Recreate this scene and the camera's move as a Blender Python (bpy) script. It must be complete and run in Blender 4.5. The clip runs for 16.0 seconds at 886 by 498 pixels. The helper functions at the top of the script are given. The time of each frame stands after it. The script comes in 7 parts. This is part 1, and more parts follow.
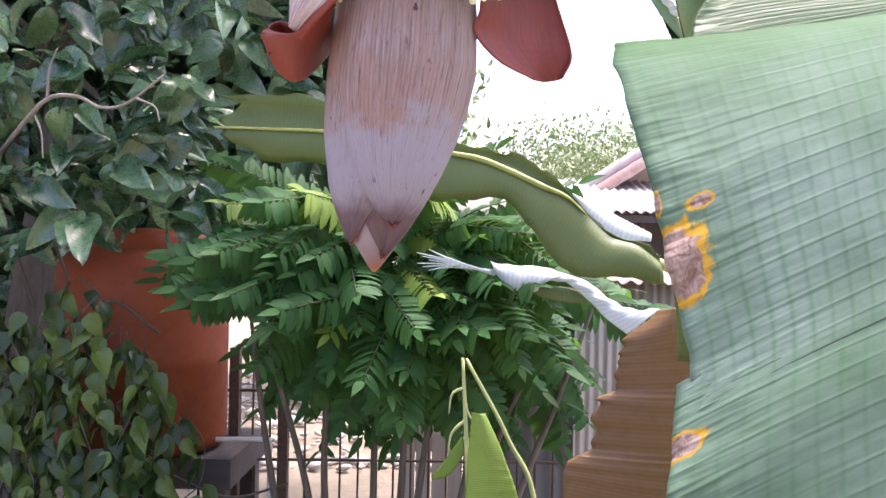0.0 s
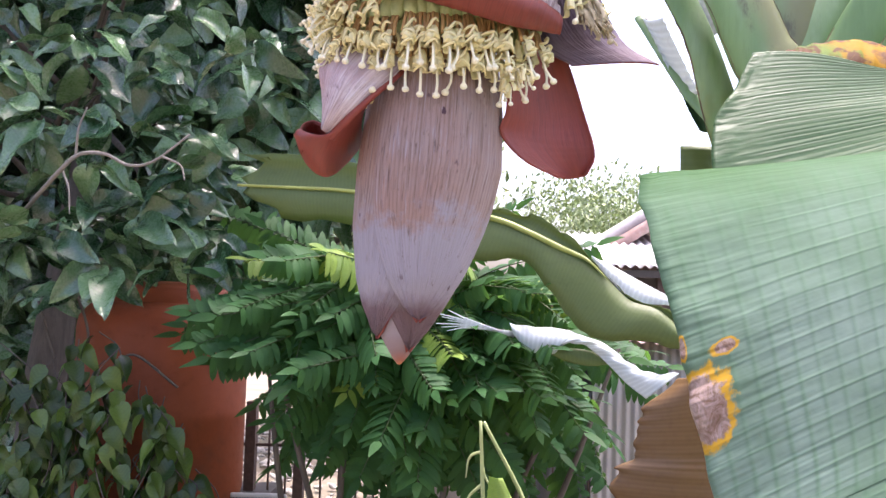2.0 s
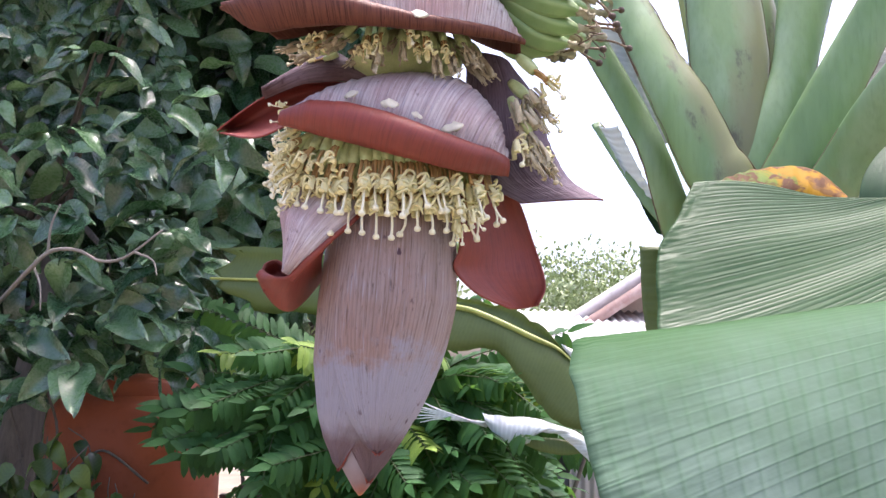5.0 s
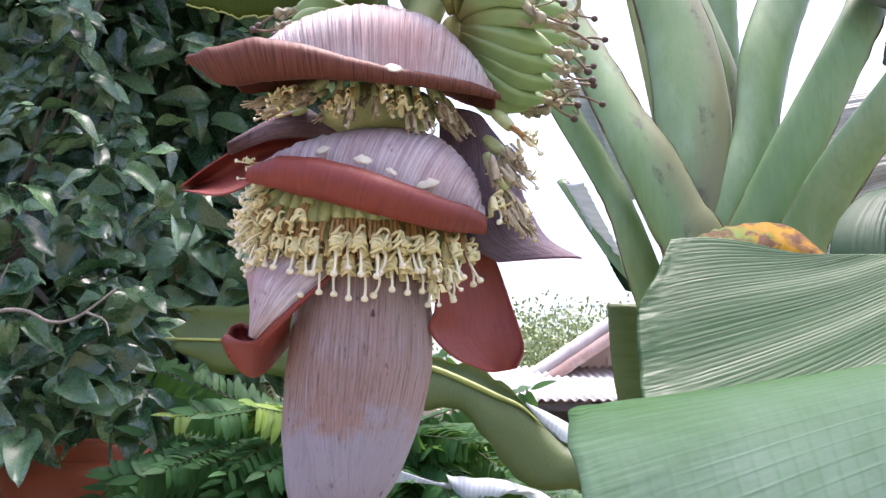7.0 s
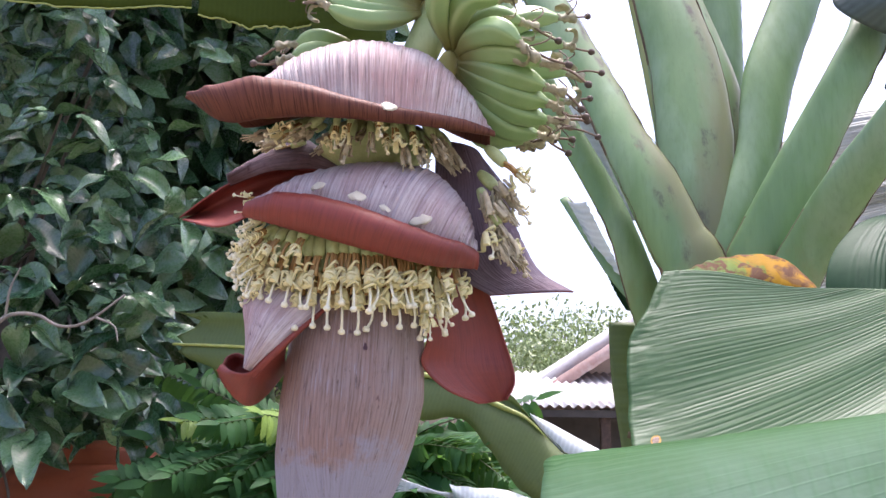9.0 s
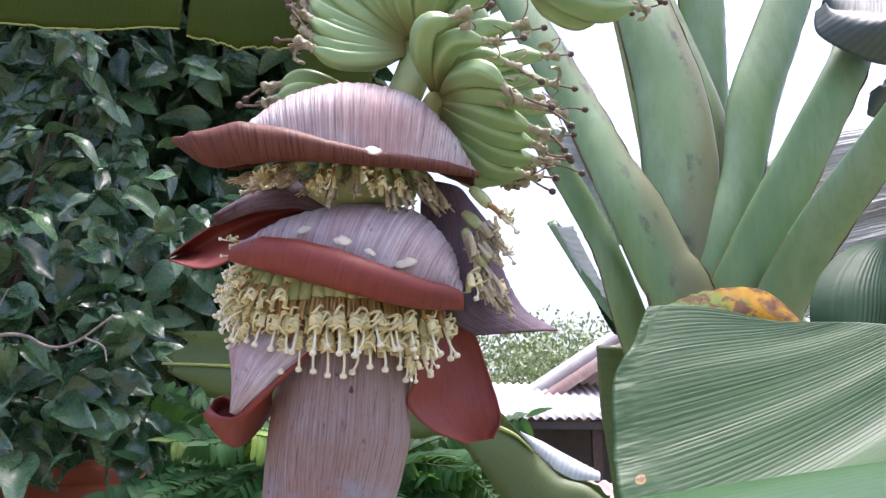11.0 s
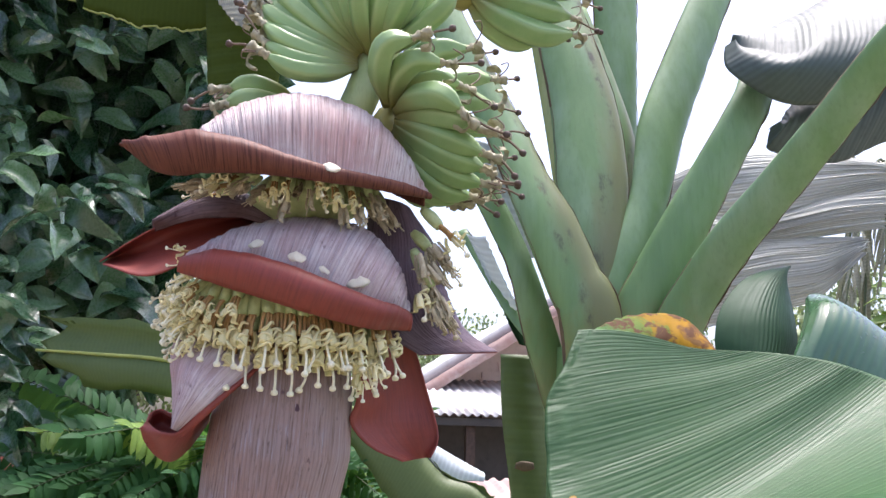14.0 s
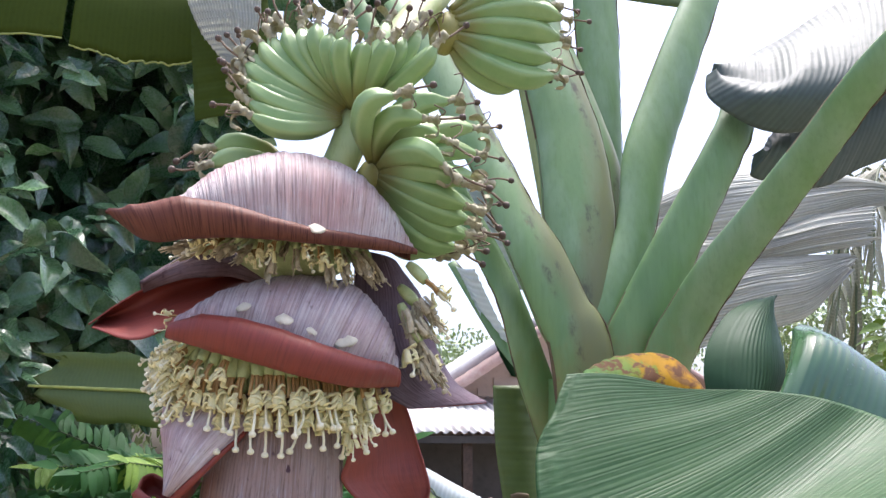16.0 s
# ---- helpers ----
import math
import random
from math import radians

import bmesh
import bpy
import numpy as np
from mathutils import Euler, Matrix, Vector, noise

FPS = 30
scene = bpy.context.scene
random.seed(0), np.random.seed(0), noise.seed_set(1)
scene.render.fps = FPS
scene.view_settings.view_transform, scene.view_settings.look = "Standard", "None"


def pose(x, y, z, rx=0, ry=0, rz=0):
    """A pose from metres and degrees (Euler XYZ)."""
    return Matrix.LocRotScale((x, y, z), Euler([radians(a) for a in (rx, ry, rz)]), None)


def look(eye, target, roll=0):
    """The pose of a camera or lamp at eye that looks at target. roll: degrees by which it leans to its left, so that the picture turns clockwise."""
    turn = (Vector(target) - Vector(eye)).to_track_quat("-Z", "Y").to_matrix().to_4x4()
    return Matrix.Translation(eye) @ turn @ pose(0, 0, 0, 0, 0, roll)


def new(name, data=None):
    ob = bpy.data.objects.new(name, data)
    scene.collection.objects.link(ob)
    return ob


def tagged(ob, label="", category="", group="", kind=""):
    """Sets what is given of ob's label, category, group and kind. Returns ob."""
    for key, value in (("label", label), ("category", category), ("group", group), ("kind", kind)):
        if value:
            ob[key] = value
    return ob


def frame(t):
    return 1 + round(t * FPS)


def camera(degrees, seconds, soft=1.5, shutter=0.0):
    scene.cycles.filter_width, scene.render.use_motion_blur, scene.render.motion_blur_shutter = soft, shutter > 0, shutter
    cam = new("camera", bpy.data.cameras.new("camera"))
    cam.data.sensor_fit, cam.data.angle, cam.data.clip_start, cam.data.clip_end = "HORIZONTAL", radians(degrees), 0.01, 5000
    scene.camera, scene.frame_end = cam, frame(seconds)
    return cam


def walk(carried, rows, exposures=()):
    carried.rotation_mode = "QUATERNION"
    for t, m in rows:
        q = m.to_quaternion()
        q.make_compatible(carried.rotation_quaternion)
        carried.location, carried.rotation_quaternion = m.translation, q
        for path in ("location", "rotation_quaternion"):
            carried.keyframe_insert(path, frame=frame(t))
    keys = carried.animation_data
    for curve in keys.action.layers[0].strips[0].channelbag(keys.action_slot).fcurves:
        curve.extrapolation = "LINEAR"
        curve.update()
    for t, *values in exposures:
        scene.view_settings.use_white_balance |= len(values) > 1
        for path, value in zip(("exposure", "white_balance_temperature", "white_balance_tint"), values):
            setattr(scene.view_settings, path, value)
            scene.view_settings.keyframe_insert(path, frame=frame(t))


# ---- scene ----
cam = camera(53.2, 16.0, soft=1.45)
EXPOSURE, KELVIN, TINT = 1.33, 6250, 20
PATH = [
    (0, (0.017, -0.048, 1.492), (-0.015, 1.951, 1.513), 1.0),
    (0.5, (0.014, -0.068, 1.501), (-0.025, 1.931, 1.558), 1.5),
    (1, (0.016, -0.071, 1.516), (-0.045, 1.926, 1.605), 1.6),
    (1.5, (0.011, -0.068, 1.524), (-0.072, 1.928, 1.63), 1.3),
    (2, (0.009, -0.066, 1.535), (-0.064, 1.928, 1.663), 1.8),
    (2.5, (0.009, -0.085, 1.543), (-0.056, 1.908, 1.694), 2.1),
    (3, (0.011, -0.097, 1.553), (-0.034, 1.896, 1.713), 2.3),
    (3.5, (0.022, -0.1, 1.562), (-0.027, 1.892, 1.742), 1.4),
    (4, (0.029, -0.102, 1.574), (-0.018, 1.886, 1.781), 1.1),
    (4.2, (0.031, -0.108, 1.578), (-0.014, 1.879, 1.8), 1.1),
    (6.3, (0.01, -0.09, 1.593), (0.041, 1.872, 1.98), 0.2),
    (6.5, (0.007, -0.077, 1.585), (0.061, 1.883, 1.977), 0.7),
    (7, (0.011, -0.074, 1.598), (0.084, 1.88, 2.02), -0.2),
    (7.5, (0.015, -0.078, 1.606), (0.08, 1.876, 2.029), 0.0),
    (8, (0.015, -0.082, 1.61), (0.098, 1.872, 2.027), 0.4),
    (8.5, (0.026, -0.09, 1.614), (0.086, 1.866, 2.029), 0.6),
    (8.7, (0.028, -0.093, 1.619), (0.075, 1.862, 2.038), 0.7),
    (10.8, (0.028, -0.109, 1.649), (0.087, 1.842, 2.086), 0.3),
    (11, (0.033, -0.11, 1.654), (0.1, 1.839, 2.1), 0.2),
    (11.5, (0.036, -0.107, 1.658), (0.108, 1.843, 2.1), 0.3),
    (12, (0.037, -0.106, 1.666), (0.173, 1.839, 2.112), -0.0),
    (12.5, (0.03, -0.106, 1.667), (0.246, 1.836, 2.093), 0.3),
    (13, (0.011, -0.106, 1.67), (0.301, 1.829, 2.086), 0.6),
    (13.5, (-0.025, -0.106, 1.675), (0.304, 1.82, 2.099), 1.3),
    (14, (-0.039, -0.113, 1.68), (0.303, 1.81, 2.111), 1.5),
    (14.5, (-0.053, -0.119, 1.687), (0.29, 1.8, 2.133), 1.7),
    (15, (-0.057, -0.123, 1.694), (0.281, 1.795, 2.149), 1.7),
    (15.5, (-0.049, -0.134, 1.705), (0.267, 1.79, 2.15), 1.1),
    (16, (-0.036, -0.131, 1.718), (0.321, 1.782, 2.179), -0.1),
]
walk(cam, [(t, look(eye, target, roll)) for t, eye, target, roll in PATH], exposures=[(0, EXPOSURE + 0.84, KELVIN + 120, TINT + 9), (4, EXPOSURE + 0.60, KELVIN + 20, TINT + 5), (8, EXPOSURE + 0.42, KELVIN - 120, TINT + 5), (12, EXPOSURE + 0.20, KELVIN - 250, TINT + 3), (16, EXPOSURE + 0.18, KELVIN - 200, TINT - 3)])

# ---- world and sun ----
world = bpy.data.worlds.new("sky")
scene.world = world
world.use_nodes = True
wn = world.node_tree.nodes
sky = wn.new("ShaderNodeTexSky")
sky.sky_type = "NISHITA"
sky.sun_disc = False
sky.sun_elevation, sky.sun_rotation = radians(75), radians(48)
sky.air_density, sky.dust_density, sky.ozone_density = 1.0, 6.0, 1.0
wn["Background"].inputs["Strength"].default_value = 0.15
world.node_tree.links.new(sky.outputs["Color"], wn["Background"].inputs["Color"])
sun_data = bpy.data.lights.new("sun", "SUN")
sun_data.energy, sun_data.angle, sun_data.color = 2.0, radians(11), (1.0, 0.95, 0.87)
sun = new("sun", sun_data)
sun.matrix_world = look((0.19 * 8, 0.17 * 8, 0.967 * 8), (0, 0, 0))


# ---- materials ----
def ramp(nt, fac, stops):
    node = nt.nodes.new("ShaderNodeValToRGB")
    while len(node.color_ramp.elements) < len(stops):
        node.color_ramp.elements.new(0.5)
    for e, (p, c) in zip(node.color_ramp.elements, stops):
        e.position, e.color = p, (*c, 1)
    nt.links.new(fac, node.inputs["Fac"])
    return node.outputs["Color"]


def mixed(nt, fac, a, b, mode="MIX"):
    node = nt.nodes.new("ShaderNodeMix")
    node.data_type, node.blend_type = "RGBA", mode
    for socket, value in ((node.inputs[0], fac), (node.inputs[6], a), (node.inputs[7], b)):
        if isinstance(value, (int, float)):
            socket.default_value = value
        elif isinstance(value, tuple):
            socket.default_value = (*value, 1)
        else:
            nt.links.new(value, socket)
    return node.outputs[2]


def mathn(nt, op, a, b=0.0, c=0.0, clamp=False):
    node = nt.nodes.new("ShaderNodeMath")
    node.operation, node.use_clamp = op, clamp
    for socket, value in zip(node.inputs, (a, b, c)):
        if isinstance(value, (int, float)):
            socket.default_value = value
        else:
            nt.links.new(value, socket)
    return node.outputs[0]


def coords(nt, kind="Object", scale=(1, 1, 1)):
    tc = nt.nodes.new("ShaderNodeTexCoord")
    mp = nt.nodes.new("ShaderNodeMapping")
    mp.inputs["Scale"].default_value = scale
    nt.links.new(tc.outputs[kind], mp.inputs["Vector"])
    return mp.outputs["Vector"]


def noisy(nt, vec, scale, detail=4, rough=0.55, distort=0.0):
    node = nt.nodes.new("ShaderNodeTexNoise")
    node.inputs["Scale"].default_value = scale
    node.inputs["Detail"].default_value = detail
    node.inputs["Roughness"].default_value = rough
    node.inputs["Distortion"].default_value = distort
    nt.links.new(vec, node.inputs["Vector"])
    return node.outputs["Fac"]


def bumped(nt, height, strength, distance, normal=None):
    node = nt.nodes.new("ShaderNodeBump")
    node.inputs["Strength"].default_value = strength
    node.inputs["Distance"].default_value = distance
    nt.links.new(height, node.inputs["Height"])
    if normal is not None:
        nt.links.new(normal, node.inputs["Normal"])
    return node.outputs["Normal"]


def start(name):
    m = bpy.data.materials.new(name)
    m.use_nodes = True
    nt = m.node_tree
    return m, nt, nt.nodes["Principled BSDF"], nt.nodes["Material Output"]


def finish(nt, bsdf, out, color, rough, normal=None, translucent=0.0, tcolor=None, spec=0.5, coat=0.0):
    if isinstance(color, tuple):
        bsdf.inputs["Base Color"].default_value = (*color, 1)
    else:
        nt.links.new(color, bsdf.inputs["Base Color"])
    if isinstance(rough, (int, float)):
        bsdf.inputs["Roughness"].default_value = rough
    else:
        nt.links.new(rough, bsdf.inputs["Roughness"])
    bsdf.inputs["Specular IOR Level"].default_value = spec
    bsdf.inputs["Coat Weight"].default_value = coat
    if normal is not None:
        nt.links.new(normal, bsdf.inputs["Normal"])
    if translucent:
        tr = nt.nodes.new("ShaderNodeBsdfTranslucent")
        if tcolor is not None:
            tr.inputs["Color"].default_value = (*tcolor, 1)
        else:
            nt.links.new(color, tr.inputs["Color"])
        mx = nt.nodes.new("ShaderNodeMixShader")
        mx.inputs[0].default_value = translucent
        nt.links.new(bsdf.outputs[0], mx.inputs[1])
        nt.links.new(tr.outputs[0], mx.inputs[2])
        nt.links.new(mx.outputs[0], out.inputs["Surface"])


def stripes(nt, vec, axis, freq, noise_amount=0.25, noise_scale=3.0):
    """A soft sine across one axis of uv space, wandering a little."""
    sep = nt.nodes.new("ShaderNodeSeparateXYZ")
    nt.links.new(vec, sep.inputs[0])
    n = noisy(nt, vec, noise_scale, 2)
    x = mathn(nt, "MULTIPLY", sep.outputs[axis], freq * 2 * math.pi)
    x = mathn(nt, "ADD", x, mathn(nt, "MULTIPLY", n, noise_amount * 2 * math.pi))
    return mathn(nt, "MULTIPLY_ADD", mathn(nt, "SINE", x), 0.5, 0.5)


def bract_outer_mat(name, base, pale, dark, streak_scale, zones=False, ribs=0.55, bloomed=None):
    """Waxy bloom over ribbed purple: thin ribs run along v of the uv map."""
    m, nt, bsdf, out = start(name)
    uv = coords(nt, "UV")
    long_uv = coords(nt, "UV", (1, 0.035, 1))
    ob = coords(nt, "Object")
    streak = noisy(nt, long_uv, streak_scale, 4, 0.6)
    fine = noisy(nt, long_uv, streak_scale * 4.0, 3, 0.65)
    bloom = noisy(nt, ob, 20, 5, 0.62)
    blush = noisy(nt, ob, 11, 3, 0.5)
    col = mixed(nt, mathn(nt, "MULTIPLY_ADD", bloom, 2.6, -0.85, True), base, bloomed or pale)
    col = mixed(nt, mathn(nt, "MULTIPLY", mathn(nt, "MULTIPLY_ADD", blush, 4.5, -2.35, True), 0.55), col, tuple(b * k for b, k in zip(base, (1.12, 0.80, 0.78))))
    col = mixed(nt, mathn(nt, "MULTIPLY_ADD", streak, 3.0, -1.45, True), col, dark)
    if zones:
        sep = nt.nodes.new("ShaderNodeSeparateXYZ")
        nt.links.new(uv, sep.inputs[0])
        along = mathn(nt, "ADD", sep.outputs[1], mathn(nt, "MULTIPLY_ADD", noisy(nt, ob, 17, 6, 0.72), 0.15, -0.075))
        near_tip = mathn(nt, "ADD", sep.outputs[1], mathn(nt, "MULTIPLY_ADD", noisy(nt, ob, 60, 4, 0.7), 0.03, -0.015))
        col = mixed(nt, mathn(nt, "MULTIPLY", mathn(nt, "MULTIPLY_ADD", along, 45, -7.9, True), 0.85), col, pale)
        ribs = mathn(nt, "MULTIPLY_ADD", mathn(nt, "MULTIPLY_ADD", along, 30, -5.0, True), -0.7 * ribs, ribs)
        col = mixed(nt, mathn(nt, "MULTIPLY", mathn(nt, "MULTIPLY_ADD", near_tip, 45, -11.7, True), 0.80), col, (0.12, 0.065, 0.075))
    col = mixed(nt, mathn(nt, "MULTIPLY", mathn(nt, "MULTIPLY_ADD", fine, 7.0, -3.9, True), ribs), col, tuple(c * 0.62 for c in dark))
    col = mixed(nt, mathn(nt, "MULTIPLY", mathn(nt, "MULTIPLY_ADD", fine, -7.0, 2.9, True), mathn(nt, "MULTIPLY", ribs, 0.8)), col, tuple(min(0.85, c * 1.22) for c in pale))
    cord = mathn(nt, "POWER", stripes(nt, coords(nt, "UV", (1, 0.12, 1)), 0, 310, 0.9, 45), 3.0)
    col = mixed(nt, mathn(nt, "MULTIPLY", mathn(nt, "MULTIPLY", cord, mathn(nt, "MULTIPLY_ADD", streak, 2.2, -0.55, True)), mathn(nt, "MULTIPLY", ribs, 0.50)), col, tuple(c * 0.60 for c in dark))
    fleck = noisy(nt, coords(nt, "UV", (1, 0.14, 1)), streak_scale * 2.4, 4, 0.7)
    fleck = mathn(nt, "MULTIPLY", mathn(nt, "MULTIPLY_ADD", fleck, 11, -6.3, True), mathn(nt, "MULTIPLY_ADD", noisy(nt, ob, 26, 3), 3.0, -1.05, True))
    col = mixed(nt, mathn(nt, "MULTIPLY", fleck, 0.75), col, tuple(c * 0.5 for c in dark))
    scars = noisy(nt, coords(nt, "Object", (1, 1, 0.45)), 150, 2, 0.5)
    patch = noisy(nt, ob, 14, 2)
    sc = mathn(nt, "MULTIPLY", mathn(nt, "MULTIPLY_ADD", scars, 16, -10.7, True), mathn(nt, "MULTIPLY_ADD", patch, 5, -2.2, True))
    col = mixed(nt, sc, col, (0.07, 0.035, 0.045))
    nrm = bumped(nt, streak, 0.9, 0.0018)
    nrm = bumped(nt, fine, 0.7, 0.0009, nrm)
    nrm = bumped(nt, cord, 0.4, -0.0006, nrm)
    rough = mathn(nt, "MULTIPLY_ADD", bloom, 0.25, 0.48)
    finish(nt, bsdf, out, col, rough, nrm, spec=0.22)
    return m


M_BRACT = bract_outer_mat("bract_outer", (0.43, 0.31, 0.305), (0.60, 0.56, 0.565), (0.29, 0.20, 0.205), 170, ribs=0.7)
# darker copy of the bract's outer face, with shade put into the colour
M_SHADEBRACT = bract_outer_mat("shaded_purple_bract", (0.115, 0.078, 0.095), (0.20, 0.160, 0.195), (0.075, 0.045, 0.055), 130)
# another dark copy: the fold's shade is put into its brown
M_FOLD = bract_outer_mat("shaded_brown_bract", (0.10, 0.055, 0.055), (0.20, 0.145, 0.16), (0.05, 0.028, 0.030), 130)
M_DOME = bract_outer_mat("bract_dry_outer", (0.42, 0.30, 0.28), (0.57, 0.535, 0.515), (0.28, 0.19, 0.175), 200, ribs=0.95)
M_BUD = bract_outer_mat("bud_outer", (0.285, 0.185, 0.155), (0.285, 0.280, 0.335), (0.19, 0.125, 0.105), 150, True, 0.95, (0.295, 0.235, 0.225))


def red_mat(name, a, b, dark, lines=1.0):
    m, nt, bsdf, out = start(name)
    long_uv = coords(nt, "UV", (1, 0.04, 1))
    ob = coords(nt, "Object")
    streak = noisy(nt, long_uv, 260, 4, 0.65)
    fine = noisy(nt, long_uv, 900, 3, 0.6)
    blotch = noisy(nt, ob, 18, 4)
    col = mixed(nt, mathn(nt, "MULTIPLY_ADD", blotch, 2.2, -0.65, True), a, b)
    col = mixed(nt, mathn(nt, "MULTIPLY", mathn(nt, "MULTIPLY_ADD", streak, 3, -1.3, True), 0.35 + 0.4 * lines), col, dark)
    col = mixed(nt, mathn(nt, "MULTIPLY", mathn(nt, "MULTIPLY_ADD", fine, 6, -3.0, True), lines), col, tuple(c * 0.55 for c in dark))
    spots = noisy(nt, ob, 120, 4, 0.7)
    col = mixed(nt, mathn(nt, "MULTIPLY_ADD", spots, 9, -6.1, True), col, (0.05, 0.02, 0.02))
    nrm = bumped(nt, fine, 0.3, 0.0005, bumped(nt, streak, 0.45, 0.0008))
    finish(nt, bsdf, out, col, 0.42 + 0.12 * lines, nrm, spec=0.42 - 0.26 * lines, translucent=0.08, tcolor=(0.5, 0.05, 0.04))
    return m


M_RED = red_mat("bract_inner", (0.27, 0.055, 0.034), (0.20, 0.045, 0.036), (0.13, 0.032, 0.028), 0.35)
M_REDBROWN = red_mat("bract_inner_dry", (0.175, 0.066, 0.042), (0.125, 0.045, 0.033), (0.075, 0.030, 0.023))


def leaf_mat(name, deep, light, rough=0.45, vein=90, translucent=0.2, tcol=None, midrib=None, spec=0.5, vary=0.35, bump=0.5, depth=0.0012, lines=0.5):
    """Leaf: uv x runs along the leaf (side veins are lines of constant x), y across."""
    m, nt, bsdf, out = start(name)
    uv = coords(nt, "UV")
    ob = coords(nt, "Object")
    big = noisy(nt, ob, 4, 4)
    small = noisy(nt, ob, 60, 3)
    info = nt.nodes.new("ShaderNodeObjectInfo")
    geo = nt.nodes.new("ShaderNodeNewGeometry")
    rnd = mathn(nt, "FRACT", mathn(nt, "ADD", info.outputs["Random"], geo.outputs["Random Per Island"]))
    f = mathn(nt, "ADD", mathn(nt, "MULTIPLY_ADD", big, 0.9, -0.2), mathn(nt, "MULTIPLY_ADD", rnd, vary * 2, -vary), clamp=True)
    col = mixed(nt, f, deep, light)
    v = stripes(nt, uv, 0, vein, 0.35, 8)
    col = mixed(nt, mathn(nt, "MULTIPLY_ADD", v, lines, -0.3 * lines, True), col, tuple(min(1, c * 1.35) for c in light))
    col = mixed(nt, mathn(nt, "MULTIPLY_ADD", small, 1.5, -0.8, True), col, tuple(c * 0.6 for c in deep))
    nrm = bumped(nt, v, bump, depth)
    nrm = bumped(nt, small, 0.25, 0.0008, nrm)
    r = mathn(nt, "MULTIPLY_ADD", small, 0.25, rough - 0.1)
    finish(nt, bsdf, out, col, r, nrm, translucent, tcol or tuple(min(1, c * 2.2) for c in light), spec)
    return m


M_DARKLEAF = leaf_mat("dark_tree_leaf", (0.022, 0.070, 0.031), (0.205, 0.365, 0.165), 0.25, 60, 0.10, (0.12, 0.24, 0.05), vary=0.5, spec=0.75, bump=0.3, depth=0.0008, lines=0.10)
M_FERN = leaf_mat("pinnate_leaf", (0.010, 0.044, 0.016), (0.047, 0.142, 0.042), 0.55, 200, 0.25, (0.15, 0.34, 0.05), spec=0.18, bump=0.2)
M_FERNPALE = leaf_mat("young_pinnate_leaf", (0.10, 0.20, 0.03), (0.22, 0.33, 0.05), 0.5, 200, 0.3, (0.35, 0.5, 0.06))
M_VINE = leaf_mat("vine_leaf", (0.008, 0.030, 0.007), (0.095, 0.165, 0.030), 0.30, 70, 0.2, (0.2, 0.35, 0.06), vary=0.7, spec=0.40, bump=0.3, lines=0.2)
M_BGBAN = leaf_mat("background_banana_leaf", (0.085, 0.130, 0.035), (0.13, 0.18, 0.055), 0.5, 70, 0.26, (0.23, 0.31, 0.07), vary=0.05, lines=0.18, bump=0.2)
M_PALELEAF = leaf_mat("pale_leaf_underside", (0.46, 0.53, 0.55), (0.66, 0.72, 0.74), 0.5, 60, 0.4, (0.72, 0.77, 0.74), vary=0.05)
M_GREYLEAF = leaf_mat("dry_grey_leaf", (0.36, 0.38, 0.345), (0.68, 0.70, 0.65), 0.7, 130, 0.42, (0.7, 0.72, 0.66), vary=0.05, bump=0.9, depth=0.004, lines=0.7)
M_HANG = leaf_mat("drooping_grey_leaf", (0.052, 0.072, 0.064), (0.100, 0.130, 0.116), 0.55, 70, 0.05, (0.25, 0.3, 0.2), spec=0.3, vary=0.05, lines=0.25, bump=0.4, depth=0.0012)
M_BLUELEAF = leaf_mat("sheeny_leaf", (0.030, 0.095, 0.035), (0.065, 0.145, 0.060), 0.20, 75, 0.08, (0.14, 0.24, 0.08), vary=0.05, lines=0.2, bump=0.6, depth=0.0012, spec=0.9)
# dim banana leaf: its shade is put into the dark green
M_DIMLEAF = leaf_mat("shaded_banana_leaf", (0.016, 0.048, 0.022), (0.036, 0.082, 0.038), 0.5, 80, 0.04, (0.14, 0.24, 0.08), spec=0.12, vary=0.05, lines=0.10, bump=0.2, depth=0.0008)
M_OLIVE = leaf_mat("overhead_banana_leaf", (0.038, 0.060, 0.008), (0.062, 0.088, 0.014), 0.6, 60, 0.10, (0.20, 0.26, 0.02), vary=0.05, lines=0.15, spec=0.08, bump=0.2)
M_PALM = leaf_mat("palm_leaflet", (0.17, 0.18, 0.12), (0.40, 0.40, 0.30), 0.45, 40, 0.3, (0.4, 0.42, 0.25), vary=0.5)
# distance haze is put into this paler leaf colour
M_FARHAZE = leaf_mat("hazed_tree_leaf", (0.18, 0.25, 0.11), (0.42, 0.50, 0.26), 0.5, 20, 0.3, (0.3, 0.4, 0.12), vary=0.5)


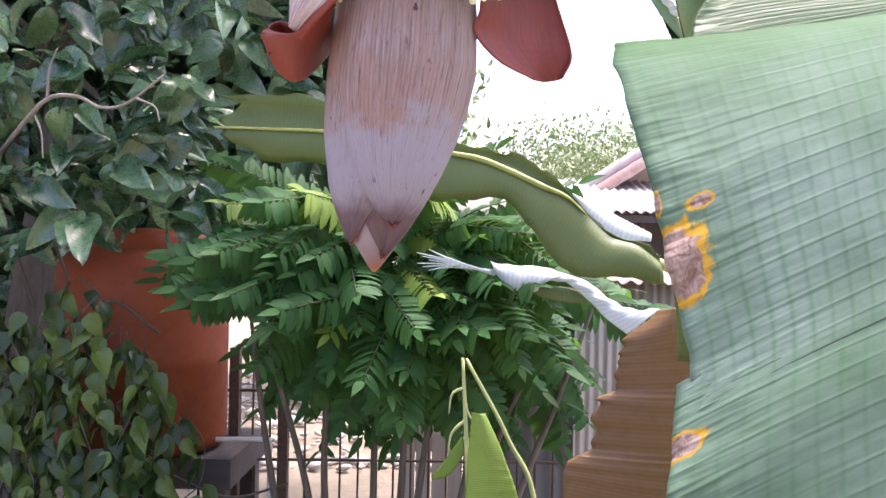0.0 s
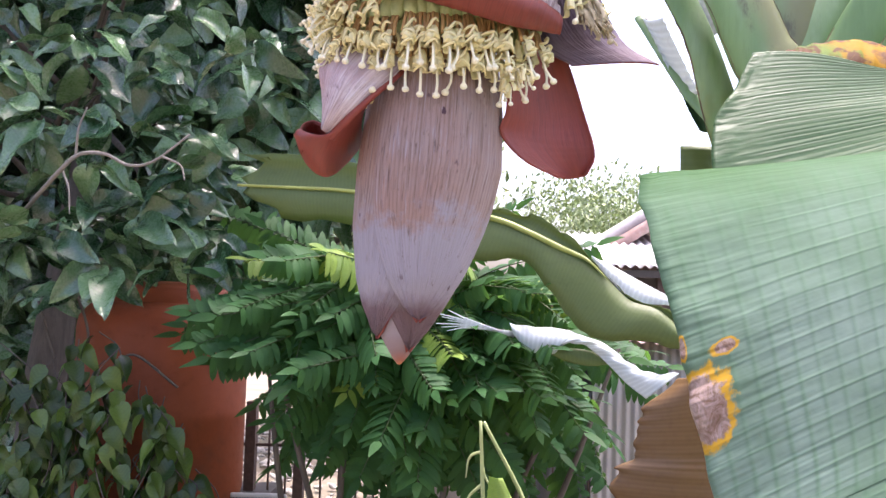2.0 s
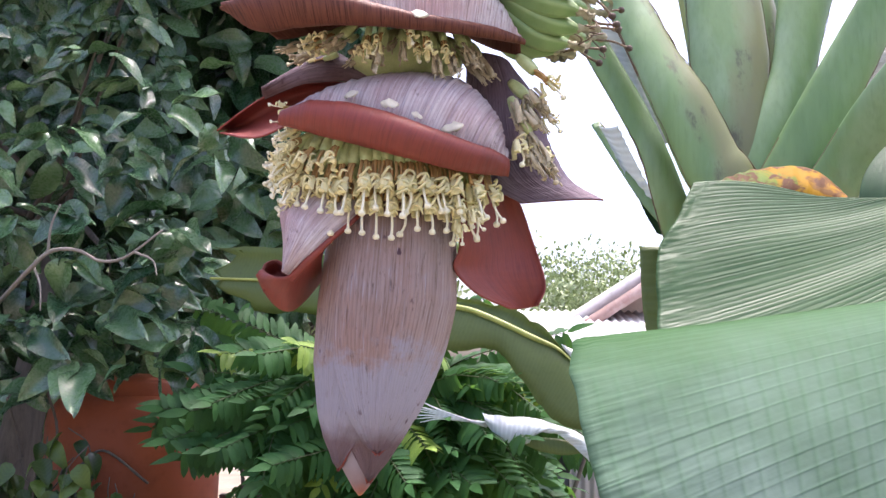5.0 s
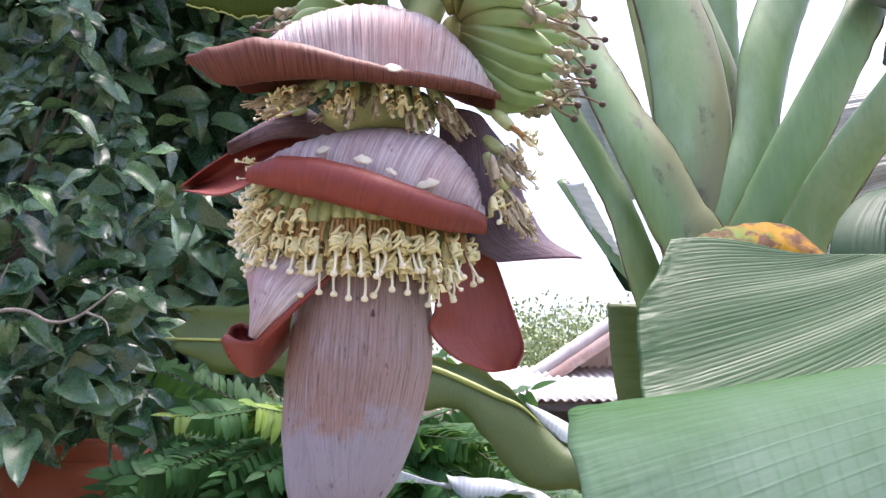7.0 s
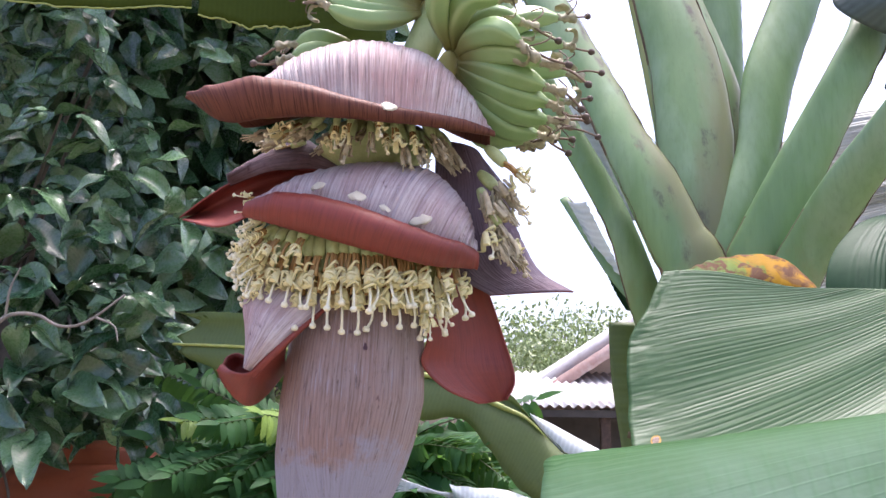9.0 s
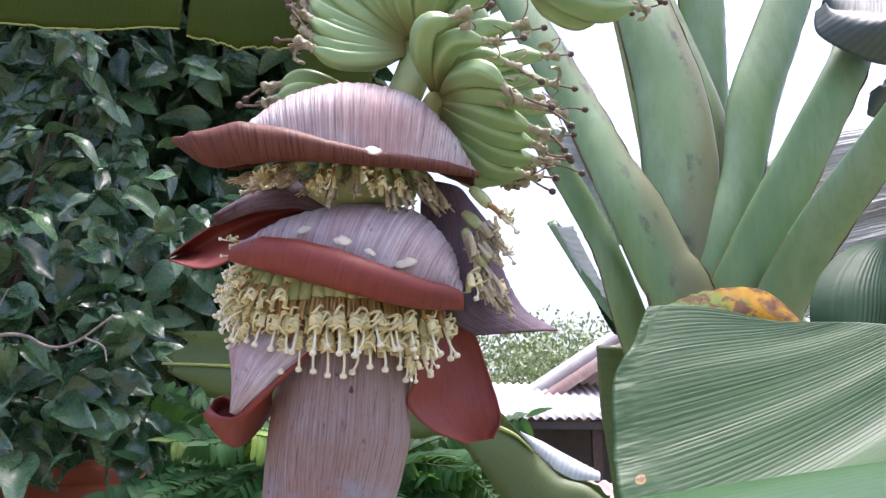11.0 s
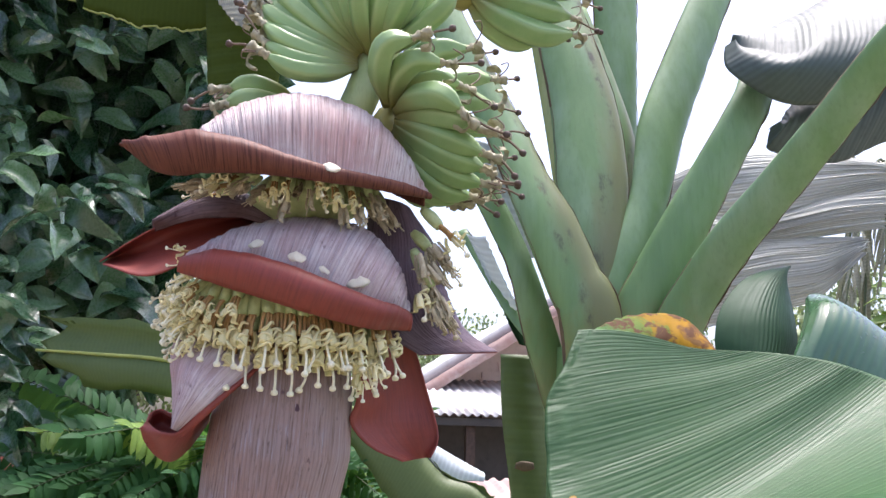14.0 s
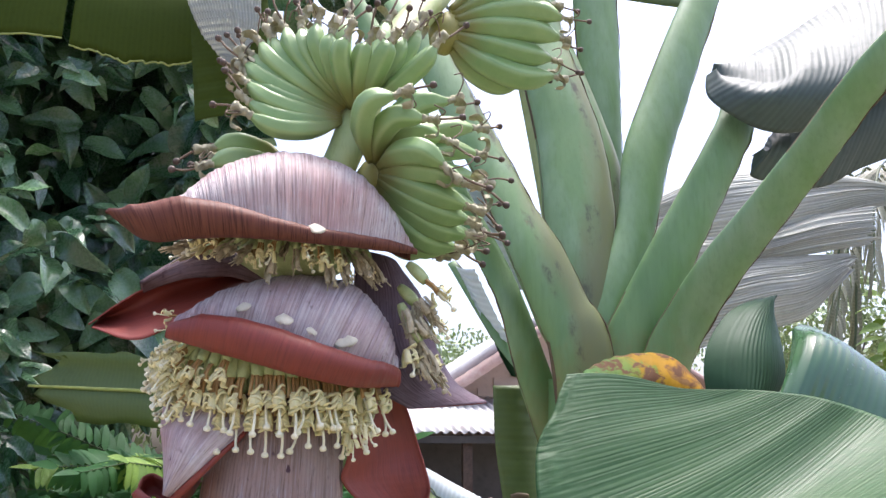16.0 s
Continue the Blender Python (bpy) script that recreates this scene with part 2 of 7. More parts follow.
def banana_leaf_mat():
    """Near leaf: ribbed, waxy, with scorched blotches ringed in yellow along its margin."""
    m, nt, bsdf, out = start("banana_leaf")
    uv = coords(nt, "UV")
    ob = coords(nt, "Object")
    big = noisy(nt, ob, 9, 5, 0.6)
    wax = noisy(nt, ob, 55, 4, 0.65)
    cell = mathn(nt, "POWER", stripes(nt, uv, 1, 88, 0.30, 14), 5.0)
    sep = nt.nodes.new("ShaderNodeSeparateXYZ")
    nt.links.new(uv, sep.inputs[0])
    front = mathn(nt, "MULTIPLY_ADD", sep.outputs[0], 8, -4.2, True)
    behind = mathn(nt, "SUBTRACT", 1.0, front)
    minor = mathn(nt, "MULTIPLY", stripes(nt, uv, 0, 330, 0.7, 15), behind)
    faint = mathn(nt, "MULTIPLY", mathn(nt, "POWER", stripes(nt, uv, 0, 150, 0.5, 10), 4.0), behind)
    crease = mathn(nt, "MULTIPLY", mathn(nt, "POWER", stripes(nt, uv, 0, 96, 0.10, 5), 16.0), front)
    crease = mathn(nt, "MULTIPLY", crease, mathn(nt, "MULTIPLY_ADD", noisy(nt, ob, 22, 3), 2.4, -0.55, True))
    col = mixed(nt, mathn(nt, "MULTIPLY_ADD", big, 1.8, -0.4, True), (0.021, 0.070, 0.021), (0.040, 0.102, 0.031))
    col = mixed(nt, mathn(nt, "MULTIPLY_ADD", wax, 1.9, -0.85, True), col, (0.056, 0.127, 0.058))
    col = mixed(nt, mathn(nt, "MULTIPLY", faint, 0.22), col, (0.17, 0.28, 0.13))
    col = mixed(nt, mathn(nt, "MULTIPLY", minor, 0.15), col, (0.045, 0.11, 0.045))
    # front half paler: the sky's sheen on the blade, put into the colour
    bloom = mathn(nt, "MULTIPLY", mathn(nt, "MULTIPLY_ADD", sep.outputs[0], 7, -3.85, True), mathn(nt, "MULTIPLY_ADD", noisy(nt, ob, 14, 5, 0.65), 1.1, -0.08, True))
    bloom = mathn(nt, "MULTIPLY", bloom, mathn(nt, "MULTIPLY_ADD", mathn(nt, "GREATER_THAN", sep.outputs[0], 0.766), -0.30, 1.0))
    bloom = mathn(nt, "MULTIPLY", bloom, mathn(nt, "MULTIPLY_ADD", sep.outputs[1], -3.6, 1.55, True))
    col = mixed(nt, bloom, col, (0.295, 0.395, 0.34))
    cell = mathn(nt, "MULTIPLY", cell, front)
    col = mixed(nt, mathn(nt, "MULTIPLY", crease, 0.26), col, (0.075, 0.16, 0.085))
    col = mixed(nt, mathn(nt, "MULTIPLY", cell, mathn(nt, "MULTIPLY_ADD", big, 1.3, -0.32, True)), col, (0.065, 0.15, 0.075))
    specks = noisy(nt, ob, 210, 3, 0.7)
    col = mixed(nt, mathn(nt, "MULTIPLY_ADD", specks, 9, -6.4, True), col, (0.12, 0.10, 0.05))
    # scorched blotches with a shape of their own, in the leaf's uv (metres along, across)
    warp = noisy(nt, uv, 62, 4, 0.7)
    for (cu, cv, ru, rv) in SCORCH:
        du = mathn(nt, "DIVIDE", mathn(nt, "SUBTRACT", sep.outputs[0], cu), ru)
        dv = mathn(nt, "DIVIDE", mathn(nt, "SUBTRACT", sep.outputs[1], cv), rv)
        d = mathn(nt, "SQRT", mathn(nt, "ADD", mathn(nt, "MULTIPLY", du, du), mathn(nt, "MULTIPLY", dv, dv)))
        d = mathn(nt, "ADD", d, mathn(nt, "MULTIPLY_ADD", warp, 1.5, -0.75))
        yellow = mathn(nt, "MULTIPLY_ADD", d, -7, 8.2, True)
        brown = mathn(nt, "MULTIPLY_ADD", d, -9, 8.0, True)
        dead = mixed(nt, mathn(nt, "MULTIPLY_ADD", noisy(nt, uv, 120, 4, 0.7, 1.5), 3, -1.1, True), (0.16, 0.085, 0.06), (0.50, 0.40, 0.35))
        col = mixed(nt, yellow, col, (0.52, 0.30, 0.03))
        col = mixed(nt, brown, col, dead)
    nrm = bumped(nt, minor, 0.15, 0.0003)
    nrm = bumped(nt, cell, 0.3, -0.0006, nrm)
    nrm = bumped(nt, crease, 0.35, -0.0008, nrm)
    nrm = bumped(nt, noisy(nt, ob, 130, 3), 0.3, 0.0006, nrm)
    rough = mathn(nt, "MULTIPLY_ADD", wax, 0.30, mathn(nt, "MULTIPLY_ADD", mathn(nt, "MULTIPLY_ADD", sep.outputs[0], 7, -1.5, True), 0.28, 0.34))
    finish(nt, bsdf, out, col, rough, nrm, 0.24, (0.17, 0.34, 0.10), 0.26)
    gloss = mathn(nt, "MULTIPLY_ADD", mathn(nt, "MULTIPLY_ADD", sep.outputs[0], 7, -1.7, True), -0.21, 0.29)
    nt.links.new(gloss, bsdf.inputs["Specular IOR Level"])
    return m


SCORCH = ((0.704, 0.0045, 0.017, 0.0175), (0.6796, 0.0224, 0.0035, 0.0066), (0.674, 0.001, 0.006, 0.002), (0.793, 0.003, 0.006, 0.013), (0.1539, 0.028, 0.004, 0.006))
M_BANLEAF = banana_leaf_mat()


def green_skin(name, a, b, scale=30, rough=0.4, bruise=(0.10, 0.07, 0.04), amount=0.5, translucent=0.06, stretch=(1, 1, 0.15), streak=2.0):
    m, nt, bsdf, out = start(name)
    ob = coords(nt, "Object", stretch)
    n = noisy(nt, ob, scale, 5, 0.6)
    spot = noisy(nt, coords(nt, "Object"), scale * 1.4, 5, 0.7)
    col = mixed(nt, mathn(nt, "MULTIPLY_ADD", n, 2.0, -0.5, True), a, b)
    fine = noisy(nt, ob, scale * 5, 4, 0.7)
    col = mixed(nt, mathn(nt, "MULTIPLY_ADD", fine, streak, -0.5 * streak, True), col, tuple(c * 0.66 for c in a))
    col = mixed(nt, mathn(nt, "MULTIPLY", mathn(nt, "MULTIPLY_ADD", spot, 9, -6.0 + max(0, amount - 0.95) * 26, True), amount), col, bruise)
    finish(nt, bsdf, out, col, rough, bumped(nt, n, 0.25, 0.001), translucent, tuple(min(1, c * 1.6) for c in b), 0.45)
    return m


def petiole_mat(name, flank):
    """Leaf stalk: green with a pale bloom, scuffed brown at its foot and along one flank (uv x along, y round)."""
    m, nt, bsdf, out = start(name)
    uv = coords(nt, "UV")
    ob = coords(nt, "Object", (1, 1, 0.12))
    sep = nt.nodes.new("ShaderNodeSeparateXYZ")
    nt.links.new(uv, sep.inputs[0])
    n, fine = noisy(nt, ob, 26, 5, 0.6), noisy(nt, ob, 150, 4, 0.7)
    spot = noisy(nt, coords(nt, "Object", (1, 1, 0.5)), 34, 5, 0.7)
    bloom = noisy(nt, coords(nt, "Object", (1, 1, 0.4)), 9, 4, 0.6)
    col = mixed(nt, mathn(nt, "MULTIPLY_ADD", n, 2.0, -0.5, True), (0.115, 0.225, 0.080), (0.185, 0.315, 0.125))
    col = mixed(nt, mathn(nt, "MULTIPLY_ADD", bloom, 3.0, -1.35, True), col, (0.27, 0.39, 0.25))
    col = mixed(nt, mathn(nt, "MULTIPLY_ADD", fine, 1.6, -0.8, True), col, (0.09, 0.17, 0.06))
    foot = mathn(nt, "ADD", mathn(nt, "MULTIPLY_ADD", sep.outputs[0], -4.5, 1.0), mathn(nt, "MULTIPLY_ADD", spot, 2.2, -1.15), clamp=True)
    col = mixed(nt, mathn(nt, "MULTIPLY", foot, 0.55), col, (0.23, 0.19, 0.065))
    if flank:
        edge = mathn(nt, "MULTIPLY_ADD", sep.outputs[1], -flank, 3.1)
        edge = mathn(nt, "ADD", edge, mathn(nt, "MULTIPLY_ADD", sep.outputs[0], -2.4, 0.25))
        edge = mathn(nt, "ADD", edge, mathn(nt, "MULTIPLY_ADD", n, 1.6, -0.8), clamp=True)
        col = mixed(nt, mathn(nt, "MULTIPLY", edge, 0.8), col, (0.150, 0.145, 0.062))
        rim = mathn(nt, "MULTIPLY", edge, mathn(nt, "SUBTRACT", 1.0, edge))
        scar = mathn(nt, "MULTIPLY", mathn(nt, "MULTIPLY", rim, 4.0, clamp=True), mathn(nt, "MULTIPLY_ADD", spot, 7, -3.7, True))
        col = mixed(nt, scar, col, (0.045, 0.032, 0.025))
    col = mixed(nt, mathn(nt, "MULTIPLY_ADD", spot, 10, -6.9, True), col, (0.20, 0.13, 0.06))
    nrm = bumped(nt, fine, 0.25, 0.0008)
    finish(nt, bsdf, out, col, mathn(nt, "MULTIPLY_ADD", n, 0.25, 0.28), nrm, 0.15, (0.35, 0.5, 0.2), 0.5)
    return m


M_PETIOLE = petiole_mat("petiole_skin", 0)
M_FLANK = petiole_mat("petiole_scuffed", 8.5)
M_PETEDGE = green_skin("petiole_edge", (0.065, 0.042, 0.025), (0.17, 0.125, 0.065), 40, 0.7, amount=0.2)
def fruit_mat():
    """Young banana: yellow-green, with ridge highlights in its colour, browning into the cushion (uv x along in metres,
    y round).
    """
    m, nt, bsdf, out = start("young_banana_skin")
    uv, ob = coords(nt, "UV"), coords(nt, "Object")
    sep = nt.nodes.new("ShaderNodeSeparateXYZ")
    nt.links.new(uv, sep.inputs[0])
    n, spot = noisy(nt, ob, 45, 4, 0.6), noisy(nt, ob, 160, 4, 0.7)
    info = nt.nodes.new("ShaderNodeObjectInfo")
    col = mixed(nt, mathn(nt, "ADD", mathn(nt, "MULTIPLY_ADD", n, 1.4, -0.5), mathn(nt, "MULTIPLY", info.outputs["Random"], 0.5), clamp=True), (0.190, 0.315, 0.110), (0.300, 0.430, 0.175))
    # pale streaks that put the ridges' highlights into the skin colour
    ridge = mathn(nt, "POWER", mathn(nt, "MULTIPLY_ADD", mathn(nt, "COSINE", mathn(nt, "MULTIPLY", sep.outputs[1], 10 * math.pi)), 0.5, 0.5), 3.0)
    col = mixed(nt, mathn(nt, "MULTIPLY", ridge, 0.35), col, (0.40, 0.52, 0.24))
    foot = mathn(nt, "ADD", mathn(nt, "MULTIPLY_ADD", sep.outputs[0], -20, 1.08), mathn(nt, "MULTIPLY_ADD", n, 0.8, -0.4), clamp=True)
    col = mixed(nt, mathn(nt, "MULTIPLY", foot, 0.9), col, (0.22, 0.175, 0.045))
    col = mixed(nt, mathn(nt, "MULTIPLY_ADD", spot, 9, -6.2, True), col, (0.13, 0.09, 0.04))
    finish(nt, bsdf, out, col, 0.40, bumped(nt, n, 0.2, 0.001), 0.08, (0.5, 0.62, 0.22), 0.5)
    return m


M_FRUIT = fruit_mat()
M_STICK = green_skin("dry_style", (0.11, 0.075, 0.05), (0.24, 0.175, 0.12), 160, 0.75, bruise=(0.06, 0.04, 0.03), amount=0.6, stretch=(1, 1, 1))
M_RACHIS = green_skin("stalk_skin", (0.26, 0.34, 0.12), (0.40, 0.44, 0.20), 50, 0.5)
M_CUSHION = green_skin("cluster_cushion", (0.25, 0.215, 0.05), (0.33, 0.33, 0.10), 60, 0.5, bruise=(0.16, 0.10, 0.04), amount=0.9)
M_CREAM = green_skin("flower_cream", (0.76, 0.67, 0.32), (0.85, 0.80, 0.49), 160, 0.5, bruise=(0.50, 0.36, 0.12), amount=0.35, translucent=0.15, stretch=(1, 1, 1))
M_STYLE = green_skin("style_cream", (0.79, 0.74, 0.50), (0.88, 0.85, 0.66), 160, 0.5, bruise=(0.5, 0.36, 0.18), amount=0.3, stretch=(1, 1, 1))
M_OVARY = green_skin("flower_ovary", (0.36, 0.43, 0.17), (0.52, 0.58, 0.29), 120, 0.45, amount=0.3, stretch=(1, 1, 1))
M_TAN = green_skin("flower_neck", (0.38, 0.21, 0.075), (0.52, 0.34, 0.13), 160, 0.55, amount=0.4, stretch=(1, 1, 1))
M_WITHER = green_skin("withered_flower", (0.36, 0.29, 0.18), (0.60, 0.53, 0.37), 140, 0.75, bruise=(0.10, 0.06, 0.04), amount=0.9, stretch=(1, 1, 1))
M_REMNANT = green_skin("dried_remnant", (0.26, 0.235, 0.14), (0.50, 0.475, 0.33), 140, 0.75, bruise=(0.10, 0.06, 0.04), amount=0.9, stretch=(1, 1, 1))
M_DARKTIP = green_skin("dried_tip", (0.06, 0.045, 0.035), (0.12, 0.08, 0.06), 120, 0.7, stretch=(1, 1, 1))
M_BARK = green_skin("bark", (0.055, 0.048, 0.038), (0.13, 0.115, 0.095), 25, 0.85, amount=0.7, translucent=0)
M_TWIG = green_skin("grey_twig", (0.15, 0.135, 0.115), (0.25, 0.23, 0.20), 60, 0.8, translucent=0)
M_FERNSTALK = green_skin("leaf_stalk", (0.045, 0.070, 0.025), (0.085, 0.115, 0.045), 60, 0.6)
M_MIDRIB = green_skin("midrib", (0.25, 0.31, 0.07), (0.34, 0.39, 0.11), 40, 0.45)
M_PETAL = green_skin("fallen_petal", (0.62, 0.56, 0.42), (0.76, 0.72, 0.58), 120, 0.5, bruise=(0.55, 0.5, 0.25), amount=0.4, translucent=0.2, stretch=(1, 1, 1))


def torn_mat():
    m, nt, bsdf, out = start("yellowed_leaf")
    ob = coords(nt, "Object", (1, 1, 1.3))
    sep = nt.nodes.new("ShaderNodeSeparateXYZ")
    nt.links.new(ob, sep.inputs[0])
    along = mathn(nt, "MULTIPLY_ADD", sep.outputs[0], 5.5, -1.90)
    along = mathn(nt, "ADD", along, mathn(nt, "MULTIPLY_ADD", noisy(nt, ob, 26, 5, 0.6, 0.5), 0.9, -0.45))
    col = ramp(nt, along, [(0.08, (0.055, 0.12, 0.03)), (0.30, (0.10, 0.14, 0.02)), (0.37, (0.21, 0.12, 0.005)), (0.60, (0.26, 0.14, 0.006)), (0.68, (0.13, 0.065, 0.02)), (0.9, (0.14, 0.09, 0.035))])
    col = mixed(nt, mathn(nt, "MULTIPLY_ADD", noisy(nt, ob, 24, 5, 0.65, 1.2), 14, -6.9, True), col, (0.075, 0.035, 0.016))
    finish(nt, bsdf, out, col, 0.7, bumped(nt, noisy(nt, ob, 90, 4), 0.4, 0.001), spec=0.08)
    return m


M_TORN = torn_mat()


def plain_mat(name, a, b, scale=12, rough=0.6, metal=0.0, bump=0.3, dist=0.003, stain=None, stretch=(1, 1, 1)):
    m, nt, bsdf, out = start(name)
    ob = coords(nt, "Object", stretch)
    n = noisy(nt, ob, scale, 6, 0.65)
    g = noisy(nt, ob, scale * 9, 4, 0.6)
    col = mixed(nt, mathn(nt, "MULTIPLY_ADD", n, 2.2, -0.6, True), a, b)
    if stain:
        col = mixed(nt, mathn(nt, "MULTIPLY_ADD", noisy(nt, ob, scale * 0.45, 5, 0.7), 5, -2.7, True), col, stain)
    col = mixed(nt, mathn(nt, "MULTIPLY_ADD", g, 1.4, -0.75, True), col, tuple(c * 0.6 for c in a))
    bsdf.inputs["Metallic"].default_value = metal
    finish(nt, bsdf, out, col, mathn(nt, "MULTIPLY_ADD", g, 0.25, rough - 0.1), bumped(nt, g, bump, dist))
    return m


M_TANK = plain_mat("orange_plastic", (0.165, 0.032, 0.003), (0.225, 0.046, 0.005), 3, 0.62, stain=(0.075, 0.021, 0.009), bump=0.1)
M_TIN = plain_mat("weathered_tin", (0.30, 0.29, 0.27), (0.44, 0.43, 0.40), 5, 0.55, 0.25, stain=(0.22, 0.19, 0.16), stretch=(1, 1, 0.2))
M_DARKTIN = plain_mat("dark_sheet_metal", (0.11, 0.115, 0.12), (0.17, 0.175, 0.18), 4, 0.6, 0.2, stretch=(1, 1, 0.2))
M_REDROOF = plain_mat("faded_red_roof", (0.36, 0.20, 0.17), (0.52, 0.40, 0.36), 3, 0.55, stain=(0.58, 0.53, 0.50))
M_WHITEROOF = plain_mat("pale_roof_sheet", (0.40, 0.40, 0.40), (0.54, 0.54, 0.54), 3, 0.5, stain=(0.3, 0.27, 0.25))
M_WALL = plain_mat("house_wall", (0.50, 0.38, 0.30), (0.60, 0.48, 0.40), 2, 0.85)
# near-black version of a wall: shade is put into its colour
M_SHADEWALL = plain_mat("shaded_wall", (0.05, 0.05, 0.05), (0.10, 0.09, 0.085), 2, 0.85)
M_PLANK = plain_mat("grey_plank", (0.34, 0.31, 0.27), (0.50, 0.47, 0.42), 6, 0.85, stretch=(1, 1, 0.08), stain=(0.25, 0.22, 0.18))
M_BAR = plain_mat("rusty_bar", (0.05, 0.035, 0.03), (0.12, 0.08, 0.06), 30, 0.8)
M_SOIL = plain_mat("ground", (0.13, 0.11, 0.075), (0.23, 0.20, 0.15), 1.3, 0.95, stain=(0.09, 0.10, 0.05), bump=0.6, dist=0.02)
M_STONE = plain_mat("rubble_stone", (0.30, 0.28, 0.25), (0.50, 0.48, 0.44), 8, 0.9)
M_PIPE = plain_mat("white_pipe", (0.60, 0.60, 0.58), (0.72, 0.72, 0.70), 12, 0.5)
M_BROWN = leaf_mat("dead_banana_leaf", (0.085, 0.045, 0.014), (0.185, 0.105, 0.034), 0.5, 90, 0.14, (0.38, 0.20, 0.06), vary=0.05, bump=0.3, depth=0.0008, lines=0.18)


# ---- mesh helpers ----
def V(*p):
    return np.array(p, float)


def spline(points, n):
    """n points on a smooth curve through the given ones."""
    p = np.array(points, float)
    if len(p) == 2:
        return p[0] + np.linspace(0, 1, n)[:, None] * (p[1] - p[0])
    q = np.vstack([2 * p[0] - p[1], p, 2 * p[-1] - p[-2]])
    out = []
    for t in np.linspace(0, len(p) - 1, n):
        i = min(int(t), len(p) - 2)
        f = t - i
        a, b, c, d = q[i:i + 4]
        out.append(0.5 * (2 * b + (c - a) * f + (2 * a - 5 * b + 4 * c - d) * f * f + (3 * b - a - 3 * c + d) * f ** 3))
    return np.array(out)


def curve1(stops, t):
    x, y = zip(*stops)
    return np.interp(t, x, y)


def make_mesh(name, verts, faces, mats, uvs=None, index=None, smooth=True):
    me = bpy.data.meshes.new(name)
    me.from_pydata([tuple(v) for v in np.asarray(verts, float)], [], [tuple(int(i) for i in f) for f in faces])
    for m in mats if isinstance(mats, (list, tuple)) else [mats]:
        me.materials.append(m)
    if index is not None:
        me.polygons.foreach_set("material_index", np.asarray(index, np.int32))
    if uvs is not None:
        layer = me.uv_layers.new(name="uv")
        loops = np.empty(len(me.loops), np.int32)
        me.loops.foreach_get("vertex_index", loops)
        layer.data.foreach_set("uv", np.asarray(uvs, np.float32)[loops].ravel())
    me.polygons.foreach_set("use_smooth", [smooth] * len(me.polygons))
    me.update()
    return me


def thing(name, label, category, group="", kind="", at=(0, 0, 0)):
    ob = new(name)
    ob.location = at
    ob.empty_display_size = 0.05
    return tagged(ob, label, category, group, kind)


def part(name, mesh, parent, label="", m=None):
    ob = new(name, mesh)
    ob.parent = parent
    if m is not None:
        ob.matrix_basis = m
    if label:
        ob["label"] = label
    return ob


def lattice_faces(nu, nv, closed=False, base=0):
    f = []
    for i in range(nu - 1):
        for j in range(nv if closed else nv - 1):
            k = (j + 1) % nv
            f.append((base + i * nv + j, base + i * nv + k, base + (i + 1) * nv + k, base + (i + 1) * nv + j))
    return f


def sheet(name, P, mats, thick=0.0015, flip=False, u0=0.0, swap=False, edge=1):
    """A sheet with two faces: P is a lattice (along u, along v) of its outer face; mats = (outer, inner)."""
    P = np.asarray(P, float)
    nu, nv = P.shape[:2]
    du, dv = np.gradient(P, axis=0), np.gradient(P, axis=1)
    n = np.cross(du, dv)
    n /= np.linalg.norm(n, axis=2, keepdims=True) + 1e-12
    if flip:
        n = -n
    Q = P - n * thick
    us = u0 + np.concatenate([[0], np.cumsum(np.linalg.norm(np.diff(P.mean(axis=1), axis=0), axis=1))])
    vs = np.concatenate([[0], np.cumsum(np.linalg.norm(np.diff(P, axis=1), axis=2).mean(axis=0))])
    uv = np.stack(np.meshgrid(us, vs, indexing="ij"), -1).reshape(-1, 2)
    if swap:
        uv = uv[:, ::-1]
    a, b = lattice_faces(nu, nv), lattice_faces(nu, nv, base=nu * nv)
    if flip:
        a = [f[::-1] for f in a]
    else:
        b = [f[::-1] for f in b]
    ring = [i * nv for i in range(nu)] + [(nu - 1) * nv + j for j in range(1, nv)] + [i * nv + nv - 1 for i in range(nu - 2, -1, -1)] + [j for j in range(nv - 2, 0, -1)]
    c = []
    for x, y in zip(ring, ring[1:] + ring[:1]):
        c.append((y, x, x + nu * nv, y + nu * nv) if flip else (x, y, y + nu * nv, x + nu * nv))
    idx = [0] * len(a) + [1] * len(b) + [edge] * len(c)
    return make_mesh(name, np.vstack([P.reshape(-1, 3), Q.reshape(-1, 3)]), a + b + c, list(mats), np.vstack([uv, uv]), idx)


def loft(left, right, nu, nv, bulge=(0, 0, 0), ripple=0.0, waves=0, seed=0, power=1.0):
    """A lattice between two curves; bulge pushes the middle out; ripple lays ribs across."""
    a, b = spline(left, nu), spline(right, nu)
    t = np.linspace(0, 1, nv)[None, :, None]
    P = a[:, None] * (1 - t) + b[:, None] * t
    P = P + (np.sin(np.pi * t) ** power) * np.array(bulge, float)
    if ripple:
        du, dv = np.gradient(P, axis=0), np.gradient(P, axis=1)
        n = np.cross(du, dv)
        n /= np.linalg.norm(n, axis=2, keepdims=True) + 1e-12
        rng = np.random.RandomState(seed)
        s = np.linspace(0, 1, nu)[:, None]
        ph = rng.uniform(0, 6, 3)
        tt = t[:, :, 0]
        w = np.sin(2 * np.pi * waves * s + 1.2 * np.sin(5 * s + ph[0]) + 0.6 * np.sin(4 * tt + ph[1]))
        w = w * (0.55 + 0.45 * np.sin(7 * s + 3 * tt + ph[2]))
        P = P + n * (w * ripple)[:, :, None]
    return P


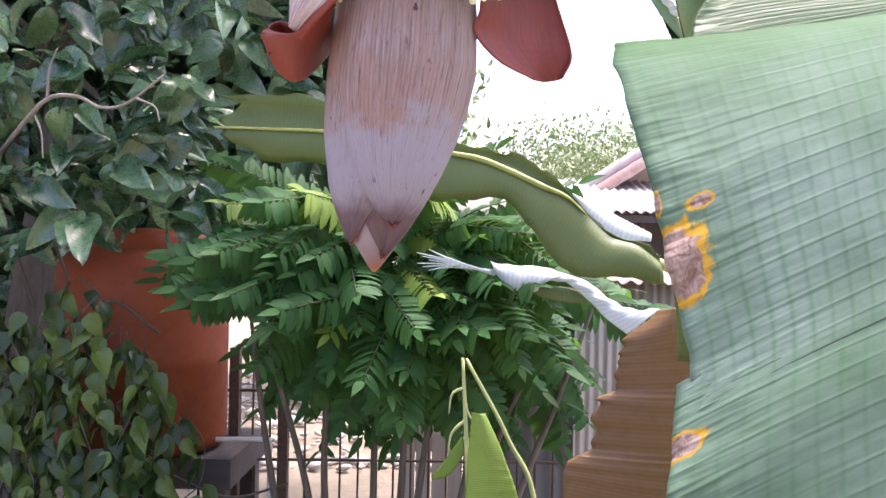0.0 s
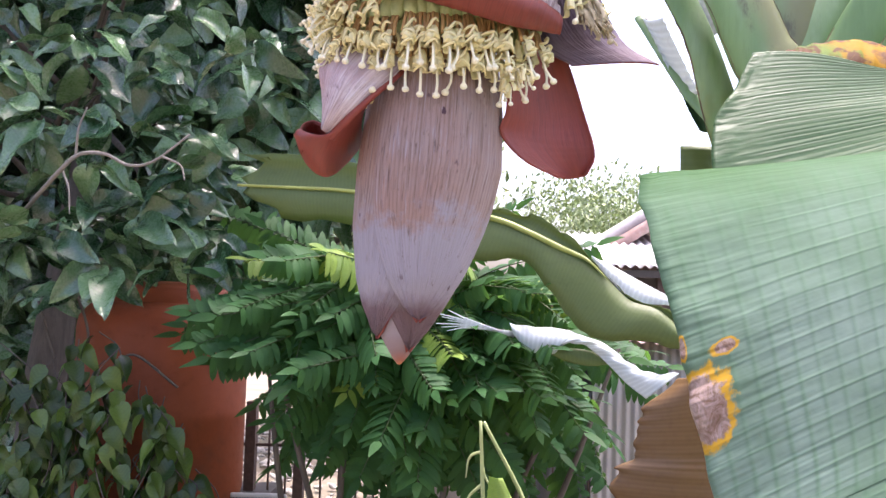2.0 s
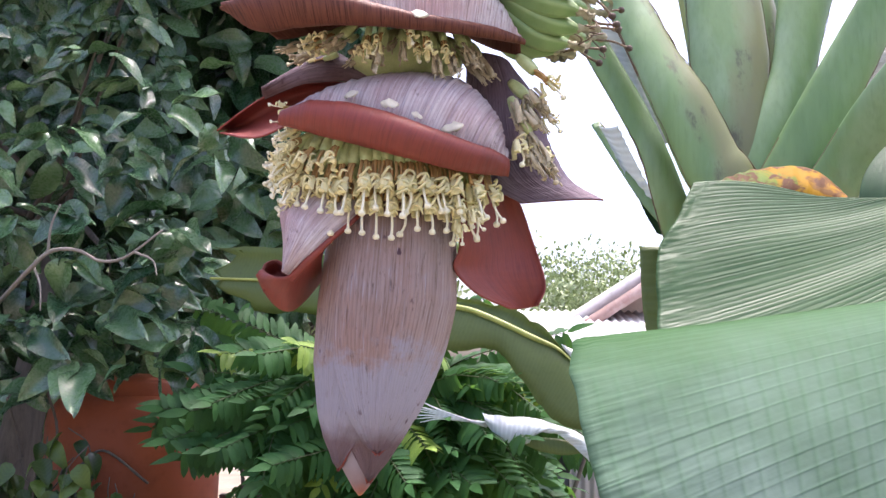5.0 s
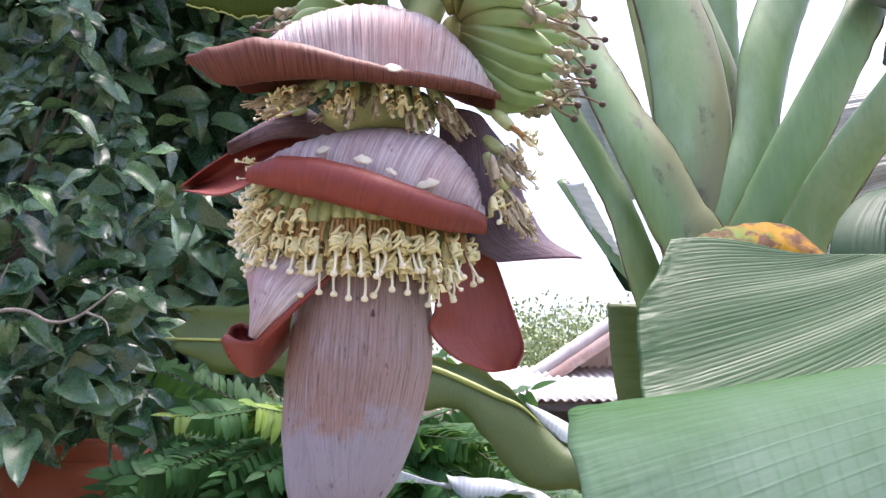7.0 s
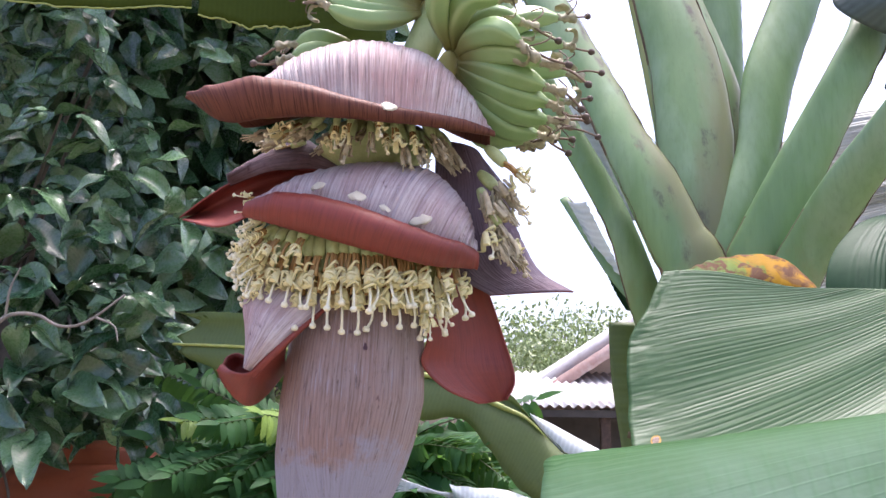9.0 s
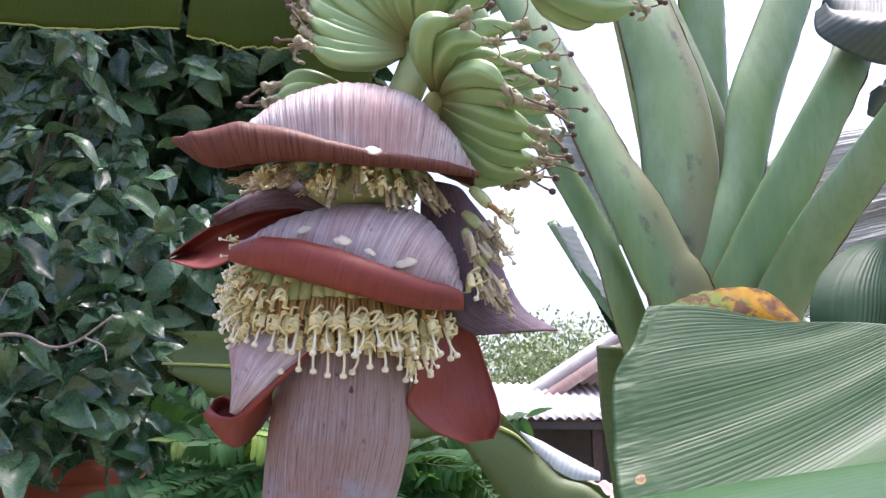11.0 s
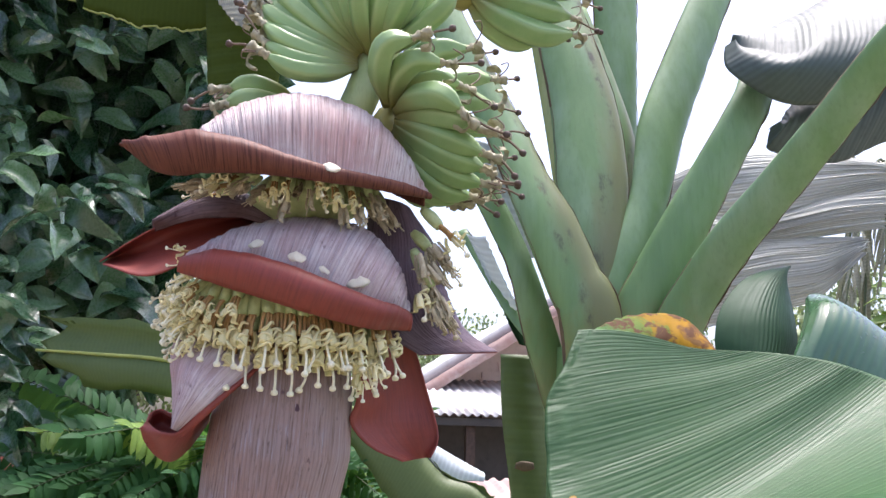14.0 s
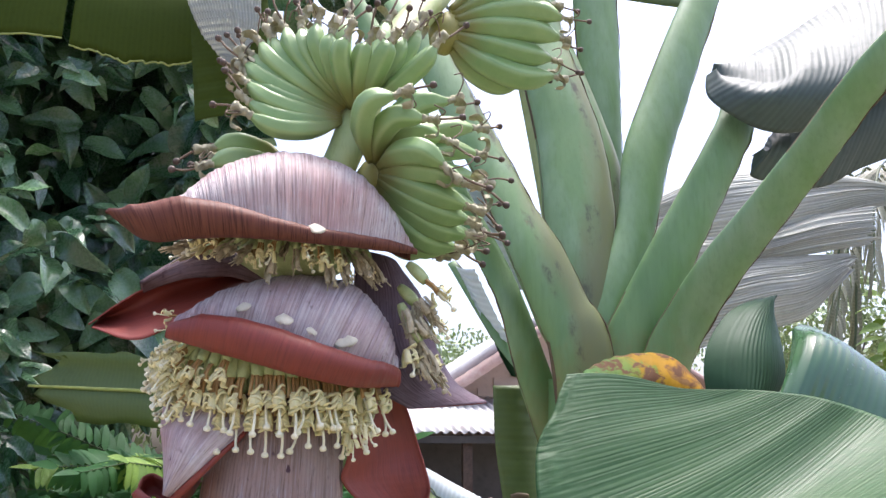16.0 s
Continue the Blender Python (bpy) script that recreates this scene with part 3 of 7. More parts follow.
def tube_data(points, radii, n=10, flat=1.0, ridges=0, ridge=0.0, caps=True):
    p = np.asarray(points, float)
    m = len(p)
    r = np.broadcast_to(np.asarray(radii, float), (m,))
    t = np.gradient(p, axis=0)
    t /= np.linalg.norm(t, axis=1, keepdims=True) + 1e-12
    ref = V(0, 0, 1) if abs(t[0][2]) < 0.9 else V(1, 0, 0)
    u = np.cross(t[0], ref)
    u /= np.linalg.norm(u)
    verts, uvs, length = [], [], 0
    for i in range(m):
        u = u - t[i] * np.dot(u, t[i])
        u /= np.linalg.norm(u)
        w = np.cross(t[i], u)
        if i:
            length += np.linalg.norm(p[i] - p[i - 1])
        for k in range(n):
            a = 2 * math.pi * k / n
            rr = r[i] * (1 + ridge * math.cos(ridges * a)) if ridges else r[i]
            verts.append(p[i] + rr * (math.cos(a) * u + flat * math.sin(a) * w))
            uvs.append((length, k / n))
    f = lattice_faces(m, n, True)
    if caps:
        f.append(tuple(range(n))[::-1])
        f.append(tuple((m - 1) * n + k for k in range(n)))
    return np.array(verts), f, np.array(uvs)


def tube(name, points, radii, mat, n=10, **kw):
    v, f, uv = tube_data(points, radii, n, **kw)
    return make_mesh(name, v, f, mat, uv)


def join(pieces):
    """Several (verts, faces, uvs, material index) as one."""
    vs, fs, us, ix, base = [], [], [], [], 0
    for v, f, u, i in pieces:
        vs.append(v)
        us.append(u)
        fs += [tuple(k + base for k in q) for q in f]
        ix += [i] * len(f)
        base += len(v)
    return np.vstack(vs), fs, np.vstack(us), ix


def box_data(x0, x1, y0, y1, z0, z1):
    v = np.array([(x, y, z) for x in (x0, x1) for y in (y0, y1) for z in (z0, z1)], float)
    f = [(0, 1, 3, 2), (4, 6, 7, 5), (0, 4, 5, 1), (2, 3, 7, 6), (0, 2, 6, 4), (1, 5, 7, 3)]
    return v, f, v[:, [0, 2]]


def box(name, x0, x1, y0, y1, z0, z1, mat):
    v, f, u = box_data(x0, x1, y0, y1, z0, z1)
    return make_mesh(name, v, f, mat, u, smooth=False)


def spin(points, n=40):
    """Verts and faces of a profile (radius, z) turned round z."""
    verts = [(r * math.cos(2 * math.pi * k / n), r * math.sin(2 * math.pi * k / n), z) for r, z in points for k in range(n)]
    uvs = [(k / n, z) for r, z in points for k in range(n)]
    return np.array(verts), lattice_faces(len(points), n, True), np.array(uvs)


# ---- ground ----
def ground():
    n = 60
    g = np.linspace(-1, 1, n)
    g = np.sign(g) * np.abs(g) ** 2.2 * 400
    P = np.array([[(x, y + 4, 0.04 * noise.noise((x * 0.7, y * 0.7, 0)) * math.exp(-abs(x) / 20)) for y in g] for x in g])
    v = P.reshape(-1, 3)
    ob = new("ground", make_mesh("ground", v, lattice_faces(n, n), M_SOIL, v[:, :2]))
    tagged(ob, "brown dusty garden soil with darker damp patches", "ground", kind="structure")


ground()

# ---- the banana bunch: bud, lifted bracts, flowers, young fruit ----
bunch = thing("banana_bunch", "purple banana bud with lifted red bracts, cream flowers and green fruit", "banana bunch", at=(0, 0, 0))
BUD_Z = ((1.478, 0.0015), (1.483, 0.006), (1.490, 0.0105), (1.510, 0.0235), (1.534, 0.0360), (1.557, 0.0452), (1.605, 0.0560), (1.664, 0.0650), (1.721, 0.0655), (1.75, 0.0615), (1.775, 0.056), (1.83, 0.044))
BUD_X = ((1.478, -0.0605), (1.51, -0.0585), (1.534, -0.056), (1.557, -0.053), (1.605, -0.0475), (1.664, -0.039), (1.721, -0.035), (1.83, -0.032))
BUD_Y = 0.78


def bud_point(phi, z, extra=0.0):
    r = curve1(BUD_Z, z) + extra
    return V(curve1(BUD_X, z) + r * math.sin(phi), BUD_Y - r * math.cos(phi), z)


def bud_core():
    zs = np.linspace(1.478, 1.83, 60)
    n = 64
    v = [bud_point(2 * math.pi * k / n, z) for z in zs for k in range(n)]
    uv = [(0.43 * k / n, z - 1.478) for z in zs for k in range(n)]
    f = lattice_faces(len(zs), n, True) + [tuple(range(n))[::-1]]
    part("bud_core", make_mesh("bud_core", v, f, M_BUDTIP, uv), bunch, "reddish inner bracts with an orange tip")


def bud_tip_mat():
    m, nt, bsdf, out = start("bud_tip")
    ob = coords(nt, "Object")
    sep = nt.nodes.new("ShaderNodeSeparateXYZ")
    nt.links.new(ob, sep.inputs[0])
    n = noisy(nt, ob, 60, 4)
    z = mathn(nt, "ADD", sep.outputs[2], mathn(nt, "MULTIPLY_ADD", n, 0.012, -0.006))
    col = ramp(nt, mathn(nt, "MULTIPLY_ADD", z, 20, -29.5, True), [(0.04, (0.46, 0.16, 0.03)), (0.13, (0.25, 0.085, 0.055)), (0.32, (0.19, 0.125, 0.135)), (0.65, (0.24, 0.21, 0.25))])
    finish(nt, bsdf, out, col, 0.5, bumped(nt, noisy(nt, coords(nt, "UV", (1, 0.05, 1)), 190, 4), 0.4, 0.001))
    return m


M_BUDTIP = bud_tip_mat()


def bud_bract(phi, z_tip, half, offset, z_top=1.80, power=2.6, label=""):
    nu, nv = 60, 72
    P = np.zeros((nv, nu, 3))
    for j, u in enumerate(np.linspace(0, 1, nu)):
        z = z_top + (z_tip - z_top) * u
        w = half * (1 - u ** power) ** 0.55 + 0.004
        for i, v in enumerate(np.linspace(-1, 1, nv)):
            lift = offset * (0.12 + 0.88 * min(1.0, max(0.0, (u - 0.28) / 0.35))) + 0.0006 * math.sin(9 * v + 3 * u)
            P[i, j] = bud_point(phi + w * v, z + 0.0, lift)
    part("bud_bract", sheet("bud_bract", P, (M_BUD, M_RED), 0.0030, flip=True), bunch, label)


bud_core()
bud_bract(radians(38), 1.492, radians(120), 0.0020)
bud_bract(radians(-62), 1.504, radians(125), 0.0056)
bud_bract(radians(24), 1.521, radians(66), 0.0105, power=3.6, label="front bract with grey bloom and reddish streaks")


def rolled(name, base, crest, rim, radii, normal, turn=250, label="", ns=130, mats=None, flip=True, thick=0.0016):
    """A lifted bract: sections run from base over crest to rim, then roll back over the outer face."""
    mats = mats or (M_BRACT, M_RED)
    b, c, r = spline(base, ns), spline(crest, ns), spline(rim, ns)
    rad = curve1([(k / (len(radii) - 1), v) for k, v in enumerate(radii)], np.linspace(0, 1, ns))
    nrm = np.asarray(normal, float)
    P = []
    for i in range(ns):
        h = r[i] - c[i]
        n = nrm - h * np.dot(nrm, h) / (np.dot(h, h) + 1e-9)
        n /= np.linalg.norm(n)
        h = h - 0.0
        h /= np.linalg.norm(h)
        q = rad[i]
        edge = r[i] - h * q
        mid = 0.5 * (c[i] + edge) + n * 0.22 * np.linalg.norm(edge - c[i])
        sec = list(spline([b[i], 0.5 * (b[i] + c[i]) + n * 0.0 + V(0, 0, 0.006), c[i], mid, edge - h * 0.25 * q], 26))
        for a in np.linspace(0, radians(turn), 26):
            g = q * (1 - 0.25 * a / radians(turn))
            sec.append(edge + n * q - n * g * math.cos(a) + h * g * math.sin(a))
        P.append(sec)
    P = np.array(P)
    du, dv = np.gradient(P, axis=0), np.gradient(P, axis=1)
    nn = np.cross(du, dv)
    nn /= np.linalg.norm(nn, axis=2, keepdims=True) + 1e-12
    rs = np.random.RandomState(len(label))
    rib = np.convolve(rs.randn(ns + 4), (0.25, 0.5, 0.25), "same")[2:-2]
    fade = np.concatenate([np.linspace(0.2, 1, 18), np.ones(8), np.full(26, 0.20)])
    P = P + nn * (rib[:, None] * fade[None, :] * (0.0010 if flip else 0.0))[:, :, None]
    part(name, sheet(name, P, mats, thick, flip=flip, swap=not flip), bunch, label)


# topmost bract: a dome with a long roll that ends in a horn
rolled("bract",
       [(-0.150, 0.735, 1.925), (-0.138, 0.745, 1.930), (-0.112, 0.765, 1.945), (-0.085, 0.795, 1.962), (-0.050, 0.82, 1.976), (-0.008, 0.825, 1.978), (0.034, 0.815, 1.964), (0.070, 0.785, 1.936), (0.095, 0.755, 1.918)],
       [(-0.194, 0.690, 1.937), (-0.174, 0.705, 1.936), (-0.136, 0.72, 1.964), (-0.101, 0.74, 2.002), (-0.057, 0.755, 2.025), (-0.01, 0.758, 2.028), (0.038, 0.755, 2.01), (0.073, 0.745, 1.97), (0.093, 0.735, 1.928)],
       [(-0.187, 0.676, 1.931), (-0.150, 0.668, 1.902), (-0.117, 0.666, 1.902), (-0.082, 0.668, 1.907), (-0.047, 0.672, 1.910), (-0.010, 0.678, 1.911), (0.028, 0.688, 1.912), (0.065, 0.703, 1.913), (0.097, 0.725, 1.918)],
       (0.0030, 0.0190, 0.0212, 0.0165, 0.0108, 0.0072, 0.0060, 0.0052, 0.002), (0, -1, 0.15), turn=225, ns=220, mats=(M_DOME, M_REDBROWN), label="dome-shaped lifted bract with a long rolled red margin")
# second bract below it
rolled("bract",
       [(-0.120, 0.74, 1.842), (-0.084, 0.80, 1.855), (-0.02, 0.83, 1.865), (0.037, 0.82, 1.855), (0.070, 0.78, 1.83), (0.079, 0.75, 1.805)],
       [(-0.128, 0.705, 1.846), (-0.084, 0.735, 1.880), (-0.02, 0.752, 1.898), (0.037, 0.752, 1.889), (0.071, 0.745, 1.850), (0.081, 0.742, 1.812)],
       [(-0.136, 0.69, 1.822), (-0.098, 0.685, 1.806), (-0.051, 0.68, 1.792), (-0.012, 0.682, 1.783), (0.038, 0.705, 1.778), (0.081, 0.74, 1.786)],
       (0.0065, 0.0155, 0.0190, 0.0192, 0.0180, 0.0162, 0.0138, 0.0085), (0, -1, 0.1), ns=190, label="lifted lavender bract with a thick rolled red margin")
def plain_bract(name, left, right, bulge, mats, label, flip=False, nu=48, nv=40, power=0.8, round_end=0.0):
    P = loft(left, right, nu, nv, bulge, 0.0001 if mats[0] is M_RED else 0.0005, 14, 3, power)
    part(name, sheet(name, P, mats, 0.0016, flip=flip, swap=True, edge=0 if mats[0] is M_RED else 1), bunch, label)


# lower bract whose tip curls outwards into a red scoop
def scoop_bract():
    left = [(-0.128, 0.770, 1.790), (-0.139, 0.752, 1.772), (-0.140, 0.734, 1.748), (-0.136, 0.730, 1.726), (-0.133, 0.728, 1.703), (-0.129, 0.724, 1.687)]
    right = [(-0.052, 0.722, 1.757), (-0.066, 0.714, 1.739), (-0.085, 0.709, 1.721), (-0.100, 0.708, 1.706), (-0.114, 0.712, 1.693), (-0.124, 0.718, 1.684)]
    nu, nv = 70, 60
    P = loft(left, right, nu, nv, (-0.004, -0.018, 0.002), 0, 0, 3, 0.8)
    rib = np.convolve(np.random.RandomState(8).randn(nv + 4), (0.25, 0.5, 0.25), "same")[2:-2]
    P[:, :, 1] += rib[None, :] * 0.0005
    part("bract", sheet("bract", P.transpose(1, 0, 2), (M_BRACT, M_RED), 0.0016, flip=True), bunch, "lavender outer face of a drooping bract")
    # the margin rolls under into a thick red hem
    hem = spline(right, 60) + V(0, -0.001, -0.001)
    part("bract_hem", tube("bract_hem", hem, np.interp(np.linspace(0, 1, 60), (0, 0.5, 1), (0.0016, 0.0030, 0.0048)), M_RED, 12), bunch, "rolled red margin of the drooping bract")
    rim = [(-0.1555, 0.735, 1.692), (-0.142, 0.716, 1.685), (-0.127, 0.711, 1.684), (-0.114, 0.712, 1.693), (-0.103, 0.720, 1.706), (-0.096, 0.735, 1.717)]
    low = [(-0.158, 0.752, 1.690), (-0.162, 0.795, 1.677), (-0.150, 0.790, 1.663), (-0.136, 0.788, 1.659), (-0.122, 0.795, 1.672), (-0.107, 0.815, 1.698)]
    P = loft(rim, low, 60, 30, (-0.002, -0.014, -0.003), 0, 0, 0, 0.75)
    part("bract", sheet("bract", P, (M_RED, M_RED), 0.0018), bunch, "glossy red scoop of the curled bract tip")
    back_rim = [(-0.1555, 0.735, 1.691), (-0.154, 0.746, 1.700), (-0.146, 0.752, 1.704), (-0.136, 0.748, 1.700), (-0.122, 0.740, 1.697)]
    P = loft(back_rim, [(x + 0.001, y + 0.006, z - 0.020) for x, y, z in back_rim], 40, 14, (0, 0.010, 0))
    part("bract", sheet("bract", P, (M_RED, M_RED), 0.0016), bunch, "back lip of the red scoop")
    part("bract_hem", tube("bract_hem", spline(back_rim, 40), 0.0013, M_RED, 8), bunch)


scoop_bract()
plain_bract("bract", [(-0.221, 0.80, 1.8475), (-0.172, 0.758, 1.831), (-0.131, 0.76, 1.850), (-0.07, 0.775, 1.885), (-0.03, 0.79, 1.89)],
            [(-0.224, 0.802, 1.849), (-0.199, 0.8, 1.869), (-0.173, 0.8, 1.887), (-0.15, 0.805, 1.899), (-0.119, 0.81, 1.906), (-0.087, 0.815, 1.907), (-0.036, 0.815, 1.903)],
            (0, 0.035, 0.012), (M_RED, M_BRACT), "pointed boat-shaped bract showing its dark red inside", flip=False)
plain_bract("bract", [(-0.176, 0.803, 1.887), (-0.152, 0.822, 1.915), (-0.128, 0.832, 1.936), (-0.105, 0.834, 1.947), (-0.083, 0.83, 1.933), (-0.058, 0.83, 1.920), (-0.030, 0.83, 1.912)], [(-0.174, 0.798, 1.884), (-0.151, 0.796, 1.893), (-0.129, 0.79, 1.898), (-0.106, 0.79, 1.9), (-0.086, 0.79, 1.901), (-0.057, 0.79, 1.893), (-0.030, 0.79, 1.880)],
            (0, -0.014, 0.006), (M_FOLD, M_FOLD), "outer fold of a bract with shade in its brown colour")
plain_bract("bract", [(0.040, 0.79, 1.935), (0.040, 0.79, 1.89), (0.042, 0.785, 1.83), (0.060, 0.775, 1.79), (0.096, 0.768, 1.767)],
            [(0.088, 0.80, 1.920), (0.114, 0.80, 1.888), (0.123, 0.80, 1.855), (0.134, 0.797, 1.825), (0.151, 0.793, 1.796), (0.183, 0.79, 1.776)],
            (0.012, -0.012, 0), (M_SHADEBRACT, M_RED), "purple bract hanging open with a pointed flared tip", flip=False)
plain_bract("bract", [(0.030, 0.725, 1.80), (0.034, 0.74, 1.76), (0.035, 0.75, 1.72), (0.030, 0.752, 1.698), (0.052, 0.765, 1.676), (0.086, 0.785, 1.663)],
            [(0.082, 0.79, 1.80), (0.098, 0.80, 1.77), (0.112, 0.805, 1.73), (0.121, 0.80, 1.70), (0.122, 0.797, 1.683), (0.114, 0.792, 1.667)],
            (0.006, 0.020, 0), (M_RED, M_BRACT), "broad lower bract seen from its matt red inner side", flip=False)


# ---- flowers ----
def flower_meshes(seed, withered=False, style_len=0.030, curl=1.0):
    """Ovary, petals and style of one flower; it grows along -z from the origin and x is outwards."""
    rng = np.random.RandomState(seed)
    k = 0.9 + 0.2 * rng.rand()
    body = [(*tube_data(spline([(0, 0, 0), (0.002, 0, -0.013), (0.003, 0, -0.026)], 7), np.array([0.0040, 0.0052, 0.0058, 0.0061, 0.0060, 0.0056, 0.0046]) * k, 10, ridges=5, ridge=0.05), 0)]
    for q in range(3):
        y = (q - 1) * 0.0034 + rng.uniform(-0.0006, 0.0006)
        body.append((*tube_data(spline([(0.005 - 0.002 * abs(q - 1), y * 0.7, -0.024), (0.006, y, -0.034), (0.006, y * 1.1, -0.043)], 5), [0.0018, 0.0016, 0.0015, 0.0016, 0.0018], 6), 1))
    body = join(body)
    ovary = make_mesh("flower", body[0], body[1], [M_OVARY, M_WITHER if withered else M_TAN], body[2], body[3])
    pieces = []

    def lobe(d, path, width):
        side = np.cross(d, V(0, 0, 1))
        n = len(path)
        P = np.array([[p + side * w * width * (0.55 + 0.6 * math.sin(0.3 + 2.5 * i / (n - 1))) + d * 0.0022 * (1 - w * w) for w in np.linspace(-1, 1, 6)] for i, p in enumerate(path)])
        pieces.append((P.reshape(-1, 3), lattice_faces(n, 6), np.zeros((n * 6, 2)), 0))
        pieces.append((P.reshape(-1, 3) - d * 0.0007, [f[::-1] for f in lattice_faces(n, 6)], np.zeros((n * 6, 2)), 0))

    for a in ((0.2, 2.3, 4.2) if withered else (math.pi * 0.9, 1.1 * rng.rand(), -1.2 * rng.rand())):
        a += rng.uniform(-0.3, 0.3)
        d = V(math.cos(a), math.sin(a), 0)
        ln = rng.uniform(0.95, 1.25) if withered else rng.uniform(0.92, 1.06)
        c = V(0.005, 0, 0)
        path = spline([c + V(0, 0, -0.039) + d * 0.003, c + V(0, 0, -0.046 * ln) + d * (0.0045 + 0.0015 * curl), c + V(0, 0, -0.054 * ln) + d * 0.0055 * curl, c + V(0, 0, -0.0525 * ln) + d * 0.0090 * curl], 9)
        lobe(d, path, 0.0030)
    if not withered:
        for q in range(3):
            a = rng.uniform(-1.0, 1.0)
            z = -0.041 - 0.0058 * q + rng.uniform(-0.003, 0.003)
            w = rng.uniform(0.0042, 0.0062)
            x = 0.0105 + 0.0015 * rng.rand()
            arc = spline([(x - 0.003, -w, z - 0.001), (x + 0.002, -w * 0.5, z + 0.002 * a), (x + 0.003, w * 0.4, z + 0.0022 - 0.003 * a), (x - 0.001, w, z - 0.006 * a)], 9)
            pieces.append((*tube_data(arc, [0.0007, 0.0010, 0.0012, 0.0013, 0.0013, 0.0012, 0.0011, 0.0009, 0.0006], 6), 0))
    else:
        for q in range(4):
            e = V(0.006 + rng.uniform(-0.006, 0.007), rng.uniform(-0.008, 0.008), -0.060 - 0.014 * rng.rand())
            pieces.append((*tube_data(spline([(0.005, 0, -0.040), (e + V(0.005, 0, -0.045)) * 0.5, e], 6), 0.0010, 5), 0))
    pet = join(pieces)
    petals = make_mesh("petals", pet[0], pet[1], M_WITHER if withered else M_CREAM, pet[2])
    e = V(0.006 + 0.007 * rng.rand(), 0.008 * (rng.rand() - 0.5), -0.052 - style_len)
    pts = spline([V(0.006, 0, -0.043), V(0.0085, 0.001, -0.052 - style_len * 0.45), e], 8)
    st = [(*tube_data(pts, [0.0013, 0.0012, 0.0011, 0.0011, 0.0011, 0.0011, 0.0012, 0.0014], 7), 0)]
    sv, sf, su = spin([(0.0001, -0.0022), (0.0019, -0.0019), (0.0029, -0.0006), (0.0026, 0.0012), (0.0013, 0.0024)], 9)
    st.append((sv * (1 + 0.15 * rng.rand()) + e, sf, su, 1))
    st = join(st)
    style = make_mesh("style", st[0], st[1], [M_WITHER, M_WITHER] if withered else [M_STYLE, M_STYLE], st[2], st[3])
    return ovary, petals, style


FRESH = [flower_meshes(s, style_len=0.016 + 0.003 * (s % 3), curl=0.7 + 0.2 * (s % 4)) for s in range(8)]
WITHERED = [flower_meshes(40 + s, True, style_len=0.010 + 0.003 * (s % 3), curl=0.5 + 0.2 * (s % 3)) for s in range(6)]
DROOPY = [flower_meshes(80 + s, style_len=0.013, curl=1.5) for s in range(5)]


def flower(meshes, at, phi, tilt, twist=0.0, size=1.0, style=True, ovary=True):
    """A flower at a place, facing the angle phi round the stalk, tilted outwards from hanging straight."""
    m = Matrix.Translation(at) @ Matrix.Rotation(phi - math.pi / 2, 4, "Z") @ Matrix.Rotation(-tilt, 4, "Y") @ Matrix.Rotation(twist, 4, "Z") @ Matrix.Scale(size, 4)
    f = part("flower", meshes[0] if ovary else meshes[1], bunch, m=m)
    if ovary:
        part("petals", meshes[1], f)
    if style:
        part("style", meshes[2], f)


rng = np.random.RandomState(5)
AX = V(-0.035, 0.78)
# main row below the second bract: two staggered tiers of fresh flowers
for tier, (rad, z, step) in enumerate(((0.072, 1.820, 7.4), (0.064, 1.805, 9.6), (0.078, 1.823, 6.6))):
    phi = -118 + 4.4 * tier
    while phi < 78:
        a = radians(phi)
        left = max(0.0, (-phi - 35) / 80)
        r = rad + 0.012 * left + 0.010 * math.exp(-((phi + 48) / 26) ** 2) + 0.020 * max(0.0, (phi - 25) / 50)
        at = (AX[0] + r * math.sin(a), AX[1] - r * math.cos(a), z + 0.010 * left + rng.uniform(-0.002, 0.002))
        tilt = radians((9, 2, 22)[tier] + 46 * left + rng.uniform(-5, 5))
        if tier == 2 and phi > -25:
            phi += step
            continue
        flower((DROOPY if left > 0.35 and rng.rand() < 0.6 else FRESH)[rng.randint(5)], at, a + radians(rng.uniform(-6, 6)), tilt, rng.uniform(-0.5, 0.5), (1.14, 1.14, 0.92)[tier] - 0.20 * min(1.0, left * 1.6), tier < 2 or left > 0.2)
        phi += step
# a loose tuft spilling out at the far end of the roll
for k in range(18):
    at = (-0.098 - 0.012 * (k % 3) * 0.6, 0.722 + 0.010 * (k % 4), 1.838 - 0.0031 * k)
    flower((DROOPY if k % 3 else FRESH)[k % 5], at, radians(-62 - 9 * (k % 4)), radians(62 - 1.6 * k + rng.uniform(-9, 9)), 0.5 * k, 0.74, True, k % 4 == 0)
# fresh flowers pushing out past the open end of the roll
for k in range(7):
    at = (-0.111 + 0.004 * (k % 3), 0.716 + 0.006 * (k % 2), 1.845 - 0.0040 * k)
    flower((FRESH if k % 3 else DROOPY)[k % 5], at, radians(-74 - 6 * (k % 4)), radians(78 - 5 * k + rng.uniform(-8, 8)), 0.6 * k, 0.60, True, k % 3 == 0)
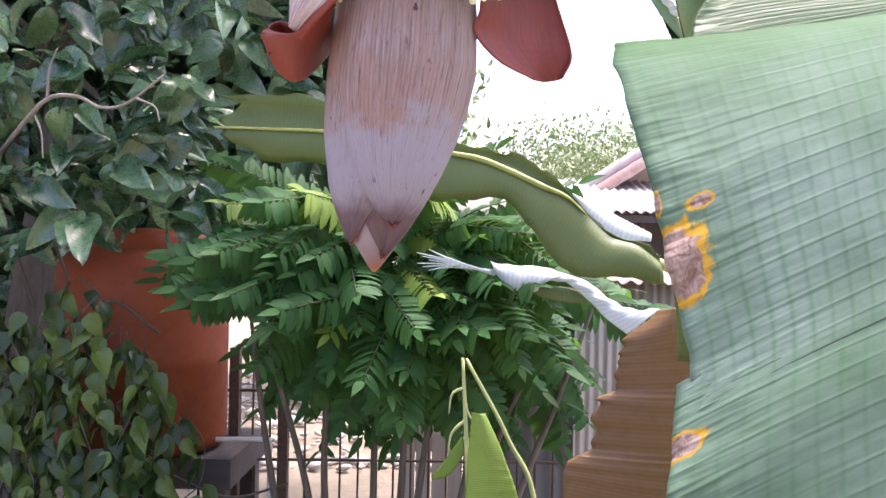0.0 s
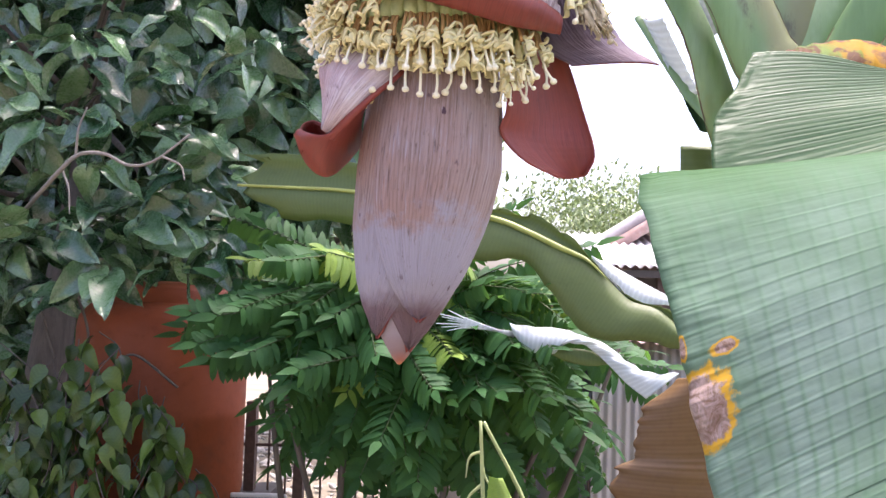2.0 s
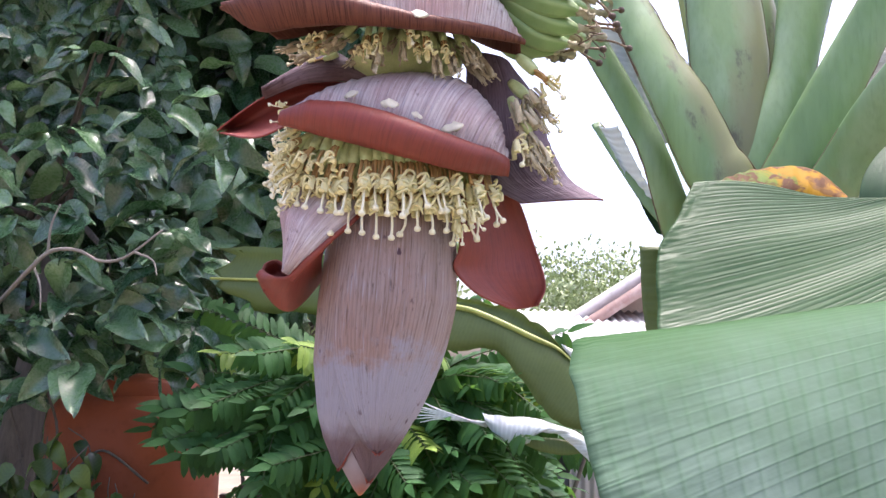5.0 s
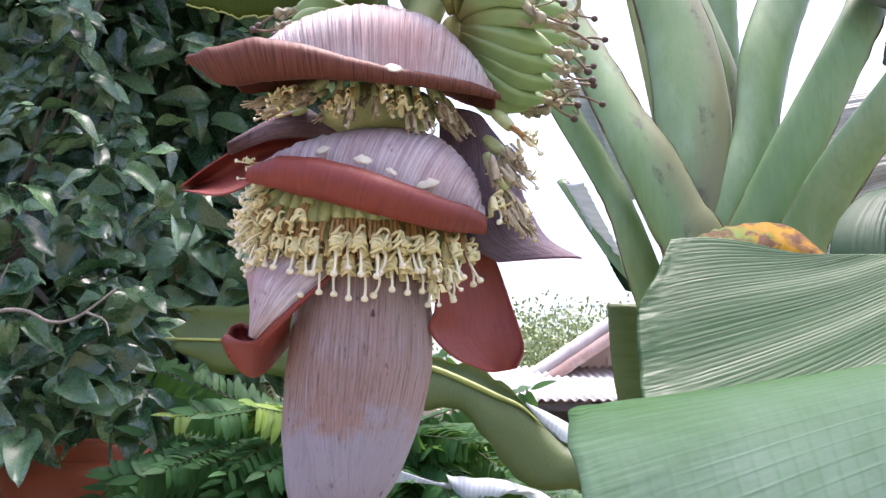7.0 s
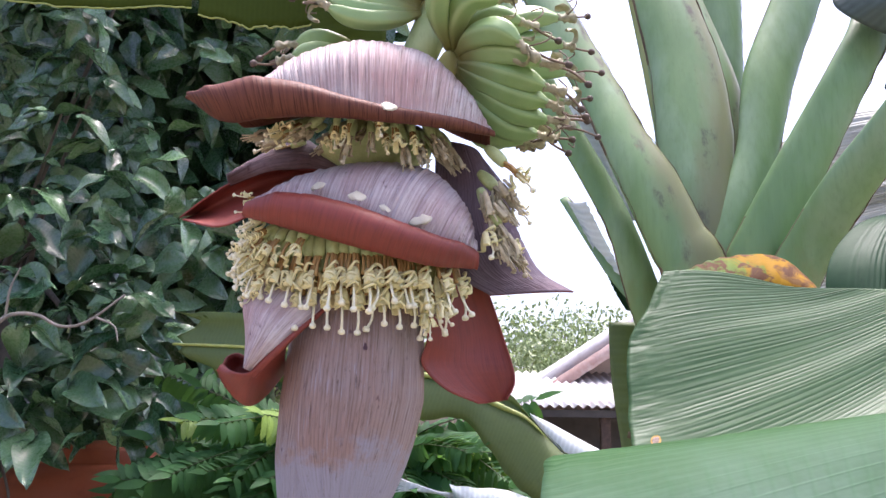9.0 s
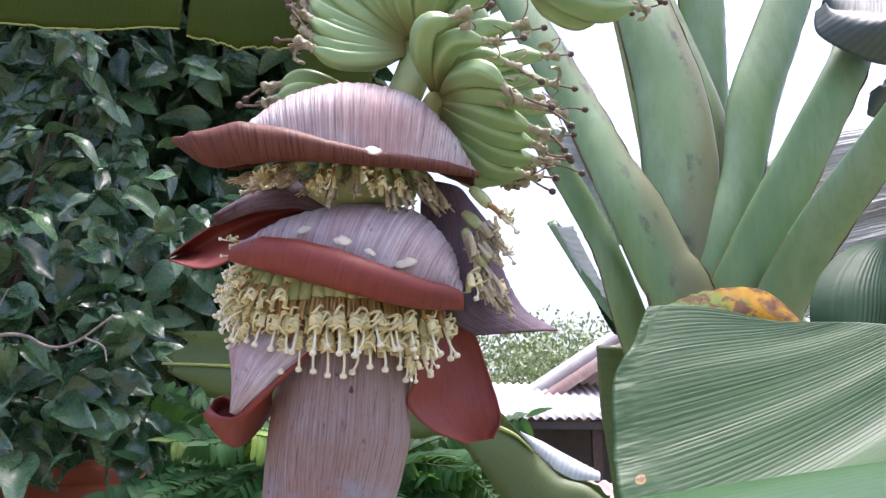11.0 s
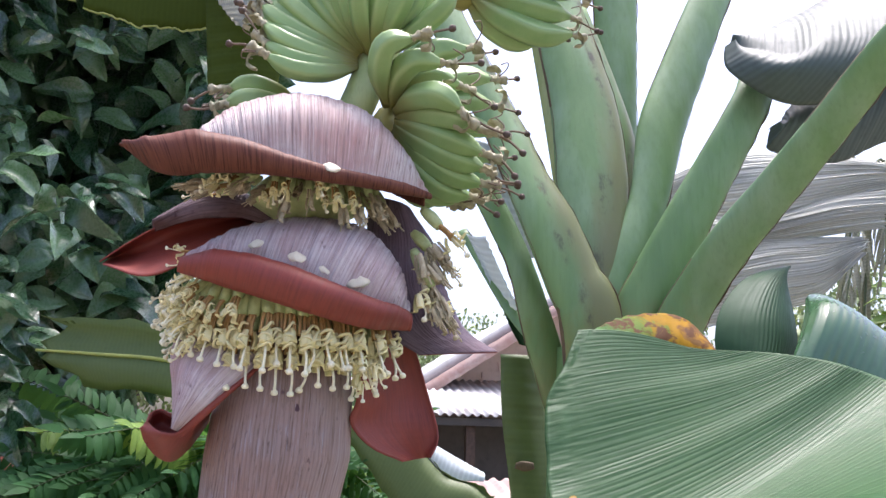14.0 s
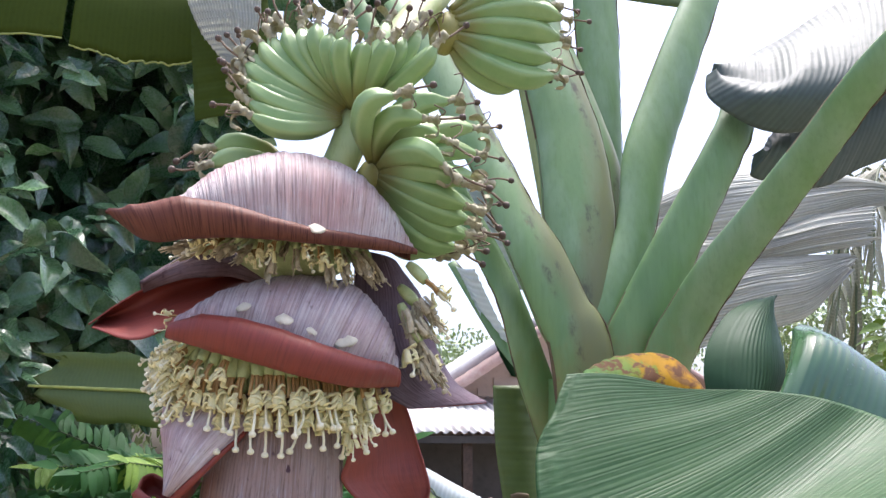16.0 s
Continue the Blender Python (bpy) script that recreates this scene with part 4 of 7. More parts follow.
# row under the topmost bract, withering
for tier, (rad, z) in enumerate(((0.058, 1.930), (0.070, 1.935))):
    phi = -112 + 6 * tier
    while phi < 82:
        a = radians(phi)
        left = max(0.0, (-phi - 20) / 80)
        r = rad + 0.014 * left
        at = (AX[0] + 0.010 + r * math.sin(a), AX[1] - r * math.cos(a), z)
        flower(WITHERED[rng.randint(6)] if rng.rand() < 0.55 else DROOPY[rng.randint(5)], at, a + rng.uniform(-0.25, 0.25), radians(22 + 58 * left + rng.uniform(-14, 14)), rng.uniform(-0.6, 0.6), rng.uniform(0.60, 0.82), rng.rand() < 0.85)
        phi += 15 + rng.uniform(-4, 4)
# the swollen node that carries them
v, f, u = spin([(0.0005, -1), (0.55, -0.8), (0.95, -0.3), (1.0, 0.15), (0.75, 0.65), (0.35, 0.95), (0.0005, 1)], 28)
part("flower_node", make_mesh("flower_node", v * V(0.060, 0.046, 0.030), f, M_OVARY, u), bunch, "pale green swollen node under the bract", Matrix.Translation((-0.022, 0.785, 1.924)))
for k in range(10):
    a = radians(-100 + 19 * k)
    flower(WITHERED[k % 6], (-0.012 + 0.040 * math.sin(a), 0.785 - 0.040 * math.cos(a), 1.938), a, radians(38 + 9 * (k % 3)), 0.4 * k, 0.66, False)
# flowers clinging inside the hanging right bract
for k in range(20):
    f = k / 19
    flower(WITHERED[k % 6] if k % 4 else DROOPY[k % 5], (0.078 + 0.014 * f + rng.uniform(-0.010, 0.014), 0.738 + 0.010 * (k % 3), 1.910 - 0.075 * f), radians(45 + 50 * rng.rand()), radians(6 + 34 * rng.rand()), rng.uniform(-1, 1), rng.uniform(0.8, 1.05), True, k % 5 == 0)
# a tuft on the lower right bract
for k in range(5):
    flower(DROOPY[k % 5], (0.030 + 0.005 * (k % 3), 0.716 + 0.005 * (k % 2), 1.784 - 0.005 * k), radians(30 + 12 * k), radians(4 + 6 * (k % 3)), 0.7 * k, 0.72, True, False)


def bud_grains():
    """Unopened flower buds lined up along the margin of the lower left bract."""
    for k in range(16):
        f = k / 15
        p = V(-0.086 - 0.024 * f, 0.742 + 0.003 * (k % 2), 1.737 - 0.036 * f) + V(*rng.uniform(-0.003, 0.003, 3))
        v, fc, u = spin([(0.0004, -0.006), (0.003, -0.004), (0.0042, 0.0), (0.003, 0.005), (0.0005, 0.007)], 8)
        if k == 0:
            me = make_mesh("flower_bud", v, fc, M_CREAM, u)
        part("flower_bud", me, bunch, m=Matrix.Translation(p) @ Euler((rng.uniform(-0.8, 0.8), rng.uniform(-0.8, 0.8), 0)).to_matrix().to_4x4() @ Matrix.Scale(0.5, 4))


bud_grains()


def fallen_petals():
    def petal(seed):
        """A cupped, spoon-shaped petal."""
        P = np.array([[(0.0088 * s * (1.15 + 0.15 * seed) * math.sin(math.pi * (0.14 + 0.78 * t)), 0.0030 * s * s + 0.006 * t * t + 0.0008 * math.sin(5 * s + seed), 0.0150 * t) for t in np.linspace(0, 1, 10)] for s in np.linspace(-1, 1, 11)])
        return sheet("fallen_petal", P, (M_PETAL, M_PETAL), 0.0007)
    meshes = [petal(k) for k in range(3)]
    for k, (x, y, z, rz, s) in enumerate(((-0.031, 0.672, 1.836, 0.2, 0.85), (-0.070, 0.684, 1.849, -0.4, 0.7), (0.024, 0.690, 1.819, -0.3, 0.95), (-0.005, 0.678, 1.828, 0.6, 0.6), (-0.006, 0.668, 1.921, 0.1, 0.85))):
        ob = new("fallen_petal", meshes[k % 3])
        ob.matrix_basis = Matrix.Translation((x, y, z)) @ Euler((-0.25, 0.3 * rz, rz)).to_matrix().to_4x4() @ Matrix.Scale(s, 4)
        tagged(ob, "cream flower petal fallen on a purple bract", "petal", "fallen petals")


fallen_petals()

# ---- stalk and young bananas ----
RACHIS = [(-0.028, 0.785, 1.80), (-0.015, 0.785, 1.92), (0.0, 0.785, 1.98), (0.024, 0.785, 2.035), (0.045, 0.81, 2.10), (0.083, 0.87, 2.20), (0.147, 0.97, 2.33), (0.26, 1.20, 2.55), (0.40, 1.55, 2.78), (0.52, 1.78, 2.65), (0.55, 1.66, 2.2), (0.55, 1.55, 1.9)]
part("stalk", tube("stalk", spline(RACHIS, 60), np.linspace(0.016, 0.028, 60), M_RACHIS, 14), bunch, "pale green fruit stalk")


def fruit_mesh(name, pts, r):
    n = 18
    prof = [(0, 0.38), (0.08, 0.44), (0.18, 0.68), (0.36, 0.97), (0.62, 1.0), (0.80, 0.86), (0.92, 0.56), (0.965, 0.34), (1.0, 0.28)]
    ts = np.linspace(0, 1, n)
    return tube(name, spline(pts, n), [r * curve1(prof, t) for t in ts], M_FRUIT, 20, ridges=5, ridge=0.095)


def remnant_mesh(seed):
    """A shrivelled flower: a crinkled beige sleeve, a thin brown style with a dark knob, a curled filament."""
    rng = np.random.RandomState(seed)
    pieces = []
    lean = V(rng.uniform(-0.005, 0.005), rng.uniform(-0.005, 0.005), 0)
    v, f, u = tube_data(spline([(0, 0, -0.002), lean * 0.4 + V(0, 0, 0.006), lean + V(0, 0, 0.012 + 0.006 * rng.rand())], 9), [0.0034, 0.0034, 0.0022, 0.0026, 0.0034, 0.0024, 0.0032, 0.0042, 0.0034], 12)
    pieces.append((v + rng.uniform(-0.0009, 0.0009, v.shape), f, u, 0))
    a = rng.uniform(0, 6.28)
    d = V(math.cos(a), math.sin(a), 0)
    side = np.cross(d, V(0, 0, 1))
    curl = spline([V(0, 0, 0.006), d * 0.006 + V(0, 0, 0.012), d * 0.012 + V(0, 0, 0.010), d * 0.013 + V(0, 0, 0.002)], 9)
    P = np.array([[p + side * w * 0.0045 * (1 - 0.05 * i) + d * 0.0015 * math.sin(4 * w + i) for w in np.linspace(-1, 1, 4)] for i, p in enumerate(curl)]).reshape(-1, 3)
    pieces.append((P, lattice_faces(9, 4), np.zeros((36, 2)), 0))
    pieces.append((P + d * 0.0006, [q[::-1] for q in lattice_faces(9, 4)], np.zeros((36, 2)), 0))
    e = V(rng.uniform(-0.012, 0.012), rng.uniform(-0.012, 0.012), 0.028 + 0.010 * rng.rand())
    pieces.append((*tube_data(spline([(0, 0, 0.004), e * 0.55 + V(0.003 * rng.randn(), 0.003 * rng.randn(), 0), e], 9), 0.0010, 6), 2))
    c = V(rng.uniform(-0.02, 0.02), rng.uniform(-0.02, 0.02), 0.014)
    pieces.append((*tube_data(spline([(0, 0, 0.006), c * 0.6 + V(0, 0, 0.006), c, c + V(0.002, 0.003, -0.008)], 10), 0.0006, 5), 2))
    sv, sf, su = spin([(0.0002, -0.003), (0.0022, -0.002), (0.0030, 0.0005), (0.002, 0.0025), (0.0002, 0.003)], 7)
    pieces.append((sv + e, sf, su, 1))
    j = join(pieces)
    return make_mesh("dried_flower", j[0], j[1], [M_REMNANT, M_DARKTIP, M_STICK], j[2], j[3])


REMNANTS = [remnant_mesh(s) for s in range(6)]


def fruit(base, tip, sag, r, k):
    """A young banana from the cushion to its tip; sag bends it."""
    b, t = V(*base), V(*tip)
    me = fruit_mesh("banana", [b, b * 0.68 + t * 0.32 + V(*sag) * 0.85, b * 0.3 + t * 0.7 + V(*sag), t], r)
    ob = part("banana", me, bunch)
    d = t - (b * 0.3 + t * 0.7 + V(*sag))
    q = Vector(d).to_track_quat("Z", "Y").to_matrix().to_4x4()
    part("dried_flower", REMNANTS[k % 6], ob, m=Matrix.Translation(t) @ q @ Matrix.Rotation(k * 1.3, 4, "Z") @ Matrix.Scale(1.35, 4))


def cluster(base, fruits, r, between=0):
    """A cluster of bananas fanned out from one cushion."""
    b = V(*base)
    fruits = [[V(*q) for q in f] for f in fruits]
    fruits += [[(p + q) / 2 + V(0, 0.008, 0) * (i == 0) for i, (p, q) in enumerate(zip(f, g))] for f, g in zip(fruits[:between], fruits[1:])]
    for k, (tip, sag, off) in enumerate(fruits):
        fruit(b + V(*off), tip, sag, r * (0.94 + 0.12 * ((k * 7) % 5) / 4), k)


# right-hand cluster, fanned towards the viewer
cluster((0.058, 0.775, 2.022), [
    ((0.069, 0.700, 2.076), (-0.020, -0.016, 0.006), (-0.006, -0.014, 0.004)),
    ((0.102, 0.715, 2.059), (-0.016, -0.014, 0.010), (0.000, -0.012, 0.004)),
    ((0.138, 0.770, 2.104), (-0.014, -0.008, 0.012), (0.000, 0.002, 0.010)),
    ((0.127, 0.745, 2.050), (-0.010, -0.008, 0.012), (0.004, -0.004, 0.004)),
    ((0.120, 0.700, 2.005), (-0.004, -0.012, 0.010), (0.004, -0.016, -0.002)),
    ((0.144, 0.715, 1.991), (-0.004, -0.012, 0.004), (0.006, -0.012, -0.006)),
    ((0.149, 0.730, 1.972), (-0.004, -0.010, -0.001), (0.006, -0.010, -0.010)),
    ((0.153, 0.745, 1.961), (-0.005, -0.009, -0.006), (0.006, -0.006, -0.014)),
    ((0.155, 0.760, 1.948), (-0.006, -0.008, -0.010), (0.005, -0.002, -0.018)),
    ((0.146, 0.775, 1.938), (-0.008, -0.006, -0.013), (0.004, 0.002, -0.021)),
    ((0.134, 0.790, 1.936), (-0.010, -0.004, -0.014), (0.003, 0.006, -0.024)),
    ((0.120, 0.800, 1.938), (-0.010, -0.002, -0.014), (0.002, 0.010, -0.026)),
    ((0.177, 0.820, 2.094), (-0.006, 0.0, 0.012), (0.006, 0.014, 0.006)),
    ((0.185, 0.840, 2.070), (-0.004, 0.0, 0.010), (0.008, 0.016, 0.000)),
    ((0.190, 0.850, 2.040), (-0.002, 0.0, 0.006), (0.008, 0.018, -0.008)),
    ((0.186, 0.850, 2.006), (-0.002, 0.0, 0.002), (0.008, 0.018, -0.014)),
    ((0.176, 0.850, 1.975), (-0.004, 0.0, -0.006), (0.006, 0.018, -0.020)),
], 0.0132)
# upper cluster, fanned up and to the left
cluster((0.030, 0.795, 2.085), [
    ((-0.074, 0.745, 2.062), (0.0, -0.012, -0.016), (-0.010, -0.012, -0.010)),
    ((-0.080, 0.77, 2.108), (-0.004, -0.012, -0.014), (-0.010, -0.010, -0.004)),
    ((-0.083, 0.79, 2.140), (-0.010, -0.010, -0.008), (-0.010, -0.006, 0.002)),
    ((-0.069, 0.79, 2.166), (-0.012, -0.010, -0.006), (-0.008, -0.006, 0.008)),
    ((-0.042, 0.79, 2.186), (-0.012, -0.010, -0.004), (-0.004, -0.006, 0.012)),
    ((-0.008, 0.77, 2.184), (-0.012, -0.012, 0.0), (0.0, -0.008, 0.012)),
    ((0.022, 0.735, 2.152), (-0.010, -0.012, 0.002), (0.004, -0.012, 0.008)),
    ((0.069, 0.735, 2.153), (0.002, -0.010, 0.004), (0.010, -0.012, 0.008)),
    ((0.106, 0.775, 2.190), (0.006, -0.008, 0.0), (0.014, -0.006, 0.012)),
    ((0.118, 0.735, 2.152), (0.008, -0.008, 0.0), (0.016, -0.008, 0.006)),
    ((0.03, 0.80, 2.21), (-0.010, -0.008, 0.0), (0.004, -0.002, 0.014)),
    ((-0.090, 0.85, 2.165), (-0.010, 0.0, -0.006), (-0.008, 0.004, 0.006)),
    ((-0.060, 0.85, 2.205), (-0.012, 0.0, -0.004), (-0.004, 0.004, 0.012)),
    ((-0.020, 0.84, 2.222), (-0.012, 0.0, 0.0), (0.0, 0.004, 0.014)),
    ((0.075, 0.83, 2.225), (0.004, 0.0, 0.004), (0.010, 0.004, 0.014)),
], 0.0110, 8)
# cluster higher up, behind
cluster((0.175, 0.985, 2.310), [
    ((0.318, 0.95, 2.338), (0.0, -0.01, 0.012), (0.010, -0.010, 0.010)),
    ((0.335, 0.95, 2.318), (0.0, -0.01, 0.008), (0.012, -0.012, 0.002)),
    ((0.333, 0.96, 2.292), (0.0, -0.01, 0.002), (0.012, -0.012, -0.008)),
    ((0.322, 0.965, 2.262), (0.0, -0.008, -0.008), (0.012, -0.010, -0.018)),
    ((0.324, 0.965, 2.236), (-0.004, -0.006, -0.022), (0.010, -0.006, -0.026)),
    ((0.285, 0.99, 2.236), (-0.004, 0.0, -0.020), (0.008, 0.004, -0.030)),
    ((0.30, 0.96, 2.37), (0.0, -0.01, 0.014), (0.008, -0.008, 0.018)),
], 0.0175)
# two fruits that show at the far side
cluster((-0.035, 0.82, 2.030), [((-0.112, 0.79, 2.040), (0.0, -0.004, 0.010), (-0.004, 0, 0.004)), ((-0.112, 0.77, 2.016), (0.0, -0.006, 0.006), (-0.004, -0.006, -0.006)), ((-0.10, 0.84, 2.05), (0, 0, 0.01), (-0.004, 0.006, 0.008))], 0.0140)


def cushion(at, size, rot):
    v, f, u = spin([(0.0005, -1), (0.55, -0.85), (0.95, -0.35), (1.0, 0.1), (0.7, 0.7), (0.3, 0.95), (0.0005, 1)], 20)
    m = Matrix.Translation(at) @ Euler([radians(a) for a in rot]).to_matrix().to_4x4() @ Matrix.Diagonal((*size, 1))
    part("cushion", make_mesh("cushion", v, f, M_CUSHION, u), bunch, "yellowish fruit cushion on the stalk", m)


cushion((0.052, 0.786, 2.012), (0.015, 0.018, 0.024), (0, 15, 0))
cushion((0.034, 0.806, 2.088), (0.019, 0.018, 0.017), (0, -20, 0))
cushion((0.180, 0.988, 2.300), (0.026, 0.026, 0.034), (0, 25, 0))


# ---- the banana plant ----
plant = thing("banana_plant", "green banana plant with a fan of thick leaf stalks", "banana plant", at=(0.55, 1.47, 0))
ORIGIN = Matrix.Translation((-0.55, -1.47, 0))


def on_plant(name, mesh, label=""):
    return part(name, mesh, plant, label, ORIGIN)


on_plant("pseudostem", tube("pseudostem", spline([(0.56, 1.50, -0.02), (0.55, 1.49, 0.6), (0.55, 1.48, 1.3), (0.55, 1.47, 1.70), (0.55, 1.47, 1.86)], 30), np.linspace(0.12, 0.095, 30), M_PETIOLE, 28), "thick green pseudostem")


def petiole(points, widths, depth=0.55, facing=(0, -1, 0), n=26, skin=None):
    """A channelled leaf stalk: a thick crescent in section, with thin dry edges."""
    m = 44
    p = spline(points, m)
    w = curve1([(k / (len(widths) - 1), v) for k, v in enumerate(widths)], np.linspace(0, 1, m))
    t = np.gradient(p, axis=0)
    t /= np.linalg.norm(t, axis=1, keepdims=True)
    face = V(*facing)
    verts, uvs = [], []
    for i in range(m):
        out = face - t[i] * np.dot(face, t[i])
        out /= np.linalg.norm(out)
        side = np.cross(t[i], out)
        for k in range(n):
            a = 2 * math.pi * k / n
            x, y = math.cos(a), math.sin(a)
            # rounded towards the viewer, hollow behind
            yy = y * depth if y > 0 else y * depth * 0.35 + 0.30 * depth * (1 - x * x)
            verts.append(p[i] + w[i] * (side * x + out * yy))
            uvs.append((i / m, k / n))
    f = lattice_faces(m, n, True) + [tuple(range(n))[::-1], tuple((m - 1) * n + k for k in range(n))]
    idx = [0] * len(f)
    for i in range(m - 1):
        for k in (0, n - 1, n // 2 - 1, n // 2):
            if math.sin(i * 0.31 + k * 0.8 + 40 * widths[0]) > 0.45:
                idx[i * n + k] = 1
    return make_mesh("petiole", verts, f, [skin or M_PETIOLE, M_PETEDGE], uvs, idx)


PETIOLES = [
    ([(0.49, 1.47, 1.70), (0.428, 1.46, 1.880), (0.389, 1.45, 1.998), (0.354, 1.47, 2.09), (0.290, 1.50, 2.229), (0.20, 1.54, 2.44), (0.08, 1.6, 2.70)], (0.036, 0.034, 0.0265, 0.0275, 0.027, 0.025, 0.022), (0.1, -1, 0)),
    ([(0.53, 1.42, 1.65), (0.504, 1.40, 1.902), (0.471, 1.40, 1.978), (0.429, 1.41, 2.083), (0.390, 1.43, 2.171), (0.354, 1.46, 2.273), (0.297, 1.50, 2.41), (0.19, 1.56, 2.66)], (0.066, 0.0654, 0.0592, 0.0569, 0.0468, 0.0441, 0.0440, 0.040), (0.2, -1, 0)),
    ([(0.54, 1.47, 1.65), (0.531, 1.46, 1.922), (0.531, 1.47, 2.06), (0.545, 1.50, 2.20), (0.545, 1.54, 2.359), (0.522, 1.58, 2.52), (0.505, 1.62, 2.653), (0.49, 1.68, 2.95)], (0.055, 0.0570, 0.068, 0.0767, 0.0735, 0.0650, 0.060, 0.055), (0.0, -1, 0)),
    ([(0.56, 1.53, 1.70), (0.582, 1.52, 1.933), (0.612, 1.54, 2.123), (0.612, 1.57, 2.303), (0.585, 1.60, 2.453), (0.545, 1.64, 2.643)], (0.040, 0.0430, 0.0480, 0.0600, 0.0560, 0.045), (0.1, -1, 0)),
    ([(0.60, 1.58, 1.75), (0.631, 1.60, 1.993), (0.653, 1.63, 2.272), (0.664, 1.66, 2.483), (0.678, 1.70, 2.715), (0.69, 1.75, 3.0)], (0.036, 0.0371, 0.0411, 0.0478, 0.0549, 0.055), (0.0, -1, 0)),
    ([(0.56, 1.45, 1.70), (0.568, 1.44, 1.921), (0.591, 1.45, 2.016), (0.656, 1.48, 2.165), (0.705, 1.52, 2.333), (0.779, 1.56, 2.496), (0.865, 1.60, 2.679), (1.02, 1.68, 2.98)], (0.034, 0.034, 0.034, 0.039, 0.0502, 0.049, 0.0448, 0.036), (-0.1, -1, 0)),
    ([(0.58, 1.43, 1.70), (0.599, 1.42, 1.899), (0.640, 1.41, 1.99), (0.690, 1.40, 2.091), (0.744, 1.39, 2.191), (0.800, 1.38, 2.294), (0.853, 1.40, 2.389), (0.915, 1.50, 2.53)], (0.048, 0.0496, 0.0510, 0.0455, 0.0415, 0.0385, 0.037, 0.036), (-0.2, -1, 0)),
    ([(0.63, 1.42, 1.70), (0.657, 1.38, 1.881), (0.690, 1.35, 1.962), (0.729, 1.29, 2.044), (0.780, 1.22, 2.127), (0.824, 1.13, 2.211), (0.856, 1.05, 2.282), (0.894, 0.99, 2.341), (0.96, 0.90, 2.42)], (0.046, 0.0450, 0.0420, 0.0400, 0.0365, 0.0345, 0.0325, 0.031, 0.03), (-0.2, -1, 0)),
    ([(0.53, 1.53, 1.70), (0.468, 1.52, 1.84), (0.405, 1.60, 1.955), (0.325, 1.70, 2.13)], (0.020, 0.018, 0.016, 0.010), (0.0, -1, 0)),
]
for pts, widths, facing in PETIOLES:
    stalk_ob = on_plant("petiole", petiole(pts, widths, 0.42, facing, skin=M_FLANK if widths[0] in (0.066, 0.055, 0.040) else None), "channelled green leaf stalk with dry brown edges" if widths[1] > 0.05 else "")
    line = spline(pts, 44)
    tan = np.gradient(line, axis=0)
    tan /= np.linalg.norm(tan, axis=1, keepdims=True)
    out = V(*facing) - tan * (tan @ V(*facing))[:, None]
    out /= np.linalg.norm(out, axis=1, keepdims=True)
    across = np.cross(tan, out)
    half = curve1([(k / (len(widths) - 1), v) for k, v in enumerate(widths)], np.linspace(0, 1, 44))[:, None]
    for sgn in ((-1, 1) if widths[1] > 0.05 else (-1,) if facing[0] > 0 else (1,)):
        rim = line + across * half * sgn * 0.985 + out * half * 0.10
        rim = rim + 0.0015 * np.sin(np.arange(44) * 1.7 + sgn)[:, None] * across
        part("dry_margin", tube("dry_margin", rim, 0.0006 + 0.0011 * np.clip(np.sin(np.arange(44) * 0.30 + widths[0] * 90), 0, 1) ** 2, M_PETEDGE, 6), stalk_ob, "thin dry brown margin")

# the broad leaf that arches down towards the viewer
MARGIN = [(0.298, 0.87, 1.814), (0.272, 0.845, 1.770), (0.249, 0.825, 1.737), (0.240, 0.81, 1.712), (0.230, 0.765, 1.640), (0.22, 0.68, 1.560), (0.14, 0.53, 1.560), (0.120, 0.478, 1.612), (0.106, 0.452, 1.614), (0.097, 0.415, 1.598), (0.098, 0.385, 1.572), (0.105, 0.357, 1.525), (0.113, 0.345, 1.48), (0.119, 0.335, 1.44), (0.112, 0.315, 1.395), (0.11, 0.30, 1.33)]
RIB = [(0.438, 0.875, 1.799), (0.487, 0.875, 1.799), (0.537, 0.875, 1.799), (0.573, 0.870, 1.796), (0.628, 0.860, 1.787), (0.698, 0.820, 1.754), (0.75, 0.56, 1.65), (0.68, 0.51, 1.655), (0.65, 0.49, 1.660), (0.62, 0.47, 1.662), (0.59, 0.45, 1.66), (0.55, 0.42, 1.645), (0.52, 0.39, 1.61), (0.50, 0.37, 1.57), (0.48, 0.35, 1.52), (0.47, 0.33, 1.46)]


